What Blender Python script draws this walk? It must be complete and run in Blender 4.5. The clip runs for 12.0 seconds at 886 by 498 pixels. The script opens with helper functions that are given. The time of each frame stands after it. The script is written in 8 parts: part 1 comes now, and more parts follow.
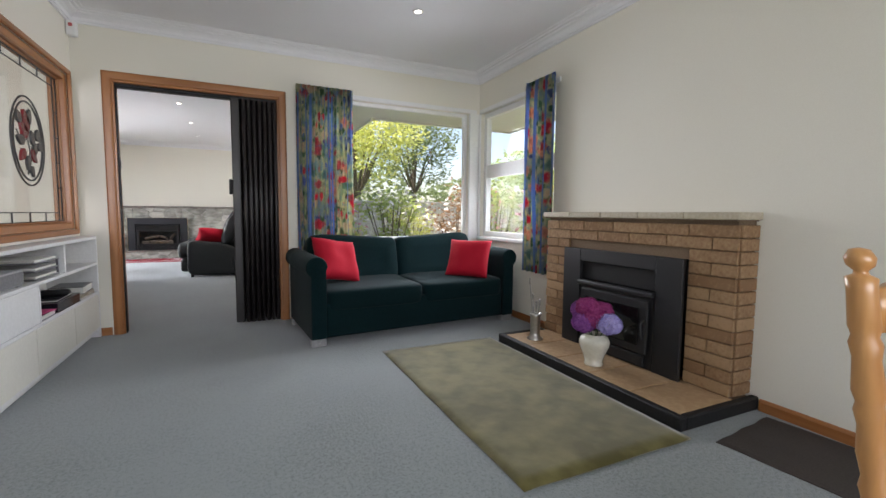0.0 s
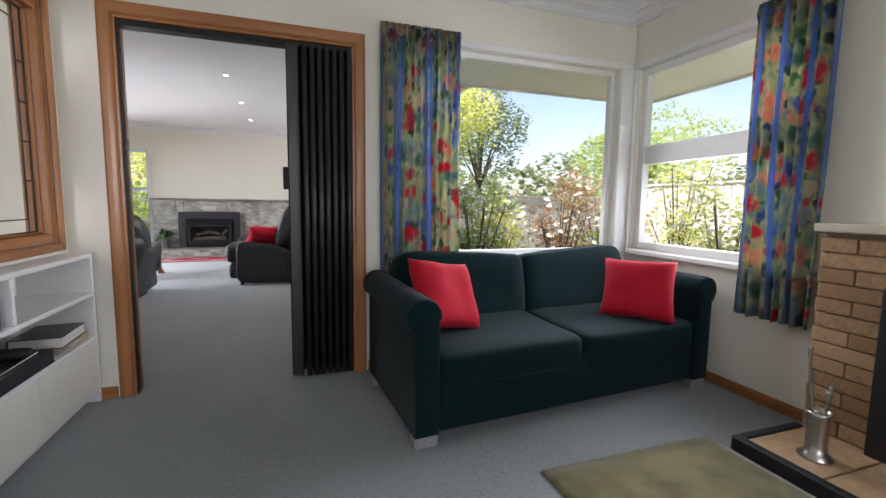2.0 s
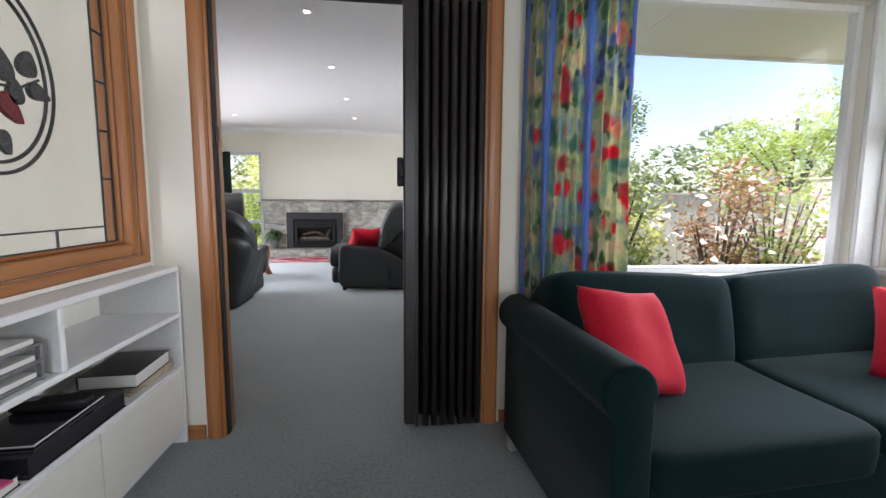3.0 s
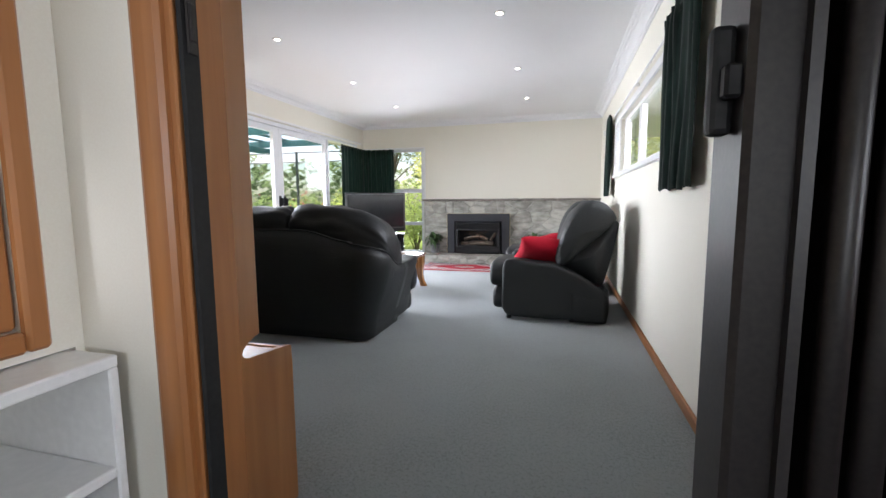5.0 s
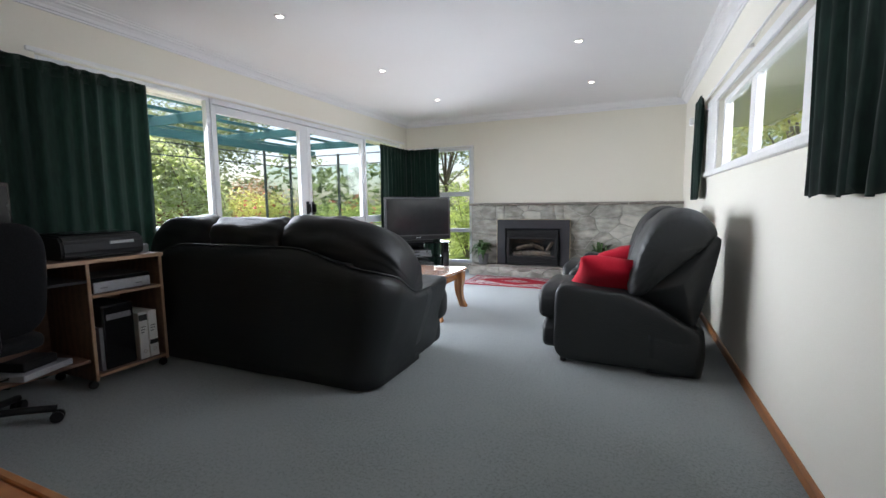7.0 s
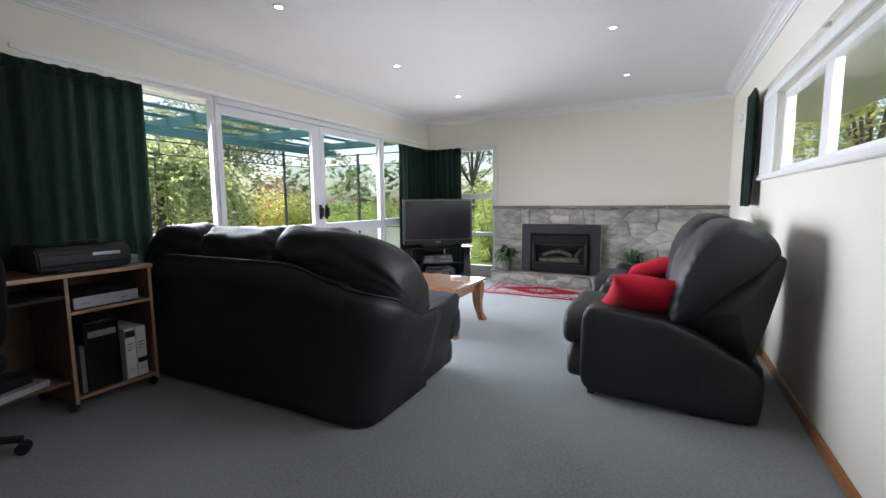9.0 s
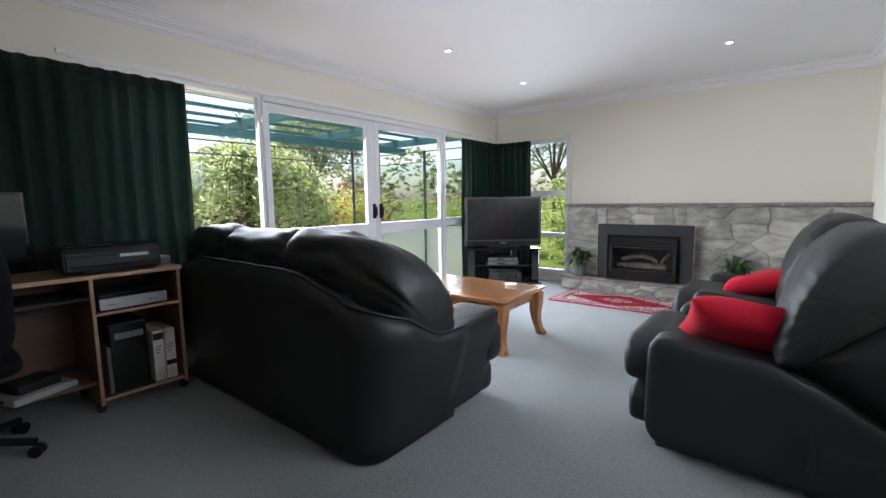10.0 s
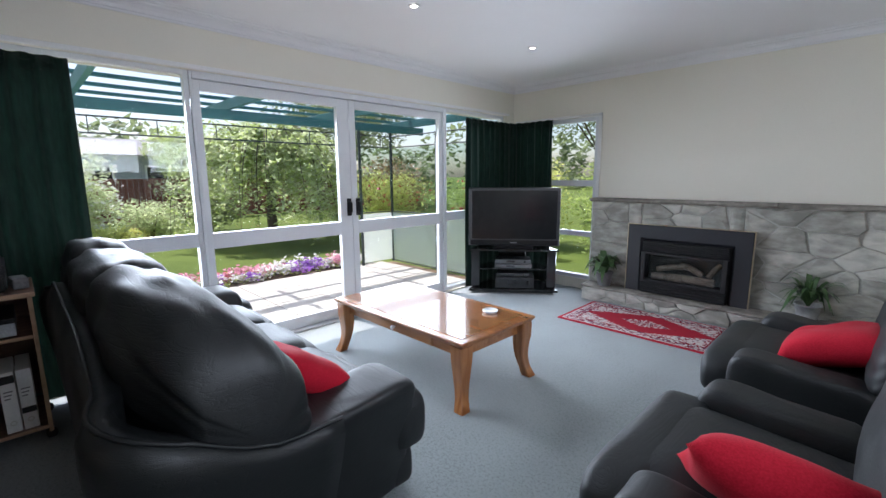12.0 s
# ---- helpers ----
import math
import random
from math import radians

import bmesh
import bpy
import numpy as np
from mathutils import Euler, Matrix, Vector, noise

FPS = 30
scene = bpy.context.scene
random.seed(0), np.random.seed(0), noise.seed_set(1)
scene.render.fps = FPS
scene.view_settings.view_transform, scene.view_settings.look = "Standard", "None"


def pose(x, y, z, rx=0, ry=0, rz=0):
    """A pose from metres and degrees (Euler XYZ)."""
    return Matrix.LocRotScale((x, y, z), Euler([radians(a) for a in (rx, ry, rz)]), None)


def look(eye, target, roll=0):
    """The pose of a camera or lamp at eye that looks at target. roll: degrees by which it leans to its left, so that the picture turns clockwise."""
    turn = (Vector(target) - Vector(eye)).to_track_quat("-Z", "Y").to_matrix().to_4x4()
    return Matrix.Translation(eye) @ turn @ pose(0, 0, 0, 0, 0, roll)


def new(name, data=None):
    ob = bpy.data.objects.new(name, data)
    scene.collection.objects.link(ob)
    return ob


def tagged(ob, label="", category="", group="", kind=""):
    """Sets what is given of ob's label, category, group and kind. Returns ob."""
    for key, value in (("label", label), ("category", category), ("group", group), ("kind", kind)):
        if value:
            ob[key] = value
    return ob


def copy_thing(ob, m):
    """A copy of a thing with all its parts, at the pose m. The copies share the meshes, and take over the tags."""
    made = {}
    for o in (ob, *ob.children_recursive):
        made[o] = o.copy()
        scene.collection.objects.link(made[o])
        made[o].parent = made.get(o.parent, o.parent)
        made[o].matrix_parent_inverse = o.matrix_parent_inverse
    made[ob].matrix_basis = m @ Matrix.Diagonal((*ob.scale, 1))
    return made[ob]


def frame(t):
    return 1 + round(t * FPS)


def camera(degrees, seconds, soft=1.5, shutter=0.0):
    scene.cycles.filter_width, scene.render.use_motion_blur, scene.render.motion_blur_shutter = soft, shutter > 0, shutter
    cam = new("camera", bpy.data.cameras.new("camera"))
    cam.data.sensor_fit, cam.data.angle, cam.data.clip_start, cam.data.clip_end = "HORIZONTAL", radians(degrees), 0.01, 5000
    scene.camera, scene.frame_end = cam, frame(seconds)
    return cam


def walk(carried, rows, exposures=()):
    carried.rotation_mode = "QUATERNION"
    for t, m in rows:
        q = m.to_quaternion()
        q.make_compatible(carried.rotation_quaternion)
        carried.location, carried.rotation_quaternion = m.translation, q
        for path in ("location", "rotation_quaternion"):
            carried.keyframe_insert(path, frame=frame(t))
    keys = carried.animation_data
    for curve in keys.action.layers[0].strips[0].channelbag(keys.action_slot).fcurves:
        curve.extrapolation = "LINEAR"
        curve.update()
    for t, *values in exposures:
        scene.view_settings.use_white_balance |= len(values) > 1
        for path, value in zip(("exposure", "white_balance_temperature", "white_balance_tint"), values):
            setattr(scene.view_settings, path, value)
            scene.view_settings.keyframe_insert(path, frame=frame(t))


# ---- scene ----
cam = camera(91.4, 12.0)
PATH = [
    (0, (1.128, 0.335, 0.968), (1.97, 2.142, 0.807), 0.5),
    (0.5, (1.118, 0.686, 0.973), (1.954, 2.495, 0.799), 0.6),
    (1, (1.124, 1.066, 1.008), (1.923, 2.889, 0.817), 0.6),
    (1.5, (1.157, 1.425, 1.052), (1.879, 3.279, 0.843), 0.7),
    (2, (1.107, 1.799, 1.05), (1.747, 3.682, 0.842), 0.8),
    (2.5, (1.064, 2.153, 1.053), (1.546, 4.083, 0.842), 0.7),
    (3, (1.017, 2.51, 1.052), (1.25, 4.484, 0.836), 0.4),
    (3.5, (0.949, 2.84, 1.044), (0.925, 4.829, 0.828), 0.1),
    (3.7, (0.935, 2.975, 1.056), (0.824, 4.96, 0.832), 0.0),
    (5.3, (0.864, 4.057, 1.036), (0.277, 5.957, 0.821), -0.5),
    (5.5, (0.865, 4.174, 1.033), (0.234, 6.059, 0.819), -0.6),
    (6, (0.848, 4.418, 1.039), (0.127, 6.272, 0.827), -0.5),
    (6.5, (0.843, 4.6, 1.058), (0.076, 6.435, 0.849), -0.6),
    (8.5, (0.794, 4.907, 1.16), (-0.03, 6.716, 0.941), -0.5),
    (9, (0.794, 5.059, 1.153), (-0.107, 6.831, 0.936), -0.5),
    (9.5, (0.817, 5.271, 1.167), (-0.224, 6.964, 0.945), -0.6),
    (10, (0.845, 5.556, 1.161), (-0.385, 7.117, 0.935), -0.8),
    (10.5, (0.857, 5.808, 1.19), (-0.481, 7.272, 0.934), -0.7),
    (11, (0.855, 6.065, 1.231), (-0.517, 7.49, 0.937), -0.5),
    (11.5, (0.843, 6.346, 1.31), (-0.545, 7.747, 0.98), -0.4),
    (12, (0.807, 6.609, 1.326), (-0.598, 7.993, 0.994), -0.4),
]
walk(cam, [(t, look(eye, target, roll)) for t, eye, target, roll in PATH],
     exposures=[(0.0, 1.12, 6850, 21), (1.0, 1.04, 6850, 21), (2.5, 1.12, 6800, 22), (3.5, 1.34, 6600, 20), (5.5, 1.12, 6700, 20), (6.5, 0.94, 6570, 18), (9.5, 0.84, 6520, 19), (10.5, 0.77, 6440, 19), (12.0, 0.50, 6150, 19)])

# ---- world, sun, lights ----
world = bpy.data.worlds.new("sky_world")
scene.world = world
world.use_nodes = True
wn = world.node_tree
wn.nodes.clear()
w_out = wn.nodes.new("ShaderNodeOutputWorld")
w_bg = wn.nodes.new("ShaderNodeBackground")
w_sky = wn.nodes.new("ShaderNodeTexSky")
w_sky.sky_type = "NISHITA"
w_sky.sun_disc = False
SUN_EL, SUN_AZ = radians(60), radians(-100)   # azimuth from +y, towards +x
w_sky.sun_elevation, w_sky.sun_rotation = SUN_EL, SUN_AZ
w_sky.dust_density, w_sky.ozone_density = 2.0, 0.6
w_bg.inputs["Strength"].default_value = 0.15
wn.links.new(w_sky.outputs[0], w_bg.inputs[0])
wn.links.new(w_bg.outputs[0], w_out.inputs[0])

sun_dir = Vector((math.sin(SUN_AZ) * math.cos(SUN_EL), math.cos(SUN_AZ) * math.cos(SUN_EL), math.sin(SUN_EL)))
sun_data = bpy.data.lights.new("sun", "SUN")
sun_data.energy, sun_data.angle, sun_data.color = 5.0, radians(0.6), (1.0, 0.95, 0.87)
sun = new("sun", sun_data)
sun.matrix_world = look(sun_dir * 40, (0, 0, 0))


def window_light(name, eye, target, w, h, power, color=(0.82, 0.92, 1.0)):
    """Sky light that enters by one window."""
    d = bpy.data.lights.new(name, "AREA")
    d.shape, d.size, d.size_y, d.energy, d.color, d.spread = "RECTANGLE", w, h, power, color, radians(116)
    o = new(name, d)
    o.matrix_world = look(eye, target)
    return o


window_light("sky_light_terrace", (-2.90, 8.6, 1.2), (0.0, 8.6, 0.15), 4.3, 1.5, 95.8)
window_light("sky_light_corner", (-2.0, 11.40, 1.05), (-2.0, 8.0, 0.8), 1.0, 1.7, 22.1)
window_light("sky_light_high", (1.66, 7.9, 1.65), (0.0, 7.9, 1.0), 2.9, 0.5, 18.2)
window_light("sky_light_front", (2.5, 4.62, 1.37), (2.2, 2.0, 0.6), 1.5, 1.15, 12.2)
window_light("sky_light_side", (3.66, 3.85, 1.4), (1.0, 3.4, 0.6), 0.9, 1.1, 12.5)
window_light("sky_light_rear", (1.4, -1.62, 1.45), (1.6, 2.0, 0.7), 2.6, 1.4, 15.5)
# fill lamp added to brighten the hall, behind an invented window out of view
window_light("sky_light_hall", (-0.9, -0.62, 1.5), (-0.9, 2.0, 1.2), 0.8, 1.2, 17.3)

# ---- materials ----
def mat(name):
    m = bpy.data.materials.new(name)
    m.use_nodes = True
    nt = m.node_tree
    return m, nt, nt.nodes["Principled BSDF"]


def node(nt, kind, **values):
    n = nt.nodes.new(kind)
    for key, v in values.items():
        n.inputs[key.replace("_", " ")].default_value = v
    return n


def ramp(nt, fac, stops):
    r = nt.nodes.new("ShaderNodeValToRGB")
    while len(r.color_ramp.elements) < len(stops):
        r.color_ramp.elements.new(0.5)
    for e, (p, c) in zip(r.color_ramp.elements, stops):
        e.position, e.color = p, (*c, 1)
    nt.links.new(fac, r.inputs[0])
    return r.outputs[0]


def coords(nt, scale=(1, 1, 1), rot=(0, 0, 0)):
    tc = nt.nodes.new("ShaderNodeTexCoord")
    mp = nt.nodes.new("ShaderNodeMapping")
    mp.inputs["Scale"].default_value = scale
    mp.inputs["Rotation"].default_value = rot
    nt.links.new(tc.outputs["Object"], mp.inputs[0])
    return mp.outputs[0]


def bump(nt, bsdf, height, strength, distance):
    b = node(nt, "ShaderNodeBump", Strength=strength, Distance=distance)
    nt.links.new(height, b.inputs["Height"])
    nt.links.new(b.outputs[0], bsdf.inputs["Normal"])
    return b


def noisy(name, c0, c1, scale=40.0, rough=0.6, detail=6.0, relief=0.0, relief_d=0.002, metal=0.0, big=1.2, spread=0.25,
          stretch=(1, 1, 1), coat=0.0, sheen=0.0, spec=0.5, by_object=0.0):
    """A surface whose colour runs between c0 and c1 with fine grain, drifts over larger patches, and has a fine relief."""
    m, nt, b = mat(name)
    co = coords(nt, stretch)
    n1 = node(nt, "ShaderNodeTexNoise", Scale=scale, Detail=detail)
    n2 = node(nt, "ShaderNodeTexNoise", Scale=big, Detail=3.0)
    nt.links.new(co, n1.inputs["Vector"])
    nt.links.new(co, n2.inputs["Vector"])
    mx = nt.nodes.new("ShaderNodeMath")
    mx.operation = "MULTIPLY_ADD"
    nt.links.new(n2.outputs["Fac"], mx.inputs[0])
    mx.inputs[1].default_value = spread * 2
    ad = nt.nodes.new("ShaderNodeMath")
    ad.operation = "ADD"
    nt.links.new(n1.outputs["Fac"], mx.inputs[2])
    nt.links.new(mx.outputs[0], ad.inputs[0])
    ad.inputs[1].default_value = -spread
    fac = ad.outputs[0]
    if by_object:
        oi = nt.nodes.new("ShaderNodeObjectInfo")
        ma = nt.nodes.new("ShaderNodeMath")
        ma.operation = "MULTIPLY_ADD"
        nt.links.new(oi.outputs["Random"], ma.inputs[0])
        ma.inputs[1].default_value = by_object
        nt.links.new(fac, ma.inputs[2])
        sub = nt.nodes.new("ShaderNodeMath")
        sub.operation = "SUBTRACT"
        nt.links.new(ma.outputs[0], sub.inputs[0])
        sub.inputs[1].default_value = by_object / 2
        fac = sub.outputs[0]
    nt.links.new(ramp(nt, fac, [(0.3, c0), (0.7, c1)]), b.inputs["Base Color"])
    b.inputs["Roughness"].default_value = rough
    b.inputs["Metallic"].default_value = metal
    b.inputs["Coat Weight"].default_value = coat
    b.inputs["Coat Roughness"].default_value = 0.15
    b.inputs["Sheen Weight"].default_value = sheen
    b.inputs["Specular IOR Level"].default_value = spec
    if relief:
        bump(nt, b, n1.outputs["Fac"], relief, relief_d)
    return m


def wood(name, c0, c1, axis=2, scale=6.0, rough=0.4, coat=0.2):
    """Timber with its grain along one axis."""
    m, nt, b = mat(name)
    st = [1.0, 1.0, 1.0]
    st[axis] = 0.06
    co = coords(nt, tuple(st))
    n = node(nt, "ShaderNodeTexNoise", Scale=scale * 6, Detail=8.0, Distortion=0.6)
    w = node(nt, "ShaderNodeTexWave", Scale=scale, Distortion=5.0, Detail=3.0)
    nt.links.new(co, n.inputs["Vector"])
    nt.links.new(co, w.inputs["Vector"])
    mx = nt.nodes.new("ShaderNodeMath")
    mx.operation = "MULTIPLY_ADD"
    nt.links.new(w.outputs["Fac"], mx.inputs[0])
    mx.inputs[1].default_value = 0.35
    nt.links.new(n.outputs["Fac"], mx.inputs[2])
    nt.links.new(ramp(nt, mx.outputs[0], [(0.3, c0), (0.95, c1)]), b.inputs["Base Color"])
    b.inputs["Roughness"].default_value = rough
    b.inputs["Coat Weight"].default_value = coat
    b.inputs["Coat Roughness"].default_value = 0.2
    bump(nt, b, n.outputs["Fac"], 0.15, 0.001)
    return m


M_WALL = noisy("cream_wall_paint", (0.77, 0.735, 0.64), (0.80, 0.77, 0.68), 220, 0.75, relief=0.06, relief_d=0.001, big=0.8)
M_CEIL = noisy("white_ceiling_paint", (0.78, 0.78, 0.79), (0.82, 0.82, 0.83), 160, 0.8, relief=0.05, relief_d=0.001)
M_WHITE = noisy("white_gloss_paint", (0.76, 0.76, 0.75), (0.82, 0.82, 0.81), 60, 0.35, relief=0.03, relief_d=0.001)
M_CREAM = noisy("cream_gloss_paint", (0.76, 0.74, 0.66), (0.80, 0.78, 0.70), 60, 0.4, relief=0.03, relief_d=0.001)
M_ALU = noisy("white_aluminium", (0.70, 0.72, 0.75), (0.76, 0.78, 0.80), 90, 0.35, spec=0.5)
M_RIMU_Z = wood("orange_timber_upright", (0.29, 0.105, 0.030), (0.41, 0.165, 0.052), 2)
M_RIMU_X = wood("orange_timber_along_x", (0.29, 0.105, 0.030), (0.41, 0.165, 0.052), 0)
M_RIMU_Y = wood("orange_timber_along_y", (0.29, 0.105, 0.030), (0.41, 0.165, 0.052), 1)


def carpet_mat():
    m, nt, b = mat("grey_green_carpet")
    co = coords(nt)
    n1 = node(nt, "ShaderNodeTexNoise", Scale=230.0, Detail=4.0, Roughness=0.7)
    n2 = node(nt, "ShaderNodeTexNoise", Scale=75.0, Detail=4.0, Roughness=0.6)
    n3 = node(nt, "ShaderNodeTexNoise", Scale=1.6, Detail=3.0)
    for n in (n1, n2, n3):
        nt.links.new(co, n.inputs["Vector"])
    a = nt.nodes.new("ShaderNodeMath")
    a.operation = "MULTIPLY_ADD"
    nt.links.new(n2.outputs["Fac"], a.inputs[0])
    a.inputs[1].default_value = 0.8
    nt.links.new(n1.outputs["Fac"], a.inputs[2])
    a2 = nt.nodes.new("ShaderNodeMath")
    a2.operation = "MULTIPLY_ADD"
    nt.links.new(n3.outputs["Fac"], a2.inputs[0])
    a2.inputs[1].default_value = 0.3
    nt.links.new(a.outputs[0], a2.inputs[2])
    col = ramp(nt, a2.outputs[0], [(0.66, (0.122, 0.138, 0.137)), (1.0, (0.171, 0.192, 0.193)), (1.34, (0.232, 0.258, 0.260))])
    nt.links.new(col, b.inputs["Base Color"])
    b.inputs["Roughness"].default_value = 0.95
    b.inputs["Sheen Weight"].default_value = 0.35
    b.inputs["Sheen Roughness"].default_value = 0.45
    b.inputs["Specular IOR Level"].default_value = 0.15
    bump(nt, b, n1.outputs["Fac"], 0.3, 0.004)
    return m


M_CARPET = carpet_mat()


def glass_mat(name, tint=(1, 1, 1), rough=0.0, mix=0.08):
    m, nt, b = mat(name)
    nt.nodes.remove(b)
    out = nt.nodes["Material Output"]
    tr = node(nt, "ShaderNodeBsdfTransparent", Color=(*tint, 1))
    gl = node(nt, "ShaderNodeBsdfGlossy", Roughness=rough)
    lw = node(nt, "ShaderNodeLayerWeight", Blend=0.5)
    pw = nt.nodes.new("ShaderNodeMath")
    pw.operation = "POWER"
    nt.links.new(lw.outputs["Facing"], pw.inputs[0])
    pw.inputs[1].default_value = 5.0
    fr = nt.nodes.new("ShaderNodeMath")
    fr.operation = "MULTIPLY_ADD"
    nt.links.new(pw.outputs[0], fr.inputs[0])
    fr.inputs[1].default_value, fr.inputs[2].default_value = 0.5, 0.02
    mxs = nt.nodes.new("ShaderNodeMixShader")
    nt.links.new(fr.outputs[0], mxs.inputs[0])
    nt.links.new(tr.outputs[0], mxs.inputs[1])
    nt.links.new(gl.outputs[0], mxs.inputs[2])
    nt.links.new(mxs.outputs[0], out.inputs["Surface"])
    return m


M_GLASS = glass_mat("window_glass", (0.97, 0.985, 0.98))
M_BLACK = noisy("black_satin", (0.009, 0.009, 0.0095), (0.016, 0.016, 0.017), 80, 0.55, spec=0.35)
M_DARKVINYL = noisy("dark_brown_vinyl", (0.014, 0.011, 0.011), (0.028, 0.022, 0.021), 120, 0.38, relief=0.08, relief_d=0.001)


def leather_mat():
    m, nt, b = mat("black_green_leather")
    co = coords(nt)
    fine = node(nt, "ShaderNodeTexVoronoi", Scale=260.0)
    mid = node(nt, "ShaderNodeTexNoise", Scale=13.0, Detail=5.0, Distortion=1.8)
    big = node(nt, "ShaderNodeTexNoise", Scale=2.2, Detail=2.0)
    mp = nt.nodes.new("ShaderNodeMapping")
    mp.inputs["Scale"].default_value = (0.22, 0.7, 2.0)
    nt.links.new(co, mp.inputs[0])
    for n, c in ((fine, co), (mid, mp.outputs[0]), (big, co)):
        nt.links.new(c, n.inputs["Vector"])
    crease = ramp(nt, mid.outputs["Fac"], [(0.44, (1, 1, 1)), (0.5, (0.2, 0.2, 0.2)), (0.56, (1, 1, 1))])
    nt.links.new(ramp(nt, big.outputs["Fac"], [(0.3, (0.0042, 0.0055, 0.006)), (0.7, (0.009, 0.0115, 0.0125))]), b.inputs["Base Color"])
    rr = ramp(nt, big.outputs["Fac"], [(0.35, (0.46, 0.46, 0.46)), (0.65, (0.58, 0.58, 0.58))])
    nt.links.new(rr, b.inputs["Roughness"])
    b.inputs["Specular IOR Level"].default_value = 0.5
    b1 = node(nt, "ShaderNodeBump", Strength=0.15, Distance=0.004)
    b2 = node(nt, "ShaderNodeBump", Strength=0.18, Distance=0.0008)
    nt.links.new(crease, b1.inputs["Height"])
    nt.links.new(fine.outputs["Distance"], b2.inputs["Height"])
    nt.links.new(b1.outputs[0], b2.inputs["Normal"])
    nt.links.new(b2.outputs[0], b.inputs["Normal"])
    return m


M_LEATHER = leather_mat()
M_TEAL = noisy("dark_green_suede", (0.0016, 0.0110, 0.0122), (0.0040, 0.0195, 0.0220), 140, 0.85, relief=0.25, relief_d=0.001, spec=0.08, sheen=0.05)
M_REDCUSH = noisy("red_cushion_fabric", (0.34, 0.004, 0.015), (0.48, 0.010, 0.028), 200, 0.85, relief=0.3, relief_d=0.001, sheen=0.03, spec=0.2)
M_GREENVELVET = noisy("dark_green_velvet", (0.003, 0.017, 0.011), (0.010, 0.040, 0.027), 60, 0.9, sheen=0.16, stretch=(1, 1, 0.2))

# ---- mesh helpers ----
def add_box(bm, x0, x1, y0, y1, z0, z1, bevel=0.0, segs=1):
    vs = [bm.verts.new(c) for c in ((x0, y0, z0), (x1, y0, z0), (x1, y1, z0), (x0, y1, z0), (x0, y0, z1), (x1, y0, z1), (x1, y1, z1), (x0, y1, z1))]
    fs = [bm.faces.new([vs[i] for i in f]) for f in ((3, 2, 1, 0), (4, 5, 6, 7), (0, 1, 5, 4), (1, 2, 6, 5), (2, 3, 7, 6), (3, 0, 4, 7))]
    if bevel:
        es = list({e for f in fs for e in f.edges})
        bmesh.ops.bevel(bm, geom=es, offset=bevel, segments=segs, affect="EDGES", profile=0.5)
    return vs


def box_bm(x0, x1, y0, y1, z0, z1, bevel=0.0, segs=1):
    bm = bmesh.new()
    add_box(bm, x0, x1, y0, y1, z0, z1, bevel, segs)
    return bm


def mesh_of(name, bm, material, smooth=False):
    me = bpy.data.meshes.new(name)
    bmesh.ops.recalc_face_normals(bm, faces=bm.faces[:])
    bm.to_mesh(me)
    bm.free()
    for m in material if isinstance(material, (list, tuple)) else [material]:
        me.materials.append(m)
    if smooth:
        me.polygons.foreach_set("use_smooth", [True] * len(me.polygons))
        me.update()
    return me


def part(name, bm, material, parent=None, label="", smooth=False):
    """One mesh object from a bmesh, under a thing or a part."""
    ob = new(name, mesh_of(name, bm, material, smooth))
    if parent is not None:
        ob.parent = parent
    return tagged(ob, label)


def solid(name, bm, material, label, category, kind="", group="", smooth=False):
    return tagged(part(name, bm, material, None, "", smooth), label, category, group, kind)


def thing(name, x, y, z, rz=0.0, label="", category="", group="", kind=""):
    """An empty at the base of a thing, to carry its parts."""
    ob = new(name)
    ob.matrix_world = pose(x, y, z, 0, 0, rz)
    return tagged(ob, label, category, group, kind)


def wall_with_holes(name, axis, a0, a1, c0, c1, z0, z1, holes, material, label):
    """A wall along x or y from a0 to a1, between c0 and c1 in depth, with openings (b0, b1, low, high) through it."""
    bm = bmesh.new()

    def put(p, q, lo, hi):
        if q - p > 1e-4 and hi - lo > 1e-4:
            if axis == "x":
                add_box(bm, p, q, c0, c1, lo, hi)
            else:
                add_box(bm, c0, c1, p, q, lo, hi)
    at = a0
    for b0, b1, lo, hi in sorted(holes):
        put(at, b0, z0, z1)
        put(b0, b1, z0, lo)
        put(b0, b1, hi, z1)
        at = b1
    put(at, a1, z0, z1)
    bmesh.ops.remove_doubles(bm, verts=bm.verts[:], dist=1e-5)
    return solid(name, bm, material, label, "wall", "structure")


H = 2.42   # ceiling height
# the floor and the ceilings
solid("floor", box_bm(-2.66, 3.55, -1.55, 11.32, -0.12, 0.0), M_CARPET, "grey-green cut pile carpet over both rooms", "floor", "structure")
solid("ceiling_family", box_bm(0.0, 3.5, -1.52, 4.46, H, H + 0.1), M_CEIL, "white painted plaster ceiling of the family room", "ceiling", "structure")
solid("ceiling_living", box_bm(-2.64, 1.5, 4.54, 11.29, H, H + 0.1), M_CEIL, "white painted plaster ceiling of the living room", "ceiling", "structure")
solid("ceiling_hall", box_bm(-1.42, -0.07, -0.62, 4.46, H, H + 0.1), M_CEIL, "white painted ceiling of the hall", "ceiling", "structure")

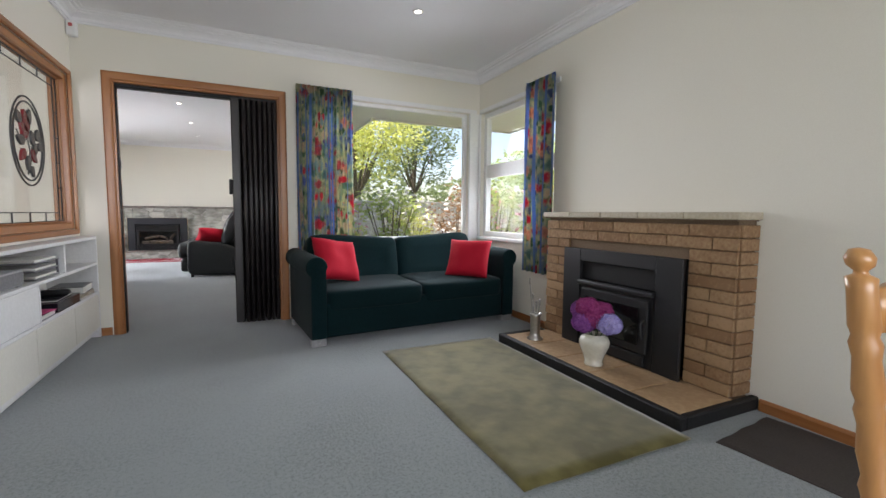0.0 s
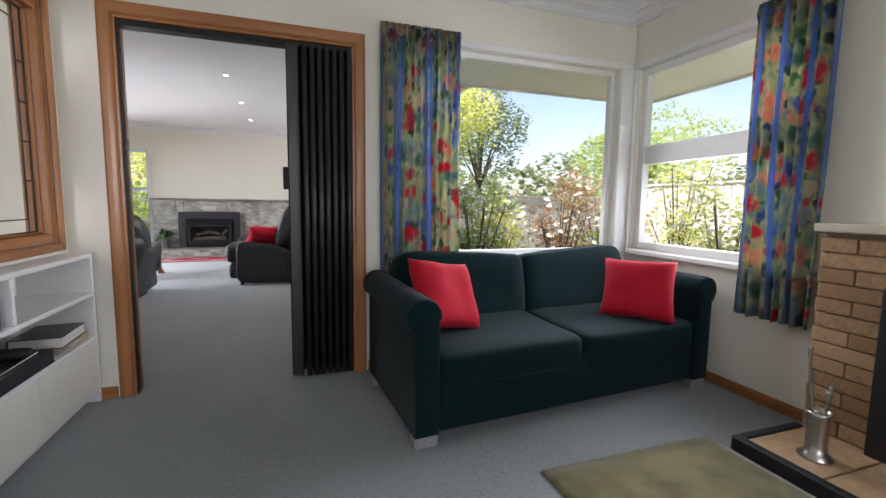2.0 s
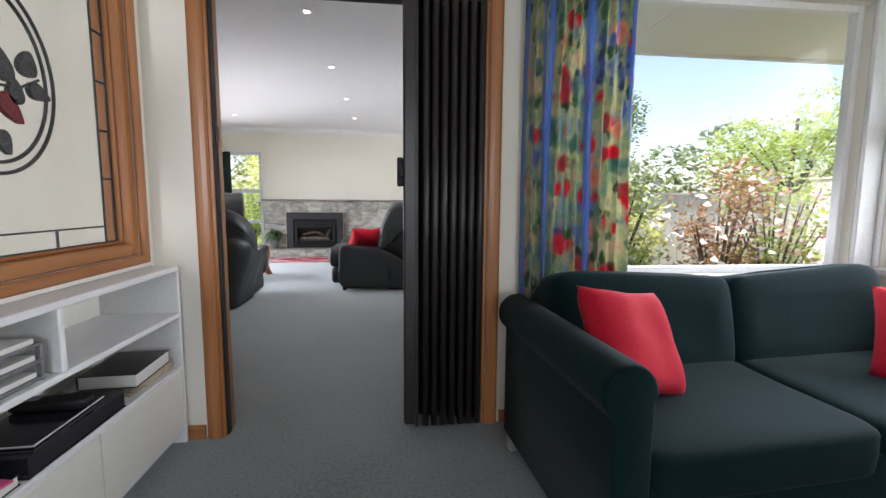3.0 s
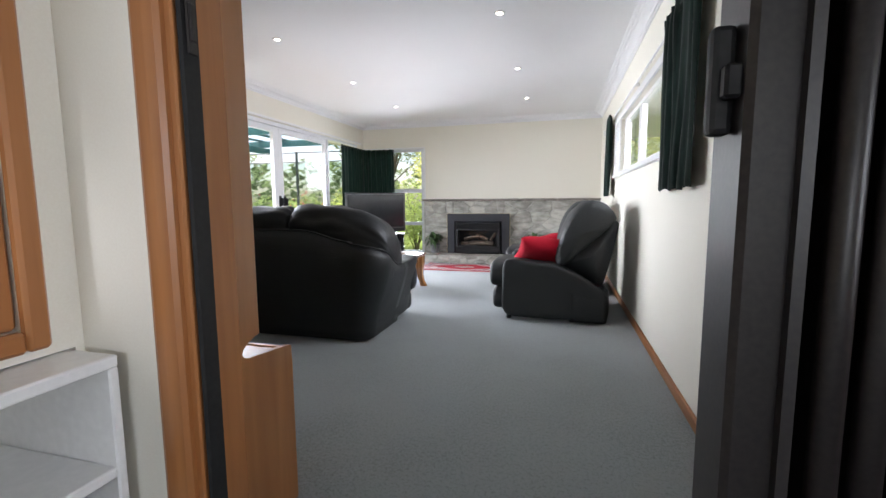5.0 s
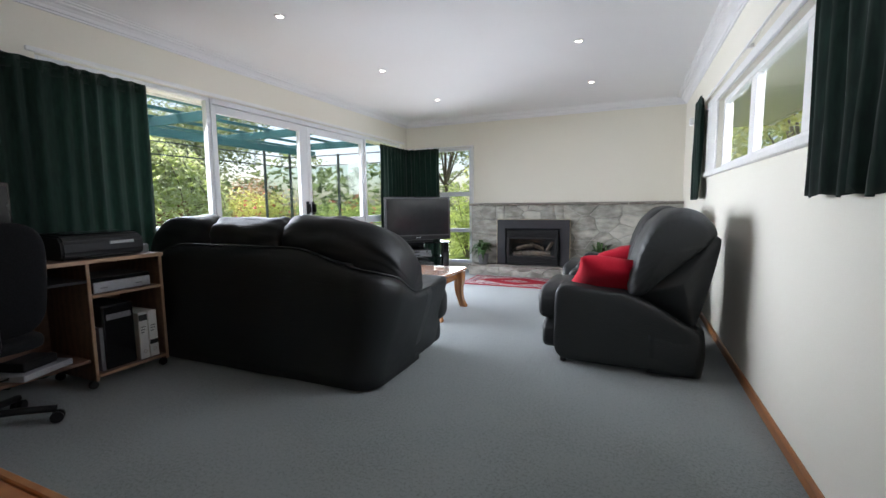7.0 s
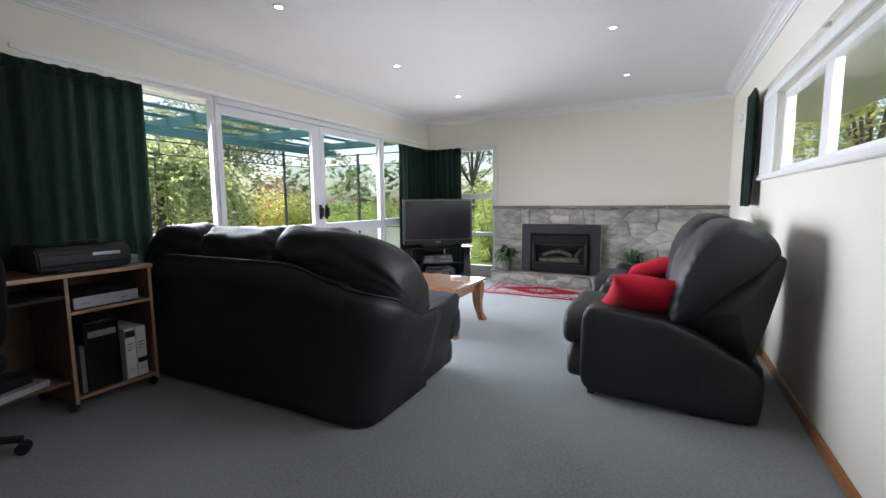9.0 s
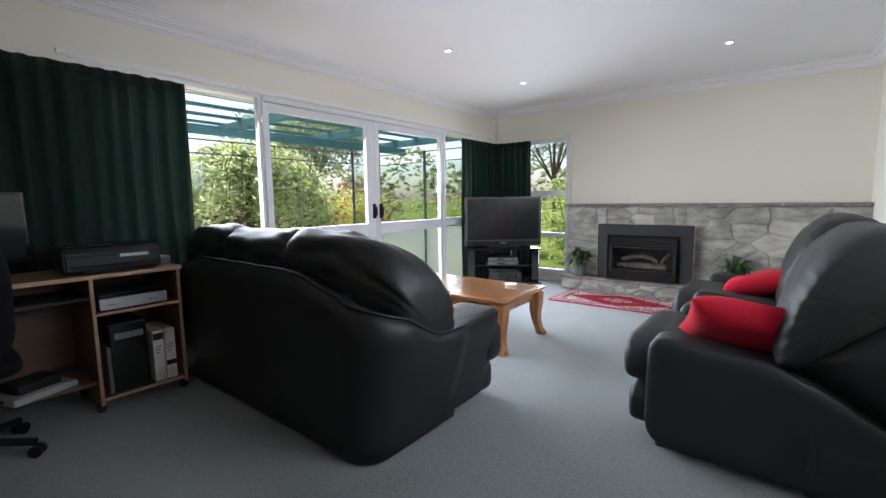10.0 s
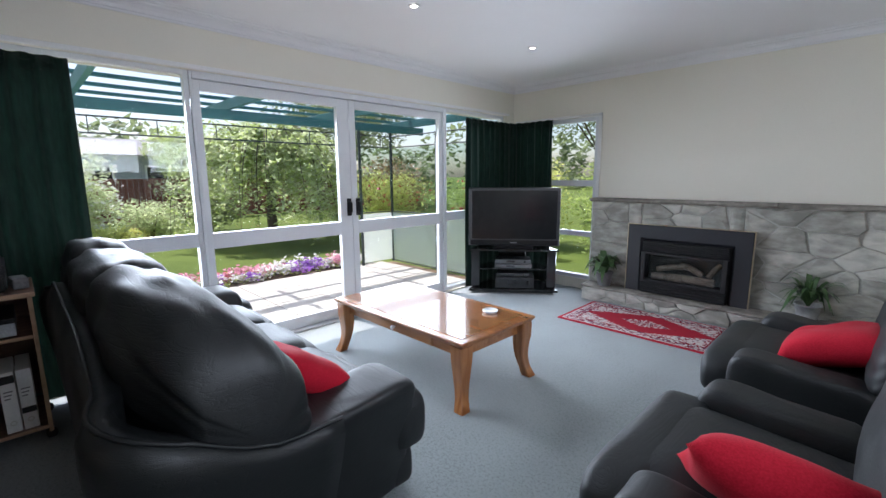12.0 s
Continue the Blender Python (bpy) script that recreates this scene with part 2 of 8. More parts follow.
# the walls
wall_with_holes("wall_between", "x", -2.74, 3.59, 4.45, 4.55, 0, H + 0.1, [(0.255, 1.45, 0, 1.965), (1.66, 3.335, 0.705, 2.025)], M_WALL, "cream painted wall with doorway and window")
wall_with_holes("wall_family_east", "y", -1.6, 4.45, 3.465, 3.59, 0, H + 0.1, [(3.20, 4.405, 0.74, 2.025)], M_WALL, "cream painted wall behind the brick fireplace")
wall_with_holes("wall_family_west", "y", -1.6, 4.45, -0.085, 0.017, 0.81, H + 0.1, [(2.48, 4.355, 0.835, 1.94)], M_WALL, "cream painted wall with a leadlight opening")
wall_with_holes("wall_family_west_low", "y", -1.6, 4.45, -0.085, 0.017, 0, 0.81, [(2.145, 4.435, 0, 0.782)], M_WALL, "cream painted wall round the built-in shelves")
wall_with_holes("wall_family_south", "x", -1.5, 3.59, -1.7, -1.6, 0, H + 0.1, [(0.2, 2.8, 0.75, 2.05)], M_WALL, "cream painted wall with a window", )
wall_with_holes("wall_living_east", "y", 4.55, 11.27, 1.49, 1.59, 0, H + 0.1, [(6.28, 8.94, 1.34, 1.90)], M_WALL, "cream painted wall with a high strip window")
wall_with_holes("wall_living_north", "x", -2.74, 1.59, 11.27, 11.37, 0, H + 0.1, [(-2.58, -1.47, 0.12, 1.965)], M_WALL, "cream painted wall over the stone fireplace")
wall_with_holes("wall_living_west", "y", 4.55, 11.27, -2.74, -2.62, 0, H + 0.1, [(6.30, 11.10, 0.015, 2.06)], M_WALL, "cream painted wall with glazed doors to the terrace")
wall_with_holes("wall_hall_west", "y", -0.7, 4.45, -1.5, -1.4, 0, H + 0.1, [], M_WALL, "cream painted hall wall")
# the opening here is added for the hall's fill lamp, out of view
wall_with_holes("wall_hall_south", "x", -1.5, -0.085, -0.8, -0.7, 0, H + 0.1, [(-1.35, -0.4, 0.8, 2.0)], M_WALL, "cream painted hall wall with an added window")


def bars(name, boxes, material, parent=None, label="", bevel=0.003):
    bm = bmesh.new()
    for b in boxes:
        add_box(bm, *b, bevel)
    return part(name, bm, material, parent, label)


def strip_profile(name, profile, axis, a0, a1, flip, material, label, category="trim"):
    """A moulding: profile points (out, up) swept along x or y; flip = (origin across, sign)."""
    bm = bmesh.new()
    o, s = flip
    rings = []
    for a in (a0, a1):
        rings.append([bm.verts.new((a, o + s * p, z) if axis == "x" else (o + s * p, a, z)) for p, z in profile])
    n = len(profile)
    for i in range(n):
        bm.faces.new((rings[0][i], rings[0][(i + 1) % n], rings[1][(i + 1) % n], rings[1][i]))
    bm.faces.new(rings[0][::-1])
    bm.faces.new(rings[1])
    return solid(name, bm, material, label, category, "structure")


# stepped plaster cornices
def cornice_profile():
    z = H
    return [(0.001, z - 0.085), (0.012, z - 0.085), (0.014, z - 0.072), (0.024, z - 0.07), (0.03, z - 0.05), (0.05, z - 0.035), (0.075, z - 0.028),
            (0.08, z - 0.018), (0.10, z - 0.016), (0.105, z - 0.008), (0.125, z - 0.006), (0.13, z - 0.001), (0.001, z - 0.001)]


CP = cornice_profile()
for nm, ax, a0, a1, fl in (
        ("cornice_family_north", "x", 0.017, 3.465, (4.45, -1)), ("cornice_family_east", "y", -1.6, 4.45, (3.465, -1)),
        ("cornice_family_west", "y", -1.6, 4.45, (0.017, 1)), ("cornice_family_south", "x", 0.017, 3.49, (-1.6, 1)),
        ("cornice_living_north", "x", -2.62, 1.49, (11.27, -1)), ("cornice_living_east", "y", 4.55, 11.27, (1.49, -1)),
        ("cornice_living_west", "y", 4.55, 11.27, (-2.62, 1)), ("cornice_living_south", "x", -2.62, 1.49, (4.55, 1))):
    strip_profile(nm, CP, ax, a0, a1, fl, M_CEIL, "white stepped plaster cornice under the ceiling", "cornice")

# skirtings of stained timber
SK = [(0.001, 0.0), (0.014, 0.0), (0.014, 0.045), (0.008, 0.058), (0.001, 0.06)]
for nm, ax, a0, a1, fl, m in (
        ("baseboard_family_east", "y", -1.6, 1.565, (3.465, -1), M_RIMU_Y), ("baseboard_family_corner", "y", 3.09, 4.45, (3.465, -1), M_RIMU_Y),
        ("baseboard_family_north", "x", 1.52, 3.49, (4.45, -1), M_RIMU_X), ("baseboard_stub", "x", 0.02, 0.19, (4.45, -1), M_RIMU_X),
        ("baseboard_living_east", "y", 4.60, 10.9, (1.49, -1), M_RIMU_Y), ("baseboard_living_south", "x", -2.62, -0.75, (4.55, 1), M_RIMU_X),
        ("baseboard_living_west", "y", 4.55, 6.28, (-2.62, 1), M_RIMU_Y), ("baseboard_family_west", "y", -1.6, 2.1, (0.017, 1), M_RIMU_Y)):
    strip_profile(nm, SK, ax, a0, a1, fl, m, "orange-stained timber skirting board", "baseboard")

# the doorway: linings, architraves, black channel and head track
dw = thing("door_1", 0.85, 4.5, 0, label="wide doorway framed in orange-stained timber", category="doorway", kind="structure")


def under(ob, parent):
    ob.parent = parent
    ob.matrix_parent_inverse = parent.matrix_world.inverted()
    return ob


AR = [(0.0, 0.0), (0.012, 0.001), (0.017, 0.010), (0.018, 0.030), (0.017, 0.052), (0.012, 0.062), (0.0, 0.065)]


def architrave(x0, x1, top, y, sgn, parent):
    """Two uprights and a head, mitred, with a moulded face."""
    for nm, pts in (("architrave_left", [(x0, 0, -1, 0), (x0, top, -1, 1)]), ("architrave_head", [(x0, top, -1, 1), (x1, top, 1, 1)]), ("architrave_right", [(x1, top, 1, 1), (x1, 0, 1, 0)])):
        bm = bmesh.new()
        rings = []
        for px, pz, ox, oz in pts:
            rings.append([bm.verts.new((px + ox * w, y + sgn * d, pz + oz * w)) for d, w in AR])
        n = len(AR)
        for i in range(n):
            bm.faces.new((rings[0][i], rings[0][(i + 1) % n], rings[1][(i + 1) % n], rings[1][i]))
        bm.faces.new(rings[0])
        bm.faces.new(rings[1][::-1])
        under(part("architrave", bm, M_RIMU_X if "head" in nm else M_RIMU_Z), parent)


architrave(0.262, 1.443, 1.96, 4.449, -1, dw)
architrave(0.262, 1.443, 1.96, 4.551, 1, dw)
under(bars("jamb", [(0.256, 0.275, 4.445, 4.555, 0, 1.955)], M_RIMU_Z), dw)
under(bars("jamb", [(1.43, 1.449, 4.445, 4.555, 0, 1.955)], M_RIMU_Z), dw)
under(bars("head_lining", [(0.256, 1.449, 4.445, 4.555, 1.945, 1.964)], M_RIMU_X), dw)
under(bars("latch_channel", [(0.276, 0.285, 4.450, 4.490, 0.004, 1.93)], M_BLACK, None, "black metal latch channel for the folding door", 0.004), dw)
under(bars("latch_plate", [(0.2855, 0.290, 4.460, 4.480, 1.28, 1.38), (0.288, 0.294, 4.464, 4.476, 1.30, 1.36)], M_DARKVINYL, None, "", 0.002), dw)
under(bars("head_track", [(0.276, 1.429, 4.462, 4.540, 1.918, 1.944)], M_BLACK, None, "black metal head track", 0.003), dw)

# concertina door, folded back
fd = thing("folding_door", 1.25, 4.5, 0, label="dark brown vinyl concertina door folded open in the doorway", category="folding door")


def fold_panel(xa, ya, xb, yb, z0, z1, th=0.012):
    d = Vector((xb - xa, yb - ya, 0)).normalized()
    n = Vector((-d.y, d.x, 0)) * th / 2
    bm = bmesh.new()
    # a pressed leaf: slightly bowed between its two edges
    k = 5
    rows = []
    for z in (z0, z1):
        ring = []
        for s in (1, -1):
            seq = range(k + 1) if s == 1 else range(k, -1, -1)
            for i in seq:
                t = i / k
                bow = 0.006 * math.sin(math.pi * t)
                p = Vector((xa + (xb - xa) * t, ya + (yb - ya) * t, z)) + n * s + Vector((-d.y, d.x, 0)) * bow
                ring.append(bm.verts.new(p))
        rows.append(ring)
    m = len(rows[0])
    for i in range(m):
        bm.faces.new((rows[0][i], rows[0][(i + 1) % m], rows[1][(i + 1) % m], rows[1][i]))
    bm.faces.new(rows[0][::-1])
    bm.faces.new(rows[1])
    return bm


NF = 15
fx0, fx1 = 1.125, 1.432
for i in range(NF):
    xa = fx0 + (fx1 - fx0) * i / NF
    xb = fx0 + (fx1 - fx0) * (i + 1) / NF
    ya, yb = (4.425, 4.575) if i % 2 == 0 else (4.575, 4.425)
    under(part("fold_panel", fold_panel(xa, ya, xb, yb, 0.012, 1.925), M_DARKVINYL, None), fd)
for i in range(1, NF, 2):
    xx = fx0 + (fx1 - fx0) * (i + 1) / NF
    bm = bmesh.new()
    bmesh.ops.create_cone(bm, cap_ends=True, segments=10, radius1=0.0155, radius2=0.0155, depth=1.905, matrix=Matrix.Translation((xx, 4.432, 0.968)))
    under(part("fold_rib", bm, M_DARKVINYL, None, "", True), fd)
under(bars("lead_post", [(1.068, 1.136, 4.440, 4.552, 0.012, 1.925)], M_DARKVINYL, None, "", 0.008), fd)
bm = bmesh.new()
add_box(bm, 1.040, 1.068, 4.475, 4.50, 1.12, 1.25, 0.008, 2)
add_box(bm, 1.050, 1.07, 4.455, 4.475, 1.16, 1.20, 0.004, 1)
under(part("handle", bm, M_BLACK, None, "black plastic pull handle"), fd)


# windows
def pane_window(name, axis, at, b0, b1, z0, z1, mullions, transoms, depth, material, label, fw=0.045, glass_at=0.0, parts_off=True):
    """A window in a wall along x or y: outer frame, mullions, transoms and panes. at: middle of its depth."""
    w = thing(name, 0, 0, 0, label=label, category="window", kind="structure")

    def bx(p, q, lo, hi, half):
        return (p, q, at - half, at + half, lo, hi) if axis == "x" else (at - half, at + half, p, q, lo, hi)
    h = depth / 2
    bars("window_frame", [bx(b0, b0 + fw, z0, z1, h), bx(b1 - fw, b1, z0, z1, h), bx(b0 + fw, b1 - fw, z0, z0 + fw, h), bx(b0 + fw, b1 - fw, z1 - fw, z1, h)], material, w)
    xs = [b0 + fw] + [m for mm in mullions for m in (mm[0], mm[1])] + [b1 - fw]
    for m0, m1 in mullions:
        bars("mullion", [bx(m0, m1, z0 + fw, z1 - fw, h * 0.9)], material, w)
    for i in range(0, len(xs), 2):
        zs = [z0 + fw]
        for t0, t1 in transoms.get(i // 2, ()):
            bars("transom", [bx(xs[i], xs[i + 1], t0, t1, h * 0.8)], material, w)
            zs += [t0, t1]
        zs.append(z1 - fw)
        for k in range(0, len(zs), 2):
            g = bars("pane", [bx(xs[i] - 0.004, xs[i + 1] + 0.004, zs[k] - 0.004, zs[k + 1] + 0.004, 0.003)], M_GLASS, w, bevel=0)
            g.visible_shadow = False
    return w


pane_window("window_1", "x", 4.52, 1.66, 3.335, 0.705, 2.025, [], {}, 0.05, M_WHITE, "white painted timber picture window over the garden", 0.034)
pane_window("window_2", "y", 3.53, 3.20, 4.405, 0.74, 2.025, [], {0: [(1.355, 1.485)]}, 0.06, M_WHITE, "white painted corner window with an awning sash", 0.05)
solid("window_sill_1", box_bm(1.62, 3.36, 4.40, 4.49, 0.670, 0.704, 0.006), M_WHITE, "white painted timber window sill", "sill", "structure")
solid("window_sill_2", box_bm(3.415, 3.50, 3.16, 4.395, 0.705, 0.739, 0.006), M_WHITE, "white painted timber window sill", "sill", "structure")
for nm, bx in (("trim_window_head", (1.62, 3.42, 4.430, 4.449, 2.026, 2.065)), ("trim_corner_post", (3.336, 3.46, 4.425, 4.449, 0.705, 2.025)),
               ("trim_side_head", (3.443, 3.464, 3.14, 4.42, 2.026, 2.065)), ("trim_side_post", (3.437, 3.464, 4.406, 4.424, 0.74, 2.025))):
    solid(nm, box_bm(*bx, 0.004), M_WHITE, "white painted window trim", "trim", "structure")
pane_window("window_3", "y", 1.55, 6.28, 8.94, 1.34, 1.90, [(7.045, 7.145), (7.97, 8.09)], {}, 0.05, M_WHITE, "white painted high strip window", 0.04)
solid("window_sill_3", box_bm(1.455, 1.53, 6.24, 9.40, 1.300, 1.339, 0.005), M_WHITE, "white painted sill of the high window", "sill", "structure")
solid("trim_high_head", box_bm(1.468, 1.489, 6.24, 9.40, 1.901, 1.96, 0.004), M_WHITE, "white painted trim over the high window", "trim", "structure")
for nm, bx in (("trim_high_end_a", (1.472, 1.489, 6.24, 6.279, 1.34, 1.90)), ("trim_high_end_b", (1.472, 1.489, 8.941, 9.38, 1.34, 1.90))):
    solid(nm, box_bm(*bx, 0.004), M_WHITE, "white painted trim beside the high window", "trim", "structure")
pane_window("window_4", "x", 11.31, -2.58, -1.47, 0.12, 1.965, [], {0: [(0.62, 0.68), (1.20, 1.27)]}, 0.06, M_ALU, "white aluminium corner window in three lights", 0.045)
solid("trim_corner_window", box_bm(-1.47, -1.435, 11.25, 11.269, 0.12, 1.99, 0.004), M_WHITE, "white painted trim beside the corner window", "trim", "structure")
solid("trim_corner_head", box_bm(-2.58, -1.435, 11.25, 11.269, 1.966, 1.995, 0.004), M_WHITE, "white painted trim over the corner window", "trim", "structure")
pane_window("window_5", "y", -2.69, 6.30, 7.563, 0.015, 2.06, [], {0: [(0.825, 0.925)]}, 0.06, M_ALU, "white aluminium fixed side light with a mid rail", 0.032)
pane_window("window_6", "y", -2.69, 10.055, 11.10, 0.015, 2.06, [], {0: [(0.825, 0.925)]}, 0.06, M_ALU, "white aluminium fixed side light with a mid rail", 0.035)
solid("trim_terrace_head", box_bm(-2.618, -2.60, 6.25, 11.15, 2.061, 2.09, 0.004), M_WHITE, "white painted trim over the glazed doors", "trim", "structure")


def glazed_leaf(name, y0, y1, st0, st1, handle_y, lab):
    d = thing(name, -2.69, (y0 + y1) / 2, 0, label=lab, category="door", kind="structure")
    x0, x1 = -2.715, -2.665
    for nm, bx in (("stile", (x0, x1, y0, y0 + st0, 0.02, 2.005)), ("stile", (x0, x1, y1 - st1, y1, 0.02, 2.005)), ("top_rail", (x0, x1, y0 + st0, y1 - st1, 1.935, 2.005)),
                   ("mid_rail", (x0, x1, y0 + st0, y1 - st1, 0.80, 0.918)), ("bottom_rail", (x0, x1, y0 + st0, y1 - st1, 0.02, 0.12))):
        under(bars(nm, [bx], M_ALU), d)
    for lo, hi in ((0.116, 0.804), (0.914, 1.939)):
        g = bars("pane", [(-2.693, -2.687, y0 + st0 - 0.004, y1 - st1 + 0.004, lo, hi)], M_GLASS, None, bevel=0)
        g.visible_shadow = False
        under(g, d)
    bm = bmesh.new()
    add_box(bm, -2.664, -2.652, handle_y - 0.022, handle_y + 0.022, 0.97, 1.13, 0.005, 2)
    add_box(bm, -2.652, -2.615, handle_y - 0.010, handle_y + 0.010, 1.00, 1.10, 0.006, 2)
    under(part("handle", bm, M_BLACK, None, "black lever handle on a plate"), d)


solid("trim_terrace_jambs", box_bm(-2.72, -2.65, 7.565, 7.583, 0.016, 2.058, 0.003), M_ALU, "white aluminium door frame post", "trim", "structure")
solid("trim_terrace_post", box_bm(-2.72, -2.65, 10.034, 10.052, 0.016, 2.058, 0.003), M_ALU, "white aluminium door frame post", "trim", "structure")
solid("trim_terrace_transom", box_bm(-2.72, -2.65, 7.585, 10.032, 2.01, 2.059, 0.003), M_ALU, "white aluminium door frame head", "trim", "structure")
solid("trim_terrace_sill", box_bm(-2.75, -2.61, 7.585, 10.032, 0.001, 0.018, 0.003), M_ALU, "white aluminium door threshold", "trim", "structure")
glazed_leaf("door_2", 7.586, 8.842, 0.045, 0.118, 8.81, "white aluminium glazed terrace door, closed")
glazed_leaf("door_3", 8.846, 10.03, 0.065, 0.055, 8.905, "white aluminium glazed terrace door, closed")
pane_window("window_7", "x", -1.65, 0.2, 2.8, 0.75, 2.05, [(1.47, 1.53)], {}, 0.06, M_WHITE, "white painted window behind the walk", 0.05)
# unseen window, added so the hall lamp has an opening
pane_window("window_8", "x", -0.75, -1.35, -0.4, 0.8, 2.0, [], {}, 0.06, M_WHITE, "white painted unseen hall window, added to admit light", 0.05)

# leadlight opening between family room and hall
M_LEAD = noisy("black_lead", (0.02, 0.02, 0.02), (0.05, 0.05, 0.05), 90, 0.5)
M_LEAF_GLASS = noisy("dark_grey_textured_glass", (0.035, 0.035, 0.037), (0.09, 0.09, 0.09), 160, 0.15, relief=0.3, relief_d=0.002)
M_RED_GLASS = noisy("dark_red_glass", (0.12, 0.015, 0.02), (0.24, 0.035, 0.04), 160, 0.12, relief=0.3, relief_d=0.002)
M_LEADPANE = glass_mat("leadlight_glass", (0.93, 0.93, 0.92))
ll = thing("window_9", 0, 0, 0, label="leadlight screen with rose motif in an orange timber frame", category="leadlight window", kind="structure")


def frame_rect(y0, y1, z0, z1, w, d0, d1, mats):
    for nm, bx, m in (("frame_side", (d0, d1, y0, y0 + w, z0, z1), mats[0]), ("frame_side", (d0, d1, y1 - w, y1, z0, z1), mats[0]),
                      ("frame_head", (d0, d1, y0 + w, y1 - w, z1 - w, z1), mats[1]), ("frame_sill", (d0, d1, y0 + w, y1 - w, z0, z0 + w), mats[1])):
        bars(nm, [bx], m, ll, "", 0.006)


frame_rect(2.44, 4.388, 0.800, 1.975, 0.036, 0.0175, 0.040, (M_RIMU_Z, M_RIMU_Y))
frame_rect(2.482, 4.353, 0.837, 1.938, 0.046, -0.08, 0.017, (M_RIMU_Z, M_RIMU_Y))
frame_rect(2.528, 4.307, 0.883, 1.892, 0.012, -0.045, -0.012, (M_RIMU_Z, M_RIMU_Y))
LX = -0.03
g = bars("pane", [(LX - 0.003, LX + 0.003, 2.535, 4.30, 0.888, 1.887)], M_LEADPANE, ll, bevel=0)
g.visible_shadow = False


def came(pts, r=0.0045, name="lead_came", closed=False, m=None, parent=ll):
    """A lead strip that follows points in the plane of the glass."""
    cu = bpy.data.curves.new(name, "CURVE")
    cu.dimensions, cu.bevel_depth, cu.bevel_resolution = "3D", r, 1
    sp = cu.splines.new("POLY")
    sp.points.add(len(pts) - 1)
    for p, c in zip(sp.points, pts):
        p.co = (*c, 1)
    sp.use_cyclic_u = closed
    tmp = bpy.data.objects.new(name, cu)
    me = bpy.data.meshes.new_from_object(tmp)
    me.name = name
    bpy.data.objects.remove(tmp)
    bpy.data.curves.remove(cu)
    me.materials.clear()
    me.materials.append(m or M_LEAD)
    me.polygons.foreach_set("use_smooth", [True] * len(me.polygons))
    ob = new(name, me)
    ob.parent = parent
    return ob


GY0, GY1, GZ0, GZ1 = 2.545, 4.29, 0.897, 1.877
B = 0.058
came([(LX, GY0 + B, GZ0 + B), (LX, GY1 - B, GZ0 + B), (LX, GY1 - B, GZ1 - B), (LX, GY0 + B, GZ1 - B)], closed=True)
for k in range(8):
    y = GY0 + B + (GY1 - GY0 - 2 * B) * k / 7
    came([(LX, y, GZ0), (LX, y, GZ0 + B)])
    came([(LX, y, GZ1 - B), (LX, y, GZ1)])
for k in range(1, 5):
    z = GZ0 + B + (GZ1 - GZ0 - 2 * B) * k / 5
    came([(LX, GY0, z), (LX, GY0 + B, z)])
    came([(LX, GY1 - B, z), (LX, GY1, z)])
came([(LX, GY0, GZ0), (LX, GY1, GZ0), (LX, GY1, GZ1), (LX, GY0, GZ1)], closed=True)
OY, OZ = 3.81, 1.385
for ry, rz in ((0.225, 0.265), (0.195, 0.235)):
    came([(LX, OY + ry * math.cos(a), OZ + rz * math.sin(a)) for a in [i * math.tau / 48 for i in range(48)]], 0.0055, closed=True)


def leaf_piece(y, z, ln, wd, ang, m, name="glass_leaf"):
    bm = bmesh.new()
    ring = []
    for i in range(18):
        a = i * math.tau / 18
        u, v = math.cos(a) * ln / 2, math.sin(a) * wd / 2 * (1 - 0.45 * math.cos(a))
        ring.append((y + u * math.cos(ang) - v * math.sin(ang), z + u * math.sin(ang) + v * math.cos(ang)))
    f = [bm.verts.new((LX + 0.007, *p)) for p in ring]
    b = [bm.verts.new((LX - 0.007, *p)) for p in ring]
    bm.faces.new(f)
    bm.faces.new(b[::-1])
    for i in range(18):
        bm.faces.new((f[i], b[i], b[(i + 1) % 18], f[(i + 1) % 18]))
    part(name, bm, m, ll)


came([(LX, OY - 0.03, OZ - 0.20), (LX, OY + 0.02, OZ - 0.08), (LX, OY - 0.02, OZ + 0.05), (LX, OY + 0.03, OZ + 0.2)], 0.004)
came([(LX, OY, OZ - 0.03), (LX, OY + 0.10, OZ - 0.02), (LX, OY + 0.17, OZ + 0.02)], 0.004)
came([(LX, OY, OZ + 0.02), (LX, OY - 0.09, OZ - 0.02), (LX, OY - 0.15, OZ + 0.05)], 0.004)
for y, z, ln, wd, a, m in ((0.13, 0.055, 0.075, 0.06, 1.4, 0), (0.165, -0.02, 0.08, 0.045, -0.3, 0), (0.05, 0.03, 0.09, 0.045, 1.9, 0), (0.08, -0.035, 0.07, 0.05, 1.6, 0),
                           (0.06, -0.085, 0.10, 0.05, -0.8, 1), (-0.03, 0.12, 0.13, 0.08, 1.9, 1), (-0.06, 0.06, 0.11, 0.07, 2.4, 1), (0.02, 0.15, 0.10, 0.06, 1.2, 0),
                           (-0.11, 0.0, 0.09, 0.055, 2.9, 0), (-0.02, -0.13, 0.09, 0.05, -1.7, 0), (-0.09, -0.09, 0.09, 0.05, -2.3, 1), (0.03, -0.18, 0.07, 0.04, -1.2, 0), (-0.12, 0.13, 0.08, 0.05, 2.2, 0)):
    leaf_piece(OY + y, OZ + z, ln, wd, a, (M_LEAF_GLASS, M_RED_GLASS)[m])
sw = solid("light_switch", box_bm(-1.399, -1.388, 3.62, 3.70, 1.25, 1.37, 0.004, 2), M_WHITE, "white plastic light switch on the hall wall", "light switch")

